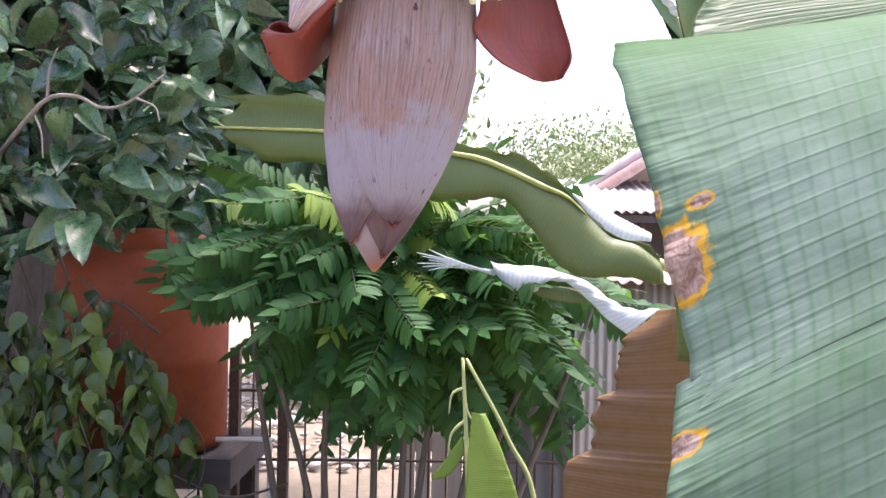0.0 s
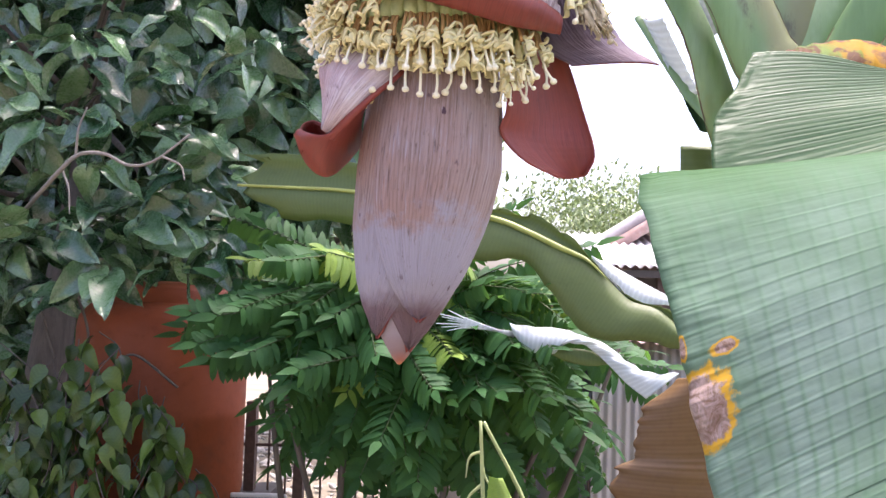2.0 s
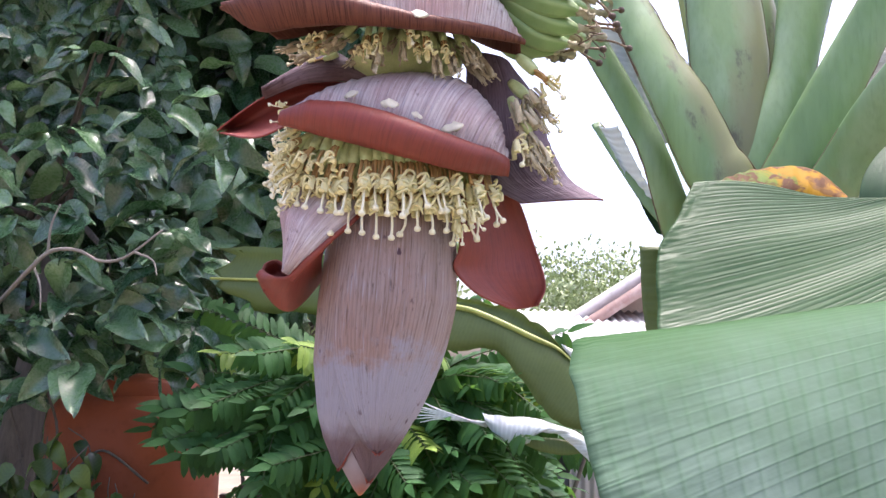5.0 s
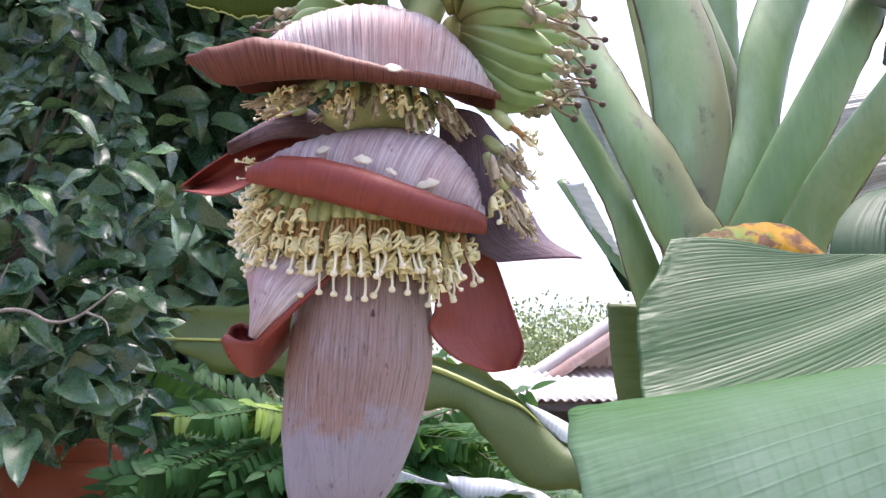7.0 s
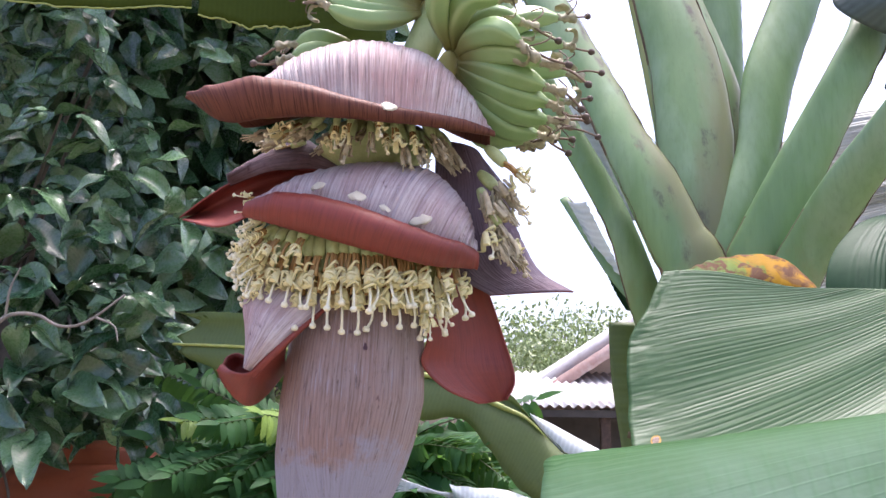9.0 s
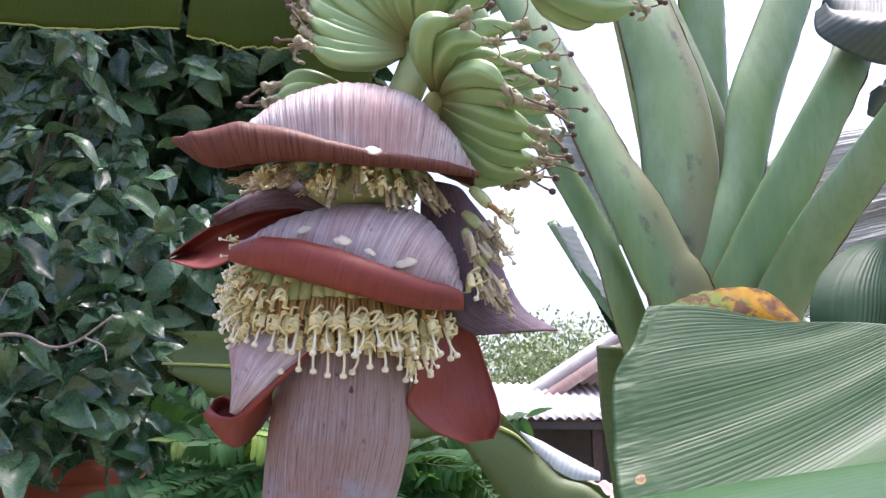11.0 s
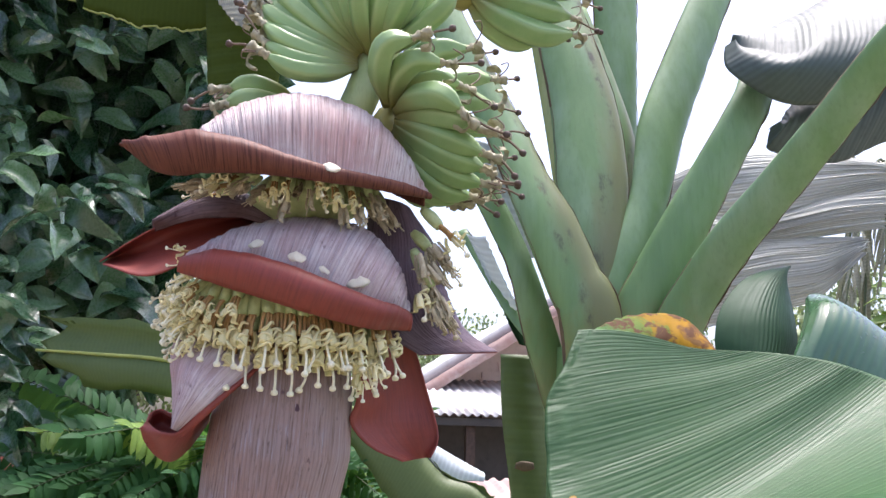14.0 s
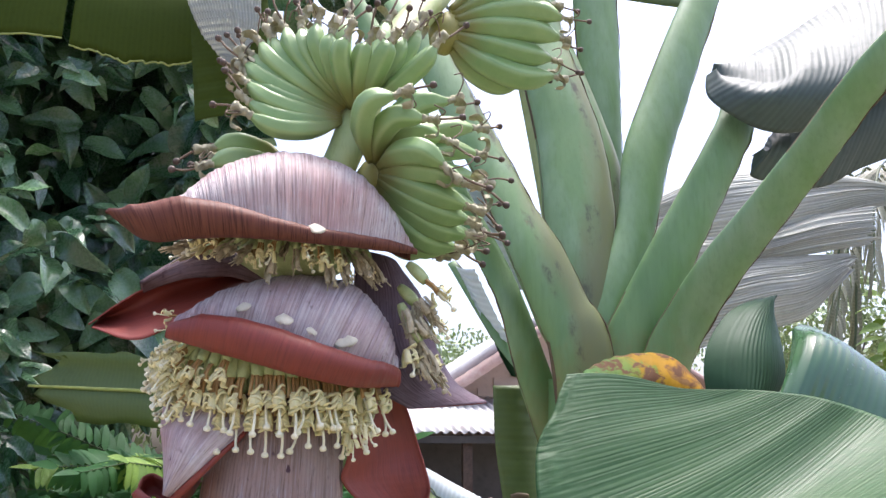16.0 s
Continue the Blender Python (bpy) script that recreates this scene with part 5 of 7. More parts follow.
def broad_leaf(nu=1400, nv=80):
    """The arching blade: pleated ribs of uneven width run from the margin to the midrib."""
    s, t = np.linspace(0, 1, nu), np.linspace(0, 1, nv)[None, :]
    a, b = spline(MARGIN, nu), spline(RIB, nu)
    # even steps along the blade
    u = np.concatenate([[0], np.cumsum(np.linalg.norm(np.diff((a + b) / 2, axis=0), axis=1))])
    even = np.linspace(0, u[-1], nu)
    a, b = (np.stack([np.interp(even, u, e[:, k]) for k in range(3)], 1) for e in (a, b))
    s, u = np.interp(even, u, s)[:, None], even[:, None]
    P = a[:, None] * (1 - t[:, :, None]) + b[:, None] * t[:, :, None]
    upper = np.clip((0.40 - s) / 0.08, 0, 1)
    te = t + upper * (t ** 1.45 - t)
    P[:, :, 2] = a[:, 2:] * (1 - te) + b[:, 2:] * te + (0.016 - 0.010 * upper) * np.sin(np.pi * t)
    P = P + (np.sin(9 * s) * np.sin(2 * np.pi * t) * 0.004)[:, :, None] * V(0, -0.6, 0.8)
    rs = np.random.RandomState(4)
    wide = rs.lognormal(0, 0.16, 200) * np.interp(np.arange(200), [0, 120, 135], [0.0040, 0.0042, 0.0068])
    ribbed = np.clip((0.47 - u) / 0.10, 0, 1)
    phase = np.interp(u, np.concatenate([[0], np.cumsum(wide)]), np.arange(201)) + 0.22 * np.sin(5 * t + 8 * s) * ribbed
    k = np.clip(phase.astype(int), 0, 199)
    f = phase - k
    saw = 1 - np.exp(-((f - 0.5) / 0.17) ** 2) + 0.25 * np.sin(np.pi * f)
    lone, shift = rs.uniform(0.65, 1, 200), rs.uniform(0, 6.28, 200)
    amp = lone[k] * (0.8 + 0.2 * np.sin(9 * t + shift[k]))
    start_t = 0.03 + 0.10 * ribbed
    amp = amp * np.clip((t - 0.4 * start_t) / start_t, 0, 1) * (0.00006 + 0.00048 * ribbed)
    field = rs.randn(nu + 24, nv + 2)
    dents = sum(field[i:i + nu, j:j + nv] for i in range(25) for j in range(3)) / 8.7
    n = np.cross(np.gradient(P, axis=0), np.gradient(P, axis=1))
    n /= np.linalg.norm(n, axis=2, keepdims=True) + 1e-12
    lift = saw * amp + dents * np.exp(-t * 9) * 0.0006
    P = P + n * lift[:, :, None]
    crinkle = np.convolve(rs.randn(nu + 40), np.hanning(41) / 11, "same")[20:-20]
    return P + (crinkle[:, None] * np.exp(-t * 32))[:, :, None] * V(-0.0022, -0.0022, 0.0006)


P = broad_leaf()
cut = next(k for k in range(700, 1400) if P[k, 0, 2] < 1.436 and P[k, 0, 1] < 0.45)
lower = P[cut:].copy()
lower += (np.linspace(1, 0, 80)[None, :, None] ** 0.7) * V(-0.0065, 0.0030, 0.003)
u_cut = np.linalg.norm(np.diff(P[:cut + 1].mean(axis=1), axis=0), axis=1).sum()
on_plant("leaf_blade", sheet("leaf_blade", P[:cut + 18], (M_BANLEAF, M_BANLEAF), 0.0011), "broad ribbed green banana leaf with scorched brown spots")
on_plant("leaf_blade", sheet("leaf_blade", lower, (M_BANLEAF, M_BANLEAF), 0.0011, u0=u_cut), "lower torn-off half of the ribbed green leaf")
on_plant("leaf_midrib", tube("leaf_midrib", spline(RIB[6:], 60) + V(0.005, 0.004, -0.004), np.linspace(0.014, 0.008, 60), M_MIDRIB, 10))
# a yellowed flap standing behind its upper edge
P = loft([(0.325, 0.890, 1.784), (0.346, 0.890, 1.784), (0.371, 0.890, 1.785), (0.413, 0.890, 1.786), (0.442, 0.890, 1.787), (0.467, 0.890, 1.788), (0.480, 0.890, 1.785)],
         [(0.329, 0.900, 1.820), (0.357, 0.920, 1.834), (0.387, 0.930, 1.844), (0.431, 0.930, 1.849), (0.462, 0.930, 1.843), (0.482, 0.920, 1.821), (0.488, 0.910, 1.805)], 60, 20, (0, -0.012, 0), 0.0012, 11, 2)
on_plant("leaf_flap", sheet("leaf_flap", P, (M_TORN, M_TORN), 0.001), "yellow and brown withered leaf edge")
# hanging strip behind
P = loft([(0.412, 1.70, 1.868), (0.414, 1.69, 1.74), (0.432, 1.68, 1.57), (0.45, 1.68, 1.3)], [(0.502, 1.71, 1.868), (0.512, 1.70, 1.74), (0.535, 1.69, 1.57), (0.55, 1.69, 1.3)], 40, 14, (0, -0.015, 0), 0.002, 12, 6)
on_plant("leaf_blade", sheet("leaf_blade", P, (M_BGBAN, M_BGBAN), 0.001), "narrow hanging strip of green leaf")
P = loft([(0.437, 1.664, 1.647), (0.452, 1.662, 1.651), (0.474, 1.664, 1.648)], [(0.435, 1.664, 1.637), (0.455, 1.662, 1.631), (0.476, 1.664, 1.636)], 16, 6, (0, -0.002, 0))
on_plant("dry_patch", sheet("dry_patch", P, (M_PETEDGE, M_PETEDGE), 0.001), "dark scorched patch on the hanging strip")
# rag of pale leaf on the broken stalk, green at its foot, and a bleached blade between the stalks
P = loft([(0.325, 1.66, 2.114), (0.344, 1.65, 2.072), (0.366, 1.63, 2.015), (0.39, 1.61, 1.954)], [(0.352, 1.6, 2.096), (0.372, 1.59, 2.044), (0.394, 1.58, 1.992), (0.415, 1.57, 1.942)], 40, 18, (0, 0.015, 0), 0.002, 9, 6)
on_plant("leaf_blade", sheet("leaf_blade", P, (M_PALELEAF, M_PALELEAF), 0.001), "torn pale leaf rag")
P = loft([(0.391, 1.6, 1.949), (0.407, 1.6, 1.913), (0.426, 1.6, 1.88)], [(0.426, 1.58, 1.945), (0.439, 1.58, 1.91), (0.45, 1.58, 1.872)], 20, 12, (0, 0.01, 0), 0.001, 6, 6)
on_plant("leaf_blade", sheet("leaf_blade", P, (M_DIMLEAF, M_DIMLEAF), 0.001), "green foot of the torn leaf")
P = loft([(0.304, 1.54, 2.283), (0.336, 1.54, 2.216), (0.374, 1.54, 2.145), (0.411, 1.54, 2.08), (0.427, 1.54, 2.047)], [(0.401, 1.52, 2.275), (0.407, 1.52, 2.209), (0.418, 1.52, 2.139), (0.429, 1.52, 2.074), (0.435, 1.52, 2.042)], 60, 18, (0, 0.02, 0), 0.0025, 26, 6)
on_plant("leaf_blade", sheet("leaf_blade", P, (M_PALELEAF, M_PALELEAF), 0.001), "bleached pleated blade between the stalks")
# folded leaves at the right
def pleated(top, bottom, nu, nv, ribs, height, bulge=(0, 0, 0), seed=0, tear=0.0):
    """A blade between an upper and a lower edge, with uneven pleats running along it."""
    rng = np.random.RandomState(seed)
    a, b = spline(top, nu), spline(bottom, nu)
    s, t = np.linspace(0, 1, nv)[:, None], np.linspace(0, 1, nu)[None, :]
    P = a[None] * (1 - s[:, :, None]) + b[None] * s[:, :, None] + (np.sin(np.pi * s) * (0.3 + 0.7 * np.sin(np.pi * t)))[:, :, None] * V(*bulge)
    edges = np.cumsum(rng.lognormal(0, 0.45, ribs))
    phase = np.interp(s, edges / edges[-1], np.arange(ribs)) + 0.35 * np.sin(4 * t + 5 * s)
    k = np.clip(phase.astype(int), 0, ribs - 1)
    f = phase - np.floor(phase)
    saw = np.where(f < 0.7, f / 0.7, (1 - f) / 0.3) * rng.uniform(0.3, 1, ribs)[k] * (0.65 + 0.35 * np.sin(7 * t + 2.1 * k))
    n = np.cross(np.gradient(P, axis=0), np.gradient(P, axis=1))
    n /= np.linalg.norm(n, axis=2, keepdims=True) + 1e-12
    P = P + n * (height * saw)[:, :, None]
    rag = np.convolve(rng.randn(nv + 4), np.ones(5) / 3, "same")[2:-2]
    return P + (rag[:, None] * np.clip((t - 0.86) / 0.14, 0, 1) * tear)[:, :, None] * V(1, 0, 0.15)


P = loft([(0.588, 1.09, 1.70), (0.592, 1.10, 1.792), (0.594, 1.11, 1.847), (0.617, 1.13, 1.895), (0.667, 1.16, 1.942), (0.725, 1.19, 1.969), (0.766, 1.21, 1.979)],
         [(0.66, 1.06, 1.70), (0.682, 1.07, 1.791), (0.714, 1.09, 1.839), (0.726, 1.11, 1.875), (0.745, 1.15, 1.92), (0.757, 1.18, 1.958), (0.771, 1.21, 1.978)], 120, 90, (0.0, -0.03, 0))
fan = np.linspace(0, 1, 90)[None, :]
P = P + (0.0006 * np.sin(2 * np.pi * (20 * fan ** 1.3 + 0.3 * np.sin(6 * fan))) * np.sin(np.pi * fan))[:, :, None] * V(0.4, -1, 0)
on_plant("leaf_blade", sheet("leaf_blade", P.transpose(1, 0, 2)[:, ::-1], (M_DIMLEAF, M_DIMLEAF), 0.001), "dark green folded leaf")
P = pleated([(0.714, 1.06, 1.903), (0.724, 1.06, 1.911), (0.741, 1.06, 1.910), (0.776, 1.06, 1.891), (0.820, 1.06, 1.863), (0.855, 1.05, 1.840), (0.911, 1.04, 1.808)], [(0.615, 0.96, 1.780), (0.622, 0.96, 1.778), (0.632, 0.95, 1.770), (0.671, 0.95, 1.755), (0.712, 0.94, 1.737), (0.761, 0.93, 1.722), (0.808, 0.92, 1.70)], 60, 60, 3, 0.0, (0.01, -0.035, 0.035), 3)
lines = np.linspace(0, 1, 60)[None, :]
P = P + (0.0008 * np.sin(2 * np.pi * (26 * lines + 0.4 * np.sin(9 * lines))) * np.linspace(0.2, 1, 60)[::-1, None])[:, :, None] * V(0, -0.7, 0.7)
on_plant("leaf_blade", sheet("leaf_blade", P.transpose(1, 0, 2)[:, ::-1], (M_BLUELEAF, M_BLUELEAF), 0.001), "glossy leaf with a bluish sheen")
# blade that droops from the right-hand stalks, with a rolled lower edge
LIP = [(0.692, 1.22, 2.376), (0.678, 1.20, 2.342), (0.674, 1.18, 2.312), (0.695, 1.16, 2.280), (0.744, 1.15, 2.251), (0.794, 1.14, 2.245), (0.86, 1.13, 2.262), (0.94, 1.11, 2.32), (1.02, 1.08, 2.40)]
FOLD = [(0.700, 1.215, 2.382), (0.712, 1.20, 2.368), (0.737, 1.17, 2.350), (0.767, 1.14, 2.332), (0.81, 1.12, 2.350), (0.873, 1.11, 2.362), (0.935, 1.10, 2.392), (1.0, 1.08, 2.43), (1.08, 1.06, 2.48)]
CREST = [(0.702, 1.22, 2.384), (0.735, 1.24, 2.405), (0.785, 1.26, 2.432), (0.84, 1.275, 2.468), (0.90, 1.28, 2.505), (0.97, 1.28, 2.555), (1.05, 1.26, 2.60), (1.13, 1.22, 2.64), (1.22, 1.16, 2.66)]
LIP, FOLD, CREST = ([tuple(V(-0.039, -0.113, 1.68) + (V(*q) - V(-0.039, -0.113, 1.68)) * 1.12) for q in edge] for edge in (LIP, FOLD, CREST))
low, high = loft(LIP, FOLD, 130, 18, (0, -0.03, -0.004)), loft(FOLD, CREST, 130, 30, (0, -0.012, 0.012), 0.0008, 34, 8)
P = np.concatenate([low[:, :-1], high], axis=1)
on_plant("leaf_blade", sheet("leaf_blade", P, (M_HANG, M_HANG), 0.001), "drooping grey-green leaf blade with a rolled edge")
P = loft([(0.868, 1.38, 2.300), (0.860, 1.38, 2.270), (0.866, 1.38, 2.250), (0.96, 1.38, 2.236), (1.022, 1.38, 2.244), (1.11, 1.38, 2.288), (1.3, 1.36, 2.36)], [(0.873, 1.40, 2.302), (0.90, 1.40, 2.32), (0.93, 1.40, 2.36), (1.02, 1.40, 2.42), (1.10, 1.40, 2.46), (1.20, 1.38, 2.52), (1.36, 1.36, 2.6)], 90, 30, (0, -0.04, 0), 0.0009, 18, 9)
on_plant("leaf_blade", sheet("leaf_blade", P, (M_HANG, M_HANG), 0.001), "drooping grey-green leaf blade")
P = loft([(0.92, 1.62, 2.74), (0.72, 1.70, 2.80), (0.5, 1.75, 2.86), (0.3, 1.7, 2.9)], [(1.05, 1.70, 3.02), (0.8, 1.8, 3.1), (0.55, 1.85, 3.15), (0.3, 1.85, 3.15)], 60, 20, (0, 0, 0.04), 0.0018, 14, 9)
on_plant("leaf_blade", sheet("leaf_blade", P, (M_BGBAN, M_BGBAN), 0.001))
# drooping brown leaf low down
P = loft([(0.533, 2.2, 1.372), (0.451, 2.2, 1.299), (0.426, 2.2, 1.239), (0.419, 2.2, 1.170), (0.371, 2.2, 1.135), (0.364, 2.2, 1.023), (0.308, 2.2, 0.979), (0.303, 2.2, 0.86), (0.33, 2.2, 0.4), (0.40, 2.2, 0.1)],
         [(0.58, 2.2, 1.385), (0.66, 2.18, 1.36), (0.72, 2.17, 1.28), (0.74, 2.17, 1.20), (0.76, 2.16, 1.14), (0.76, 2.16, 1.03), (0.76, 2.16, 0.97), (0.74, 2.16, 0.8), (0.70, 2.18, 0.4), (0.60, 2.2, 0.1)], 160, 40, (0, -0.05, 0), 0.0010, 23, 11)
rag = np.convolve(np.random.RandomState(21).randn(168), np.hanning(9) / 2, "valid")
P = P + (rag[:, None] * np.exp(-np.linspace(0, 1, 40) * 14)[None, :])[:, :, None] * V(0.005, 0, 0.001)
on_plant("leaf_blade", sheet("leaf_blade", P, (M_BROWN, M_BROWN), 0.001), "dead brown banana leaf hanging down")
# large dry leaf behind, split into three overlapping flaps
FLAPS = (([(1.00, 2.24, 2.44), (1.163, 2.24, 2.524), (1.292, 2.24, 2.557), (1.517, 2.24, 2.581), (1.741, 2.24, 2.575), (1.92, 2.24, 2.536)], [(0.99, 2.22, 2.33), (1.154, 2.22, 2.305), (1.356, 2.20, 2.332), (1.541, 2.20, 2.39), (1.731, 2.20, 2.462), (1.916, 2.2, 2.495)], 13, 3),
         ([(1.0, 2.19, 2.374), (1.156, 2.19, 2.343), (1.358, 2.19, 2.366), (1.543, 2.18, 2.429), (1.725, 2.18, 2.463)], [(1.0, 2.17, 2.21), (1.151, 2.17, 2.22), (1.291, 2.16, 2.262), (1.497, 2.15, 2.302), (1.677, 2.14, 2.334)], 10, 5),
         ([(1.02, 2.16, 2.26), (1.152, 2.16, 2.25), (1.292, 2.15, 2.279), (1.459, 2.15, 2.294), (1.612, 2.15, 2.303)], [(1.02, 2.14, 1.99), (1.171, 2.14, 2.03), (1.319, 2.13, 2.07), (1.443, 2.12, 2.114), (1.58, 2.12, 2.243)], 14, 7))
for top, bottom, ribs, seed in FLAPS:
    on_plant("leaf_blade", sheet("leaf_blade", pleated(top, bottom, 90, 120, ribs + 10, 0.0085, (0, -0.04, 0), seed, 0.012), (M_GREYLEAF, M_GREYLEAF), 0.0012), "dry grey-white torn leaf flap with deep pleats")


# ---- background banana leaves ----
def bg_leaf():
    t = thing("banana_leaf", "yellow-green banana leaf with a pale midrib, arching over the shrub", "banana leaf", at=(0.6, 2.9, 0))
    back = Matrix.Translation((-0.6, -2.9, 0))
    mid = [(-0.914, 3.3, 1.975), (-0.687, 3.25, 1.964), (-0.426, 3.2, 1.946), (-0.027, 3.09, 1.868), (0.093, 3.06, 1.843), (0.191, 3.03, 1.802), (0.307, 3.0, 1.746), (0.391, 2.97, 1.706), (0.464, 2.94, 1.635), (0.532, 2.91, 1.571), (0.613, 2.87, 1.541), (0.681, 2.84, 1.478)]
    up = [(-0.925, 3.3, 2.10), (-0.67, 3.25, 2.095), (-0.44, 3.2, 2.06), (-0.008, 3.1, 1.91), (0.151, 3.05, 1.874), (0.239, 3.03, 1.859), (0.316, 3.0, 1.799), (0.400, 2.97, 1.724), (0.474, 2.94, 1.640), (0.536, 2.91, 1.576), (0.624, 2.88, 1.556), (0.686, 2.86, 1.522)]
    lo = [(-0.81, 3.3, 1.86), (-0.66, 3.25, 1.84), (-0.44, 3.2, 1.825), (-0.105, 3.09, 1.70), (0.036, 3.05, 1.702), (0.182, 3.02, 1.70), (0.259, 2.98, 1.608), (0.316, 2.96, 1.532), (0.362, 2.94, 1.475), (0.435, 2.91, 1.435), (0.542, 2.88, 1.441), (0.691, 2.84, 1.423)]
    foot = [(0.70, 2.95, 1.50), (0.84, 2.97, 1.42), (0.90, 2.97, 1.2), (0.92, 2.95, 0.6), (0.92, 2.95, -0.02)]
    n = 90
    a, m, b = spline(up, n), spline(mid, n), spline(lo, n)
    rag = np.random.RandomState(3)
    tear = 0.007 * np.convolve(rag.randn(n + 2), (0.3, 0.5, 0.3), "same")[1:-1][:, None] * V(0, 0, 1)
    rows = [a + tear] + [a * (1 - f) + m * f + V(0, 0.02 * math.sin(math.pi * f), 0) for f in (0.25, 0.5, 0.75)] + [m] + [m * (1 - f) + b * f + V(0, -0.015 * math.sin(math.pi * f), 0) for f in (0.25, 0.5, 0.75)] + [b + tear * 0.6]
    rows = np.array(rows) + (rag.uniform(-0.01, 0.12, 9)[:, None] * np.exp(-np.arange(n) / 3.0)[None, :])[:, :, None] * V(1, 0, 0)
    part("blade", sheet("blade", rows.transpose(1, 0, 2), (M_BGBAN, M_BGBAN), 0.0012), t, m=back)
    part("midrib", tube("midrib", spline(mid[:9], 70) + V(0, -0.006, 0), np.interp(np.linspace(0, 1, 70), (0, 0.5, 0.75, 1), (0.005, 0.010, 0.010, 0.001)), M_MIDRIB, 8), t, "yellow midrib", back)
    part("stalk", tube("stalk", spline(mid[8:11] + foot, 40) + V(0, 0.02, -0.01), np.linspace(0.008, 0.03, 40), M_RACHIS, 8), t, m=back)
    P = loft([(0.132, 3.0, 1.482), (0.214, 3.0, 1.472), (0.311, 3.0, 1.468), (0.388, 2.99, 1.446), (0.464, 2.98, 1.419), (0.537, 2.95, 1.363), (0.609, 2.93, 1.332), (0.693, 2.9, 1.337)],
             [(0.148, 2.99, 1.444), (0.204, 2.97, 1.391), (0.281, 2.97, 1.383), (0.313, 2.97, 1.416), (0.385, 2.96, 1.418), (0.455, 2.94, 1.366), (0.523, 2.92, 1.298), (0.586, 2.9, 1.25)], 90, 24, (0, -0.02, 0.004), 0.003, 9, 3)
    part("torn_blade", sheet("torn_blade", P, (M_PALELEAF, M_PALELEAF), 0.0012), t, "pale torn half of the leaf", back)
    P = loft([(0.243, 2.985, 1.414), (0.321, 2.985, 1.406), (0.407, 2.980, 1.398), (0.464, 2.975, 1.371)], [(0.272, 2.980, 1.384), (0.334, 2.980, 1.358), (0.406, 2.970, 1.347), (0.468, 2.970, 1.354)], 24, 8, (0, -0.006, 0))
    part("torn_blade", sheet("torn_blade", P, (M_BGBAN, M_BGBAN), 0.0012), t, "green folded edge of the torn half", back)
    P = loft([(0.405, 2.975, 1.720), (0.478, 2.97, 1.688), (0.571, 2.95, 1.637), (0.666, 2.93, 1.587)], [(0.408, 2.965, 1.712), (0.465, 2.945, 1.641), (0.544, 2.92, 1.571), (0.66, 2.9, 1.559)], 60, 20, (0, -0.01, 0.004), 0.0012, 16, 3)
    part("torn_blade", sheet("torn_blade", P, (M_PALELEAF, M_PALELEAF), 0.0012), t, "white wedge of the leaf", back)
    for k in range(7):
        z = 1.455 + 0.012 * k
        part("leaf_shred", tube("leaf_shred", spline([(0.15, 2.99, 1.45 - 0.002 * k), (-0.0, 2.99, 1.463 + 0.004 * k), (-0.08 - 0.02 * (k % 3), 2.98, 1.45 + 0.012 * k)], 10), np.linspace(0.006, 0.0015, 10), M_PALELEAF, 5), t, m=back)


bg_leaf()


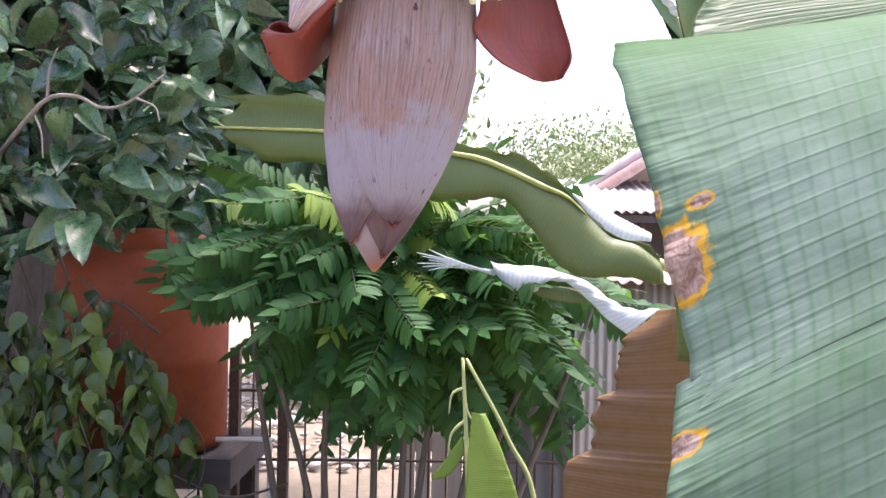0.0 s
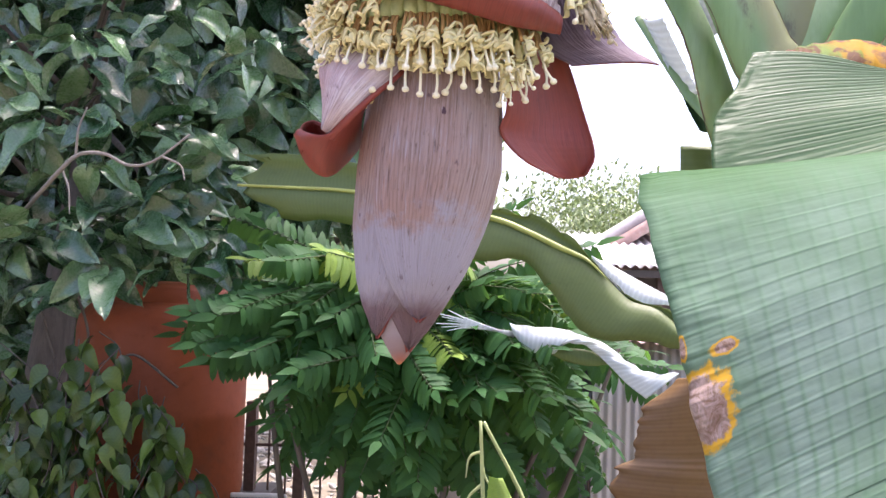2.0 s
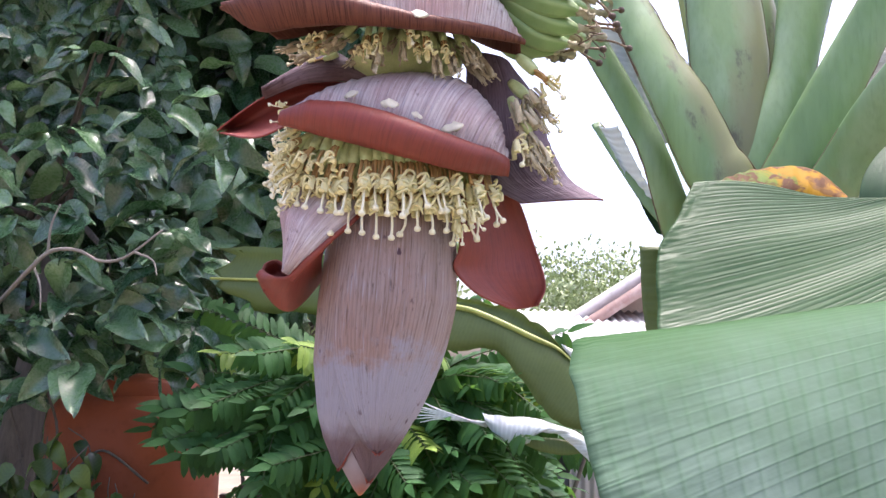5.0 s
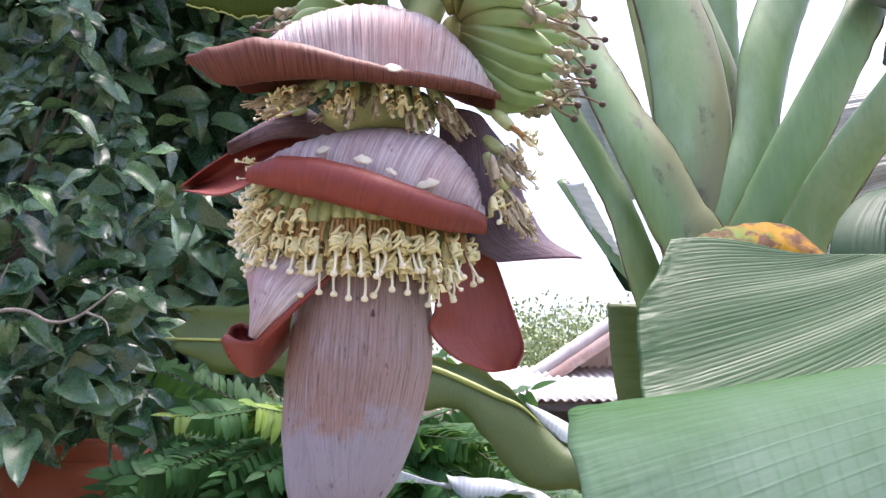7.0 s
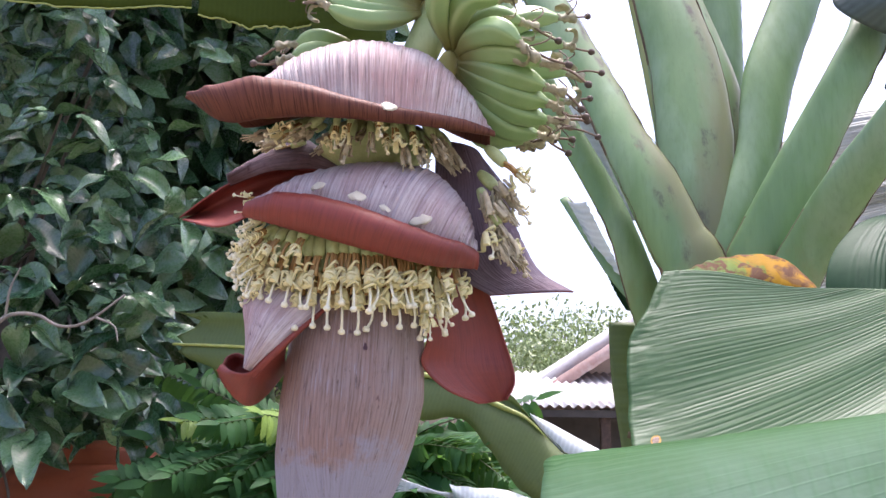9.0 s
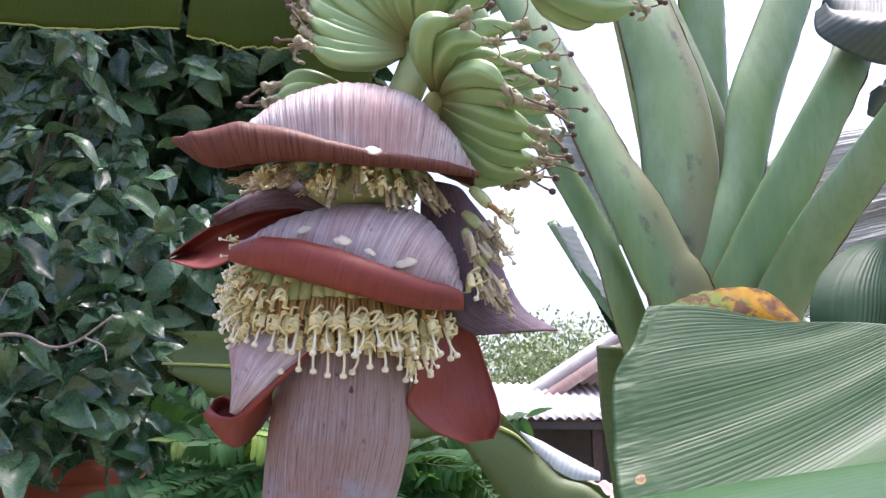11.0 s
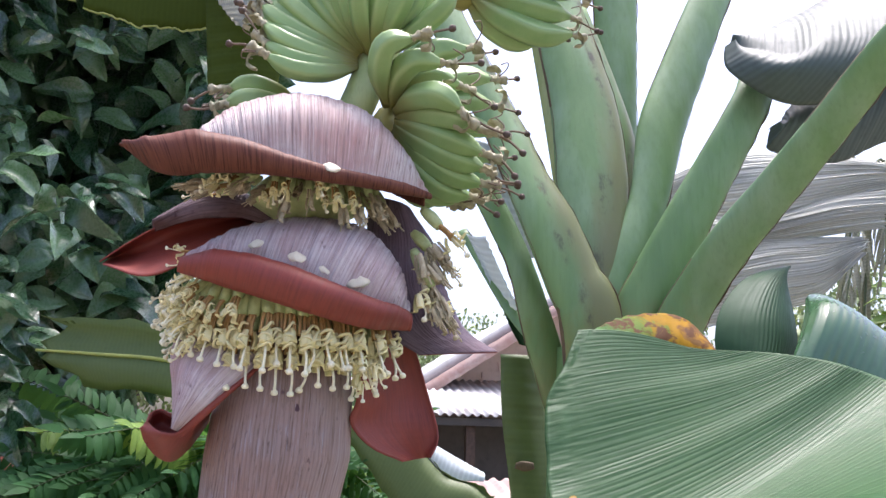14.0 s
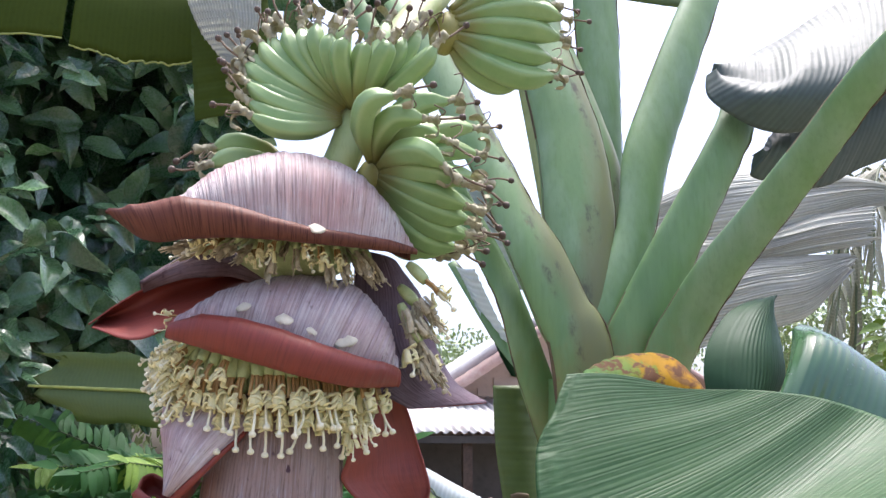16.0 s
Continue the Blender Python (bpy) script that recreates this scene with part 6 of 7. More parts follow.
def top_leaf():
    t = thing("banana_leaf", "yellow-green banana leaf hanging overhead with frayed lower edges", "banana leaf", at=(-0.3, 2.6, 0))
    back = Matrix.Translation((0.3, -2.6, 0))
    for x0, x1, z0, z1, d in ((-1.75, -0.745, 3.05, 2.990, 0.0), (-0.725, -0.33, 2.968, 2.955, 0.01)):
        n = 60
        xs = np.linspace(x0, x1, n)
        fray = np.convolve(np.random.RandomState(int(100 * (x1 + 3))).randn(n + 6), np.ones(7) / 3, "same")[3:-3]
        low = np.array([(x, 2.6 + d, z0 + (z1 - z0) * k / (n - 1) + 0.006 * fray[k] + 0.02 - 0.03 * math.sin(math.pi * k / (n - 1))) for k, x in enumerate(xs)])
        high = np.array([(x * 0.9 - 0.05, 2.7 + d, 3.40) for x in xs])
        f = np.linspace(0, 1, 16)[None, :, None]
        P = low[:, None] * (1 - f) + high[:, None] * f + np.sin(np.pi * f) * V(0, -0.05, 0)
        part("blade", sheet("blade", P, (M_OLIVE, M_OLIVE), 0.0012), t, m=back)
        part("blade_edge", tube("blade_edge", low, 0.003, M_MIDRIB, 6), t, "thin yellow-green leaf edge", back)
    P = loft([(-0.39, 2.42, 3.36), (-0.351, 2.42, 3.157), (-0.334, 2.42, 2.97), (-0.319, 2.42, 2.824), (-0.306, 2.42, 2.69)], [(-0.14, 2.42, 3.36), (-0.122, 2.42, 3.181), (-0.097, 2.42, 2.991), (-0.094, 2.42, 2.842), (-0.102, 2.42, 2.722)], 50, 16, (0, -0.03, 0), 0.002, 10, 5)
    part("blade", sheet("blade", P, (M_OLIVE, M_OLIVE), 0.0012), t, "hanging half of the leaf", back)
    # a dry pleated flap curling over in front of it
    P = pleated([(-0.40, 2.33, 3.20), (-0.363, 2.30, 3.087), (-0.33, 2.30, 2.999), (-0.299, 2.30, 2.93), (-0.265, 2.30, 2.88), (-0.226, 2.30, 2.839)], [(-0.14, 2.28, 3.20), (-0.132, 2.25, 3.082), (-0.125, 2.25, 2.992), (-0.125, 2.25, 2.921), (-0.154, 2.25, 2.857), (-0.206, 2.25, 2.806)], 50, 40, 5, 0.0, (0, -0.02, 0), 6)
    P = P + (0.006 * np.sin(2 * np.pi * 15 * np.linspace(0, 1, 50)) ** 3)[None, :, None] * V(0, -1, 0.5)
    part("blade", sheet("blade", P, (M_GREYLEAF, M_GREYLEAF), 0.0012), t, "dry grey pleated flap of the leaf", back)
    part("midrib", tube("midrib", spline([(-1.75, 2.72, 3.40), (-0.9, 2.72, 3.42), (-0.1, 2.6, 3.4), (0.35, 2.2, 3.1), (0.52, 1.75, 2.95)], 40), np.linspace(0.012, 0.022, 40), M_MIDRIB, 8), t, m=back)


top_leaf()


# ---- leaf shapes for scattering ----
def ovate(length, width, droop, fold, nu=9, nv=5, tip=1.6, wave=0.0, widest=0.75, blunt=0.0):
    """A leaf along +x from its base, lying in xy, cupped along the midrib and drooping; returns verts, faces, uvs."""
    v, uv = [], []
    for i, s in enumerate(np.linspace(0, 1, nu)):
        w = width * 0.5 * (math.sin(math.pi * min(1, s ** widest)) ** ((0.8 if widest > 0.7 else 1.05) - blunt) * (1 - 0.25 * s ** tip) + 0.02)
        for t in np.linspace(-1, 1, nv):
            z = -droop * length * s * s + fold * abs(t) * w + wave * length * math.sin(9 * s + 2 * t) * abs(t)
            v.append((length * s * (1 - 0.25 * droop * s), t * w, z))
            uv.append((length * s + abs(t) * w * 0.5, t * w))
    return np.array(v), lattice_faces(nu, nv), np.array(uv)


def two_sided(d, thick=0.0012):
    v, f, u = d
    return np.vstack([v, v - V(0, 0, thick)]), f + [tuple(k + len(v) for k in q[::-1]) for q in f], np.vstack([u, u])


def frame_from(direction, up=(0, 0, 1), roll=0.0):
    x = Vector(direction).normalized()
    z = Vector(up) - x * x.dot(Vector(up))
    if z.length < 1e-4:
        z = Vector((0, -1, 0)) - x * x.dot(Vector((0, -1, 0)))
    z.normalize()
    y = z.cross(x)
    m = Matrix((x, y, z)).transposed().to_4x4()
    return m @ Matrix.Rotation(roll, 4, "X")


def scatter_mesh(name, shapes, mats, placements, index=None):
    """One mesh of many leaves; placements are (shape number, 4x4 matrix)."""
    vs, fs, us, ix, base = [], [], [], [], 0
    for n, (k, m) in enumerate(placements):
        v, f, u = shapes[k]
        a = np.array(m)
        vs.append(v @ a[:3, :3].T + a[:3, 3])
        us.append(u)
        fs.append(np.array(f) + base)
        ix += [index[n] if index else 0] * len(f)
        base += len(v)
    return make_mesh(name, np.vstack(vs), np.vstack(fs), mats, np.vstack(us), ix)


# ---- dark broad-leaved tree ----
def dark_tree():
    tree = thing("tree", "dark green tree with large glossy drooping leaves", "tree", at=(-2.35, 4.6, 0))
    back = Matrix.Translation((2.35, -4.6, 0))
    rng = np.random.RandomState(11)
    shapes = [two_sided(ovate(0.20 + 0.02 * k, 0.118 + 0.012 * (k % 3), 0.15 + 0.20 * (k % 4), 0.16 + 0.20 * (k % 3), 14, 7, 1.2, 0.045, 0.78, 0.14)) for k in range(5)]
    meshes = [make_mesh("leaf", v, f, M_DARKLEAF, u) for v, f, u in shapes]
    part("trunk", tube("trunk", spline([(-2.3, 4.6, -0.05), (-2.32, 4.7, 0.9), (-2.3, 4.9, 1.8), (-2.4, 5.4, 2.8), (-2.5, 5.9, 4.2), (-2.5, 6.2, 6.4)], 30), np.linspace(0.13, 0.05, 30), M_BARK, 14), tree, m=back)
    tips = []
    for k in range(560):
        x, z, y = rng.uniform(-3.3, -0.35), rng.uniform(1.45, 4.9), rng.uniform(3.55, 4.5)
        y -= 0.2 * (z < 2.7)
        edge = curve1([(1.5, -1.55), (1.8, -1.15), (2.2, -0.92), (2.7, -0.78), (3.2, -0.50), (4.9, -0.35)], z)
        if x > edge + rng.uniform(-0.12, 0.06):
            continue
        if z < curve1([(-3.3, 1.2), (-2.0, 1.5), (-1.5, 1.6), (-1.15, 1.9), (-0.3, 2.4)], x):
            continue
        if min([np.linalg.norm(V(x, y, z) - q) for q in tips] or [9]) < 0.205:
            continue
        if -1.35 < x < -0.52 and 2.80 < z < 4.2 and rng.rand() < 0.93:
            continue
        tips.append(V(x, y, z))
    tips += [V(-1.07, 3.40, 2.25), V(-1.42, 3.42, 2.23), V(-1.71, 3.38, 2.27), V(-1.68, 3.36, 1.83), V(-1.31, 3.40, 1.89), V(-1.05, 3.44, 2.03), V(-1.45, 3.42, 1.70), V(-1.20, 3.44, 1.69), V(-1.02, 3.46, 1.77), V(-1.30, 3.40, 2.45), V(-1.60, 3.38, 2.55)]
    tips += [V(-2.1 + 0.16 * k, 3.58 + 0.05 * (k % 2), 1.62 + 0.10 * (k % 3)) for k in range(6)]
    near, far = [], []
    for c in tips:
        n = rng.randint(5, 8)
        for k in range(n):
            a = rng.uniform(0, 2 * math.pi)
            d = V(math.cos(a) * 1.0, math.sin(a) * 0.35 - 0.32, rng.uniform(-0.85, 0.25))
            p = c + d * 0.05 + rng.uniform(-0.05, 0.05, 3)
            m = Matrix.Translation(p) @ frame_from(d, (0.5 * rng.randn(), -0.5, 1.0), rng.uniform(-0.8, 0.8)) @ Matrix.Scale(rng.uniform(0.7, 1.2) * curve1([(1.5, 0.98), (2.5, 0.90), (2.9, 0.70), (5, 0.68)], c[2]), 4)
            (near if c[1] < 3.95 else far).append((rng.randint(5), m))
    order = sorted(range(len(near)), key=lambda i: near[i][1].translation.y)
    for i in order[:300]:
        part("leaf", meshes[near[i][0]], tree, m=back @ near[i][1])
    rest = [near[i] for i in order[300:]] + far
    # the deep, unlit inside of the crown
    for k in range(4200):
        x, z = rng.uniform(-4.6, -0.3), rng.uniform(0.4, 5.4)
        if x > curve1([(1.5, -1.5), (2.2, -0.85), (2.7, -0.72), (3.2, -0.45), (5, -0.2)], z):
            continue
        if z < 1.5 and x > -1.9:
            continue
        p = (x, rng.uniform(5.0, 6.1), z)
        near_x, near_z = x * 4.3 / (p[1] + 0.1), 1.7 + (z - 1.7) * 4.3 / (p[1] + 0.1)
        if p[1] < 5.5 and -1.35 < near_x < -0.55 and 2.85 < near_z < 4.3:
            continue
        a = rng.uniform(0, 6.28)
        rest.append((rng.randint(5), Matrix.Translation(p) @ frame_from((math.cos(a), -0.4, math.sin(a) - 0.5), (0, -1, 0.6), rng.uniform(-0.6, 0.6)) @ Matrix.Scale(1.35, 4)))
    for k in range(900):
        p = (rng.uniform(-3.6, -0.15), rng.uniform(5.8, 6.8), rng.uniform(2.4, 5.6))
        if p[0] > curve1([(2.4, -1.2), (3.2, -0.75), (5.6, -0.35)], p[2]):
            continue
        a = rng.uniform(0, 6.28)
        rest.append((rng.randint(5), Matrix.Translation(p) @ frame_from((math.cos(a), -0.2, math.sin(a)), (0, -1, 0.3), rng.uniform(-0.6, 0.6)) @ Matrix.Scale(2.0, 4)))
    # unseen upper canopy, added over the garden to shade what stands below
    for k in range(1400):
        p = (rng.uniform(-5.0, 1.0), rng.uniform(4.6, 6.4), rng.uniform(5.1, 7.4))
        a = rng.uniform(0, 6.28)
        rest.append((rng.randint(5), Matrix.Translation(p) @ frame_from((math.cos(a), math.sin(a), -0.3), (0, 0, 1), rng.uniform(-0.6, 0.6)) @ Matrix.Scale(2.0, 4)))
    # more unseen leaves, added to darken the hollow in the crown
    for k in range(170):
        p = (rng.uniform(-2.8, -0.3), rng.uniform(4.15, 5.6), rng.uniform(4.95, 5.5))
        a = rng.uniform(0, 6.28)
        rest.append((rng.randint(5), Matrix.Translation(p) @ frame_from((math.cos(a), math.sin(a), -0.3), (0, 0, 1), rng.uniform(-0.6, 0.6)) @ Matrix.Scale(2.0, 4)))
    crown = part("crown", scatter_mesh("crown", shapes, M_DARKLEAF, rest), tree, m=back)
    crown["kind"] = "stuff"
    # the pale twig in front and a few limbs
    for pts, r in (([(-2.25, 4.3, 1.95), (-1.948, 4.0, 2.10), (-1.844, 3.98, 2.184), (-1.713, 3.97, 2.186), (-1.60, 3.95, 2.135), (-1.47, 3.92, 2.15), (-1.30, 3.90, 2.275)], 0.011),
                   ([(-1.42, 3.90, 2.17), (-1.33, 3.88, 2.13), (-1.30, 3.86, 2.06)], 0.006),
                   ([(-1.86, 3.98, 2.18), (-1.84, 3.95, 2.30), (-1.80, 3.94, 2.40)], 0.007),
                   ([(-1.93, 4.0, 2.11), (-1.88, 3.97, 2.02), (-1.86, 3.95, 1.9)], 0.006)):
        pts = [V(-0.03, -0.10, 1.55) + (V(*q) - V(-0.03, -0.10, 1.55)) * 0.80 for q in pts]
        part("twig", tube("twig", spline(pts, 24), np.linspace(r * 0.85, r * 0.4, 24), M_TWIG, 7), tree, "pale grey twig", back)
    for k in range(12):
        c = tips[rng.randint(len(tips))]
        s = V(-2.4 + rng.uniform(-0.3, 0.3), 5.2, rng.uniform(1.7, 2.6))
        part("limb", tube("limb", spline([s, (s + c) / 2 + rng.uniform(-0.12, 0.12, 3), c], 14), np.linspace(0.022, 0.005, 14), M_BARK, 6), tree, m=back)


dark_tree()


# ---- shrub with pinnate leaves ----
def frond(length, pairs, droop, seed, leaf_len=0.105, leaf_w=0.036):
    rng = np.random.RandomState(seed)
    axis = spline([(0, 0, 0), (length * 0.35, 0, 0.03 * length), (length * 0.7, 0, -droop * length * 0.35), (length, 0, -droop * length)], 40)
    pieces = [(*tube_data(axis, np.linspace(0.0035, 0.0012, 40), 5), 1)]
    for k in range(pairs):
        s = 0.10 + 0.90 * k / (pairs - 1)
        i = min(int(s * 39), 38)
        c = axis[i]
        t = axis[i + 1] - axis[i]
        t /= np.linalg.norm(t)
        size = 0.55 + 0.55 * math.sin(math.pi * (0.12 + 0.78 * s))
        for side in (-1, 1):
            d = V(t[0] * 0.22, side * 0.9, -0.40 + rng.uniform(-0.16, 0.12))
            if rng.rand() < 0.04:
                continue
            v, f, u = ovate(leaf_len * size * rng.uniform(0.9, 1.08), leaf_w * (0.8 + 0.2 * size), 0.28, 0.14, 7, 3, 1.4, blunt=0.45)
            m = np.array(Matrix.Translation(c) @ frame_from(d, (0.25, 0, 1), rng.uniform(-0.25, 0.25)))
            pieces.append((v @ m[:3, :3].T + m[:3, 3], f, u, 0))
    v, f, u = ovate(leaf_len, leaf_w, 0.2, 0.1, 6, 3)
    pieces.append((v + axis[-1], f, u, 0))
    return join(pieces)


def pinnate_shrub():
    shrub = thing("shrub", "leafy green shrub with long pinnate leaves on thin stems", "shrub", at=(-0.3, 3.7, 0))
    back = Matrix.Translation((0.3, -3.7, 0))
    rng = np.random.RandomState(23)
    data = [frond(0.48 + 0.05 * (k % 4), 17 + k % 3, 0.14 + 0.12 * (k % 3), 60 + k, 0.122, 0.035) for k in range(6)]
    green = [make_mesh("leaf", d[0], d[1], [M_FERN, M_FERNSTALK], d[2], d[3]) for d in data]
    pale = [make_mesh("leaf", d[0], d[1], [M_FERNPALE, M_FERNSTALK], d[2], d[3]) for d in data[:3]]
    centre = V(-0.22, 3.60, 1.42)
    for k in range(9):
        x = -0.75 + 0.13 * k + rng.uniform(-0.04, 0.04)
        top = V(-0.95 + 0.19 * k + rng.uniform(-0.1, 0.1), 3.55 + rng.uniform(-0.15, 0.25), 1.25 + rng.uniform(-0.1, 0.35))
        pts = [(x * 0.7 - 0.1, 3.75 + rng.uniform(-0.15, 0.15), -0.03), (x, 3.72, 0.5), (0.5 * (x + top[0]), 3.65, 0.95), top]
        part("stem", tube("stem", spline(pts, 24), np.linspace(0.020, 0.007, 24), M_BARK, 8), shrub, m=back)
    count = 0
    while count < 160:
        d = rng.randn(3)
        d /= np.linalg.norm(d)
        if d[1] > 0.45:
            continue
        c = centre + d * V(0.62, 0.30, 0.30) * rng.uniform(0.35, 1.0)
        if c[2] < 1.12 or c[2] > curve1([(-0.9, 1.9), (0.1, 1.70), (0.4, 1.56), (0.65, 1.35)], c[0]):
            continue
        out = V(d[0] * 0.9 + rng.uniform(-0.5, 0.5), -0.35 + 0.7 * d[1] + rng.uniform(-0.2, 0.2), d[2] * 0.25 + rng.uniform(-0.42, 0.18))
        tip = c + out / np.linalg.norm(out) * 0.48 - V(0, 0, 0.12)
        if tip[0] < -1.20 or tip[0] > 0.46 or tip[2] < curve1([(-1.20, 1.34), (-0.85, 1.24), (-0.70, 1.22), (-0.60, 1.02), (-0.46, 0.88), (-0.11, 0.82), (0.24, 0.88), (0.56, 0.96)], tip[0]):
            continue
        m = back @ Matrix.Translation(c) @ frame_from(out, (0.0, -1.3, 0.7), rng.uniform(-0.45, 0.45)) @ Matrix.Scale(rng.uniform(0.72, 1.05), 4)
        young = c[2] > 1.42 and rng.rand() < 0.18
        part("leaf", (pale if young else green)[rng.randint(3 if young else 6)], shrub, "yellow-green young leaf" if young else "", m)
        count += 1
    # deeper foliage that closes the shrub
    rest = []
    for k in range(110):
        p = (rng.uniform(-0.55, 0.38), rng.uniform(3.9, 4.2), rng.uniform(1.15, 1.50))
        rest.append((data[k % 6], Matrix.Translation(p) @ frame_from((rng.uniform(-1, 1), -0.4, rng.uniform(-0.8, 0.1)), (0, -0.5, 1), rng.uniform(-0.5, 0.5))))
    vs = join([(d[0] @ np.array(m)[:3, :3].T + np.array(m)[:3, 3], d[1], d[2], 0) for d, m in rest])
    inner = part("inner_leaves", make_mesh("inner_leaves", vs[0], vs[1], M_FERN, vs[2]), shrub, m=back)
    inner["kind"] = "stuff"


pinnate_shrub()


# ---- water tank with creeper ----
def water_tank():
    t = thing("water_tank", "orange plastic water tank half hidden by a creeper", "water tank", at=(-1.47, 4.15, 0.58))
    prof = [(0.001, 0.0), (0.34, 0.0), (0.385, 0.02), (0.395, 0.06), (0.395, 0.40), (0.400, 0.42), (0.395, 0.44), (0.395, 0.80), (0.385, 0.86), (0.34, 0.915), (0.30, 0.93)]
    v, f, u = spin(prof, 56)
    part("body", make_mesh("body", v, f, M_TANK, u), t)
    v, f, u = spin([(0.30, 0.925), (0.30, 0.985), (0.295, 1.0), (0.22, 1.02), (0.08, 1.03), (0.001, 1.03)], 48)
    part("lid", make_mesh("lid", v, f, M_TANK, u), t)
    stand = thing("tank_stand", "dark slab on posts carrying the water tank", "stand", at=(-1.4, 4.2, 0))
    v, f, u = box_data(-0.55, 0.42, -0.30, 0.45, 0.44, 0.575)
    part("slab", make_mesh("slab", v, f, M_SHADEWALL, u, smooth=False), stand)
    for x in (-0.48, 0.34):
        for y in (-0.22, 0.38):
            part("post", box("post", x - 0.05, x + 0.05, y - 0.05, y + 0.05, -0.02, 0.44, M_SHADEWALL), stand)
    pipe = thing("water_pipe", "white plastic pipe bent down beside the tank", "pipe", at=(-0.9, 3.95, 0.58))
    part("pipe_run", tube("pipe_run", spline([(-0.16, 0, 0.075), (0.06, 0, 0.078), (0.085, 0, 0.06), (0.085, 0, -0.05), (0.085, 0, -0.15)], 24), 0.011, M_PIPE, 10), pipe)
    part("pipe_foot", tube("pipe_foot", [(0.085, 0, -0.15), (0.085, 0, -0.60)], 0.014, M_PIPE, 10), pipe)


water_tank()


def creeper():
    vine = thing("creeper", "green creeper with heart-shaped leaves hanging over the tank", "creeper", at=(-1.9, 3.6, 0))
    back = Matrix.Translation((1.9, -3.6, 0))
    rng = np.random.RandomState(31)
    shapes = [two_sided(ovate(0.100 + 0.012 * k, 0.062 + 0.007 * (k % 3), 0.30 + 0.15 * (k % 2), 0.30, 9, 5, 1.1, 0.01, 0.6)) for k in range(4)]
    meshes = [make_mesh("leaf", v, f, M_VINE, u) for v, f, u in shapes]
    n = 0
    extra = []
    for k in range(44):
        x0 = rng.uniform(-2.35, -1.08)
        top = curve1([(-2.5, 1.05), (-2.0, 1.28), (-1.6, 1.36), (-1.3, 1.25), (-1.1, 0.95)], x0) + rng.uniform(-0.25, 0.05)
        p = V(x0, rng.uniform(3.45, 3.68), top)
        pts = [p]
        for j in range(7):
            p = p + V(rng.uniform(-0.12, 0.12), rng.uniform(-0.03, 0.02), -rng.uniform(0.06, 0.19))
            pts.append(p)
        pts = [q for q in pts if q[2] > -0.02] or pts[:2]
        if len(pts) < 3:
            continue
        c = spline(pts, 40)
        part("stem", tube("stem", c, 0.0028, M_BARK, 5), vine, m=back)
        for q in c[::(3 if k < 24 else 2)]:
            a = rng.uniform(0, 6.28)
            d = V(math.cos(a) * 0.7, -0.35, -0.75 + 0.3 * math.sin(a))
            m = back @ Matrix.Translation(q + d * 0.03 + V(0, -0.02, 0)) @ frame_from(d, (0, -0.6, 1.0), rng.uniform(-0.8, 0.8)) @ Matrix.Scale(rng.uniform(0.75, 1.2), 4)
            if n < 300:
                part("leaf", meshes[rng.randint(4)], vine, m=m)
            else:
                extra.append((rng.randint(4), m))
            n += 1
    more = part("small_leaves", scatter_mesh("small_leaves", shapes, M_VINE, extra), vine)
    more["kind"] = "stuff"
    for pts in ([(-1.75, 3.72, 1.62), (-1.66, 3.74, 1.35), (-1.72, 3.74, 1.1)], [(-1.9, 3.76, 1.5), (-1.80, 3.74, 1.25)], [(-1.55, 3.74, 1.22), (-1.45, 3.74, 1.28), (-1.25, 3.72, 1.15)], [(-1.2, 3.7, 0.56), (-0.95, 3.75, 0.45), (-0.7, 3.8, 0.50)]):
        part("stem", tube("stem", spline(pts, 16), 0.006, M_BARK, 6), vine, m=back)


creeper()


# ---- fence, sheds, houses ----
def bar_fence():
    t = thing("bar_fence", "rusty fence of thin welded bars", "fence", at=(-0.3, 4.45, 0))
    for z in (0.16, 0.45, 0.80):
        part("rail", tube("rail", [(-1.0, 0, z), (0.95, 0, z + 0.02)], 0.008, M_BAR, 6), t)
    me = tube("bar", [(0, 0, -0.02), (0, 0, 0.98)], 0.006, M_BAR, 6)
    for k in range(22):
        part("bar", me, t, m=Matrix.Translation((-0.98 + 0.09 * k, 0.012 * (k % 2), 0)))
    for x in (-0.80, -0.55):
        part("post", box("post", x - 0.025, x + 0.025, -0.03, 0.03, -0.02, 1.02, M_BAR), t)


bar_fence()


def plank_gate():
    t = thing("plank_gate", "weathered grey plank gate leaning behind the fence", "gate", at=(-0.1, 4.7, 0))
    for k in range(5):
        x = -0.17 + 0.085 * k
        v, f, u = box_data(x, x + 0.078, 0.002 * (k % 2), 0.022, -0.02, 0.76 + 0.03 * ((k * 3) % 4))
        part("plank", make_mesh("plank", v, f, M_PLANK, u, smooth=False), t)
    part("rail", box("rail", -0.19, 0.27, 0.022, 0.06, 0.45, 0.53, M_PLANK), t)


plank_gate()


def corrugated(width, height, pitch, amp, mat, name="sheet_metal", thick=0.002):
    n = int(width / pitch * 10)
    P = np.array([[(width * i / n, amp * math.sin(2 * math.pi * width * i / n / pitch), height * j) for j in (0, 0.25, 0.5, 0.75, 1)] for i in range(n + 1)])
    return sheet(name, P, (mat, mat), thick)


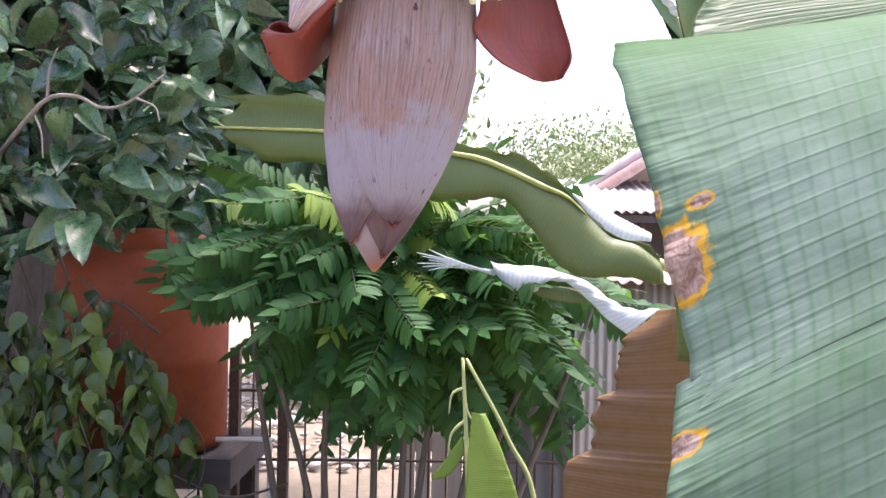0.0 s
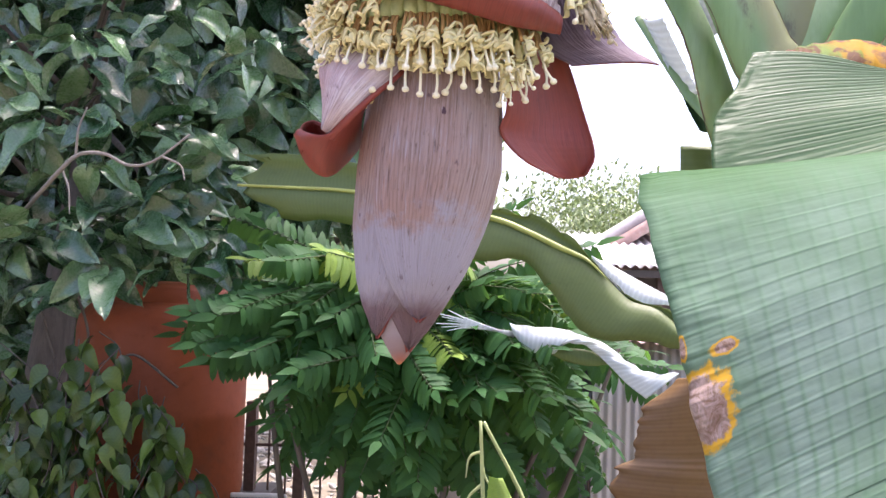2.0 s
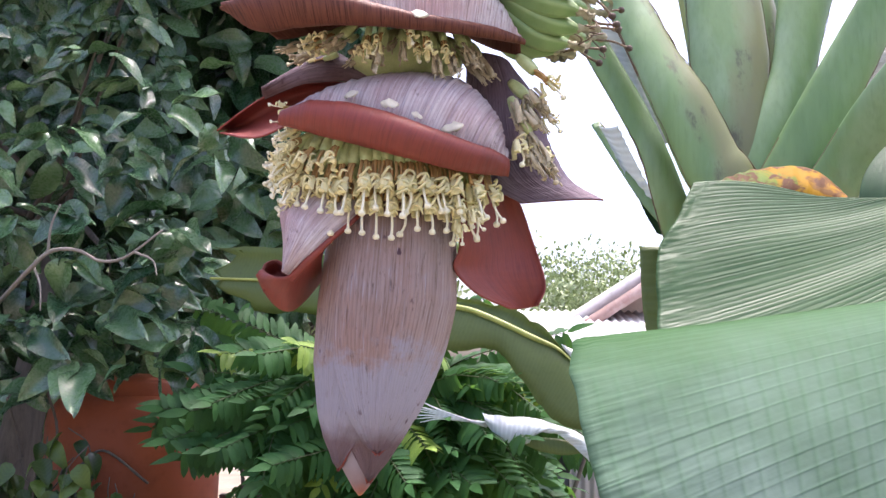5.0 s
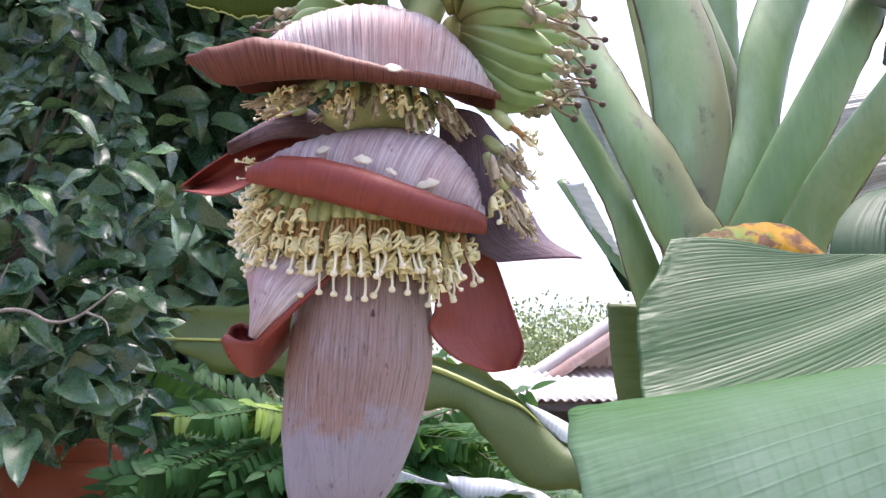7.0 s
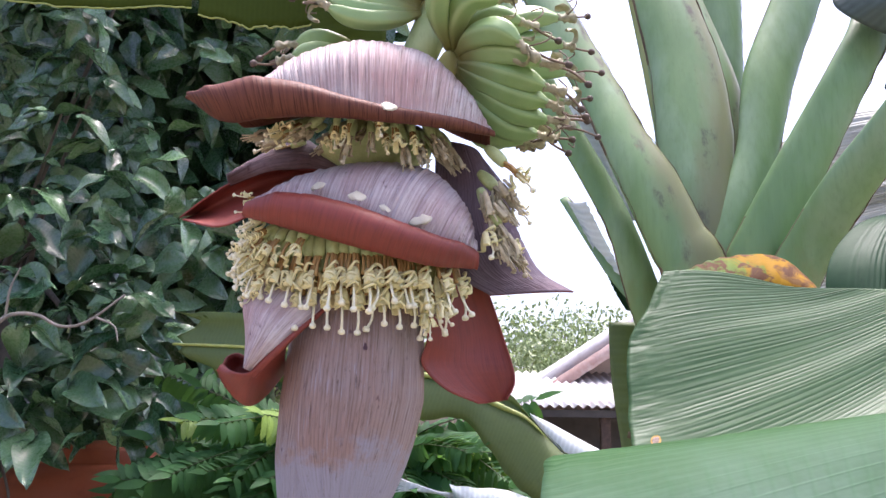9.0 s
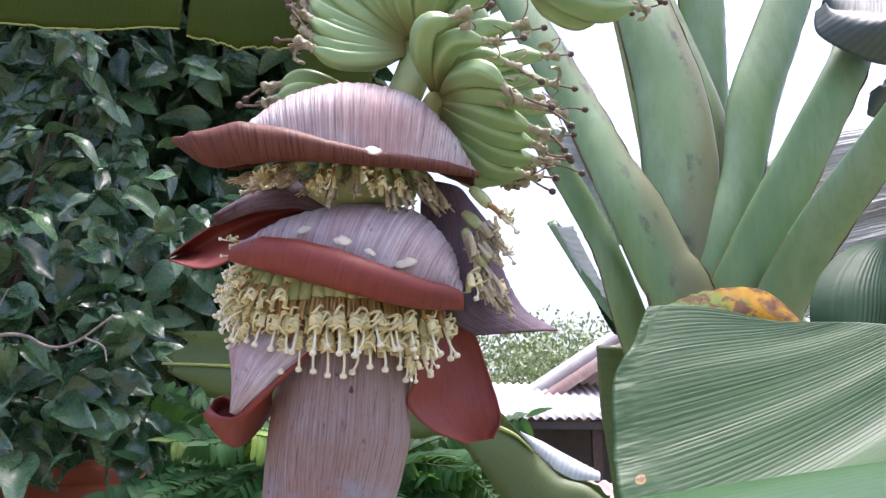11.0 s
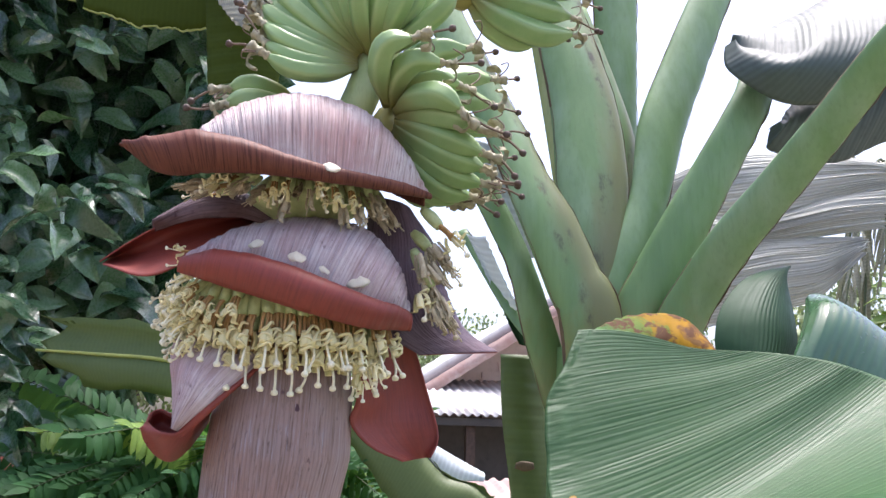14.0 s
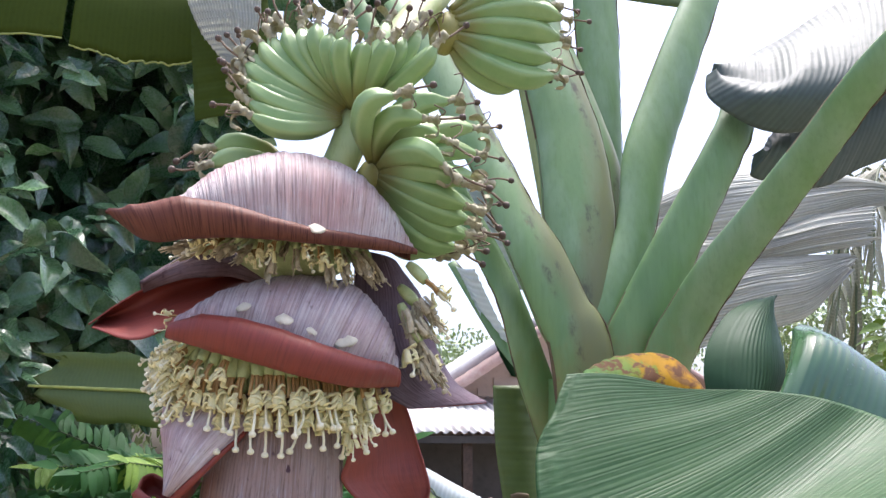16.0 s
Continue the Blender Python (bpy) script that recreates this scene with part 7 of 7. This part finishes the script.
def shed():
    t = thing("shed", "small shed of weathered corrugated sheets under a red tin roof", "shed", at=(0.22, 4.5, 0))
    part("dark_panel", corrugated(0.40, 1.14, 0.11, 0.008, M_DARKTIN), t, "dark grey sheet metal panel", Matrix.Translation((0, 0, -0.02)))
    part("wall_sheet", corrugated(1.6, 1.42, 0.045, 0.007, M_TIN), t, "grey corrugated sheet wall", Matrix.Translation((0.40, -0.05, -0.02)))
    m = Matrix.Translation((0.30, -0.18, 1.39)) @ Matrix.Rotation(radians(-80), 4, "X")
    part("roof", corrugated(2.0, 0.60, 0.075, 0.010, M_REDROOF), t, "faded red corrugated roof", m)
    # back wall coloured near-black for the shade inside the shed
    part("dark_wall", box("dark_wall", -0.02, 1.95, 0.25, 0.30, -0.02, 1.30, M_SHADEWALL), t)


shed()


def house():
    t = thing("house", "low house with a faded red and white gable roof", "house", at=(3.2, 10.5, 0))
    back = Matrix.Translation((-3.2, -10.5, 0))
    # gable end wall with coursed blocks
    v = np.array([(1.35, 10.2, -0.05), (5.5, 10.2, -0.05), (5.5, 10.2, 2.2), (3.4, 10.2, 3.62), (1.35, 10.2, 2.25), (1.35, 15, -0.05), (5.5, 15, -0.05), (5.5, 15, 2.2), (3.4, 15, 3.62), (1.35, 15, 2.25)])
    f = [(0, 1, 2, 3, 4), (5, 9, 8, 7, 6), (0, 4, 9, 5), (1, 6, 7, 2)]
    part("wall", make_mesh("wall", v, f, M_WALL, v[:, [0, 2]], smooth=False), t, m=back)
    for row in range(14):
        for k in range(8):
            x = 1.5 + 0.4 * k + 0.2 * (row % 2)
            z = 1.95 + 0.12 * row
            if z + 0.11 < 2.20 + 0.64 * (x - 1.35) - 0.1 and x < 3.3:
                part("block", box("block", x, x + 0.38, 10.17, 10.21, z, z + 0.10, M_WALL), t, m=back)
    # two layers of roof verge
    for off, dz, mat, w in ((0.0, 0.0, M_WHITEROOF, 0.10), (-0.22, -0.12, M_REDROOF, 0.12)):
        P = np.array([[(0.90 + 2.5 * s, 9.75 + off + 5.6 * q, 2.03 + dz + 1.62 * s) for q in np.linspace(0, 1, 12)] for s in np.linspace(0, 1, 30)])
        P[:, :, 2] += 0.004 * np.sin(np.linspace(0, 30 * np.pi, 30))[:, None]
        part("roof", sheet("roof", P, (mat, mat), w, flip=False), t, "faded red roof edge" if dz else "sun-bleached roof sheet", back)
    P = np.array([[(3.4 + 2.8 * s, 9.75 + 5.6 * q, 3.65 - 1.75 * s) for q in np.linspace(0, 1, 6)] for s in np.linspace(0, 1, 10)])
    part("roof", sheet("roof", P, (M_REDROOF, M_REDROOF), 0.05), t, m=back)
    # lean-to in front
    m = back @ Matrix.Translation((0.55, 8.3, 1.96)) @ Matrix.Rotation(radians(-76), 4, "X")
    part("lean_to_roof", corrugated(3.6, 1.9, 0.09, 0.014, M_WHITEROOF), t, "pale corrugated lean-to roof", m)
    # dark strip and dark wall: the lean-to's shade, put into their colour
    part("shaded_fascia", box("shaded_fascia", 0.55, 4.1, 8.34, 8.38, 1.86, 1.93, M_SHADEWALL), t, m=back)
    part("shaded_wall", box("shaded_wall", 0.6, 4.1, 8.9, 9.0, -0.05, 1.95, M_SHADEWALL), t, m=back)
    for x in (0.7, 1.75, 2.8, 3.9):
        part("post", box("post", x, x + 0.09, 8.4, 8.49, -0.05, 1.95, M_BAR), t, m=back)


house()


# ---- distance ----
def far_tree(at, height, width, seed, n, label, size=0.16, mat=None):
    t = thing("tree", label, "tree", "far trees", at=at)
    rng = np.random.RandomState(seed)
    part("trunk", tube("trunk", spline([(0, 0, -0.1), (0.1, 0, height * 0.3), (0.0, 0.1, height * 0.75)], 16), np.linspace(0.16, 0.05, 16), M_BARK, 10), t)
    clumps = []
    for k in range(34):
        d = rng.randn(3)
        d /= np.linalg.norm(d)
        clumps.append(V(0, 0, height * 0.66) + d * V(width * 0.42, width * 0.42, height * 0.30) * rng.uniform(0.4, 1.0))
    for c in clumps[:10]:
        part("limb", tube("limb", spline([(0.0, 0.05, height * 0.45), (c + V(0, 0, height * 0.45)) * 0.5, c], 10), np.linspace(0.06, 0.015, 10), M_BARK, 6), t)
    shapes = [two_sided(ovate(size * (0.8 + 0.2 * k), size * 0.5, 0.3, 0.2, 4, 3)) for k in range(3)]
    pl = []
    for k in range(n):
        c = clumps[rng.randint(len(clumps))]
        q = rng.randn(3)
        p = c + q / np.linalg.norm(q) * width * 0.15 * rng.rand() ** 0.45 * V(1.2, 1.2, 0.8)
        pl.append((rng.randint(3), Matrix.Translation(p) @ Euler(rng.uniform(0, 6.28, 3)).to_matrix().to_4x4()))
    crown = part("crown", scatter_mesh("crown", shapes, mat or M_FARHAZE, pl), t)
    crown["kind"] = "stuff"


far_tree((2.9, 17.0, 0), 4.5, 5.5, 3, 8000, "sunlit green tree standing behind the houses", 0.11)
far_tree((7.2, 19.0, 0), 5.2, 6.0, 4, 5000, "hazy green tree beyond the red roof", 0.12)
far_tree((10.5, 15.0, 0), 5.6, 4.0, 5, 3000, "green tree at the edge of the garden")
far_tree((-4.6, 8.5, 0), 6.4, 5.5, 6, 5200, "dense green tree behind the glossy-leaved tree", 0.24, M_DARKLEAF)
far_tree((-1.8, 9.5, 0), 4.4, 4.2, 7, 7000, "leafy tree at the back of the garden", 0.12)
far_tree((-7.5, 6.5, 0), 6.4, 5.5, 9, 3600, "dense green tree beside the garden", 0.24, M_DARKLEAF)


def palm():
    """A palm whose grey-green fronds droop into view from its crown."""
    t = thing("palm", "grey-green palm with long drooping feathered fronds", "palm", at=(4.6, 5.6, 0))
    rng = np.random.RandomState(91)
    part("trunk", tube("trunk", spline([(0, 0, -0.05), (0.05, 0, 1.6), (0, 0.05, 3.3)], 20), np.linspace(0.16, 0.11, 20), M_BARK, 14), t)
    for k, end in enumerate(((-1.15, -0.65, 2.45), (-1.20, -0.45, 2.10), (-0.95, -0.85, 2.85), (-0.9, -0.3, 1.85), (-0.6, -0.8, 2.2), (0.9, -0.6, 2.5), (0.6, 0.9, 2.7), (-0.7, 0.9, 2.6))):
        c = spline([(0, 0, 3.3), (end[0] * 0.45, end[1] * 0.45, 3.62 + 0.06 * k), (end[0] * 0.8, end[1] * 0.8, end[2] + 0.55), end], 46)
        f = part("frond", tube("frond", c, np.linspace(0.016, 0.004, 46), M_FERNSTALK, 6), t)
        pl = []
        for i in range(5, 46):
            tan = c[min(i + 1, 45)] - c[i - 1]
            tan /= np.linalg.norm(tan)
            for side in (-1, 1):
                across = np.cross(tan, V(0, 0, 1)) * side
                d = across * 0.75 + tan * 0.55 + V(0, 0, -0.35 + rng.uniform(-0.2, 0.2))
                pl.append((0, Matrix.Translation(c[i]) @ frame_from(d, (0, -0.3, 1), rng.uniform(-0.5, 0.5)) @ Matrix.Scale(rng.uniform(0.8, 1.15) * (0.55 + 0.45 * math.sin(math.pi * i / 46)), 4)))
        part("frond_blade", scatter_mesh("frond_blade", [two_sided(ovate(0.36, 0.026, 0.35, 0.1, 7, 3))], M_PALM, pl), f)


palm()


def sapling():
    t = thing("sapling", "slender sapling with bright yellow-green leaves", "sapling", at=(3.85, 4.9, 0))
    rng = np.random.RandomState(17)
    part("stem", tube("stem", spline([(0.05, 0, -0.03), (0.0, 0, 1.2), (-0.04, 0, 2.1), (-0.02, 0, 2.75)], 24), np.linspace(0.014, 0.004, 24), M_BARK, 8), t)
    me = [make_mesh("leaf", *[q for q in two_sided(ovate(0.15 + 0.02 * k, 0.075, 0.3, 0.25, 9, 5))[:2]], M_FERNPALE, two_sided(ovate(0.15 + 0.02 * k, 0.075, 0.3, 0.25, 9, 5))[2]) for k in range(3)]
    for k in range(26):
        z = 2.12 + 0.62 * k / 25
        a = 2.4 * k
        d = V(math.cos(a), math.sin(a) * 0.8 - 0.2, rng.uniform(-0.5, 0.25))
        part("leaf", me[k % 3], t, m=Matrix.Translation((-0.03 + 0.05 * d[0], 0.05 * d[1], z)) @ frame_from(d, (0, -0.4, 1), rng.uniform(-0.5, 0.5)))


sapling()


def rubble():
    rng = np.random.RandomState(77)
    shapes = []
    for k in range(4):
        v, f, u = spin([(0.001, -0.6), (0.7, -0.5), (1.0, 0.0), (0.75, 0.5), (0.001, 0.65)], 8)
        shapes.append((v * (1 + 0.9 * rng.rand(len(v), 1)) * V(0.09, 0.07, 0.05), f, u))
    pl = [(rng.randint(4), Matrix.Translation((rng.uniform(-3.5, 2.2), rng.uniform(6.0, 11.0), 0.04)) @ Euler(rng.uniform(-0.5, 0.5, 3)).to_matrix().to_4x4() @ Matrix.Scale(rng.uniform(0.12, 0.5), 4)) for k in range(1500)]
    tagged(new("rubble", scatter_mesh("rubble", shapes, M_STONE, pl)), "pale broken stones scattered on the ground", "stones", kind="stuff")


rubble()


def young_plant():
    t = thing("young_banana_plant", "young banana plant with a torn light green leaf", "banana plant", at=(0.1, 2.65, 0))
    part("stem", tube("stem", spline([(0.0, 0, -0.02), (-0.02, 0, 0.45), (-0.04, 0, 0.85), (-0.06, 0, 1.19)], 24), np.linspace(0.014, 0.005, 24), M_RACHIS, 10), t)
    part("stem", tube("stem", spline([(0.14, 0.02, -0.02), (0.17, 0, 0.7), (0.08, 0, 0.95), (-0.05, -0.02, 1.19)], 24), np.linspace(0.010, 0.005, 24), M_RACHIS, 8), t)
    P = loft([(-0.03, -0.02, 1.03), (-0.04, -0.03, 0.9), (-0.05, -0.04, 0.7), (-0.05, -0.04, 0.4)], [(0.01, -0.04, 1.03), (0.07, -0.06, 0.90), (0.12, -0.07, 0.72), (0.10, -0.06, 0.4)], 50, 16, (0, -0.02, 0), 0.002, 18, 5)
    part("leaf_blade", sheet("leaf_blade", P, (M_FERNPALE, M_FERNPALE), 0.001), t)
    P = loft([(-0.06, 0, 0.95), (-0.11, -0.01, 0.88), (-0.15, -0.02, 0.83)], [(-0.05, 0, 0.90), (-0.09, -0.01, 0.84), (-0.145, -0.02, 0.82)], 24, 8, (0, 0, 0.01))
    part("leaf_blade", sheet("leaf_blade", P, (M_FERNPALE, M_FERNPALE), 0.001), t)
    for k in range(4):
        part("side_shoot", tube("side_shoot", spline([(-0.05, 0, 1.10 - 0.05 * k), (-0.09 + 0.05 * (k % 2), 0, 1.08 - 0.06 * k), (-0.10 + 0.10 * (k % 2), -0.01, 1.02 - 0.06 * k)], 8), np.linspace(0.006, 0.002, 8), M_RACHIS, 5), t)


young_plant()
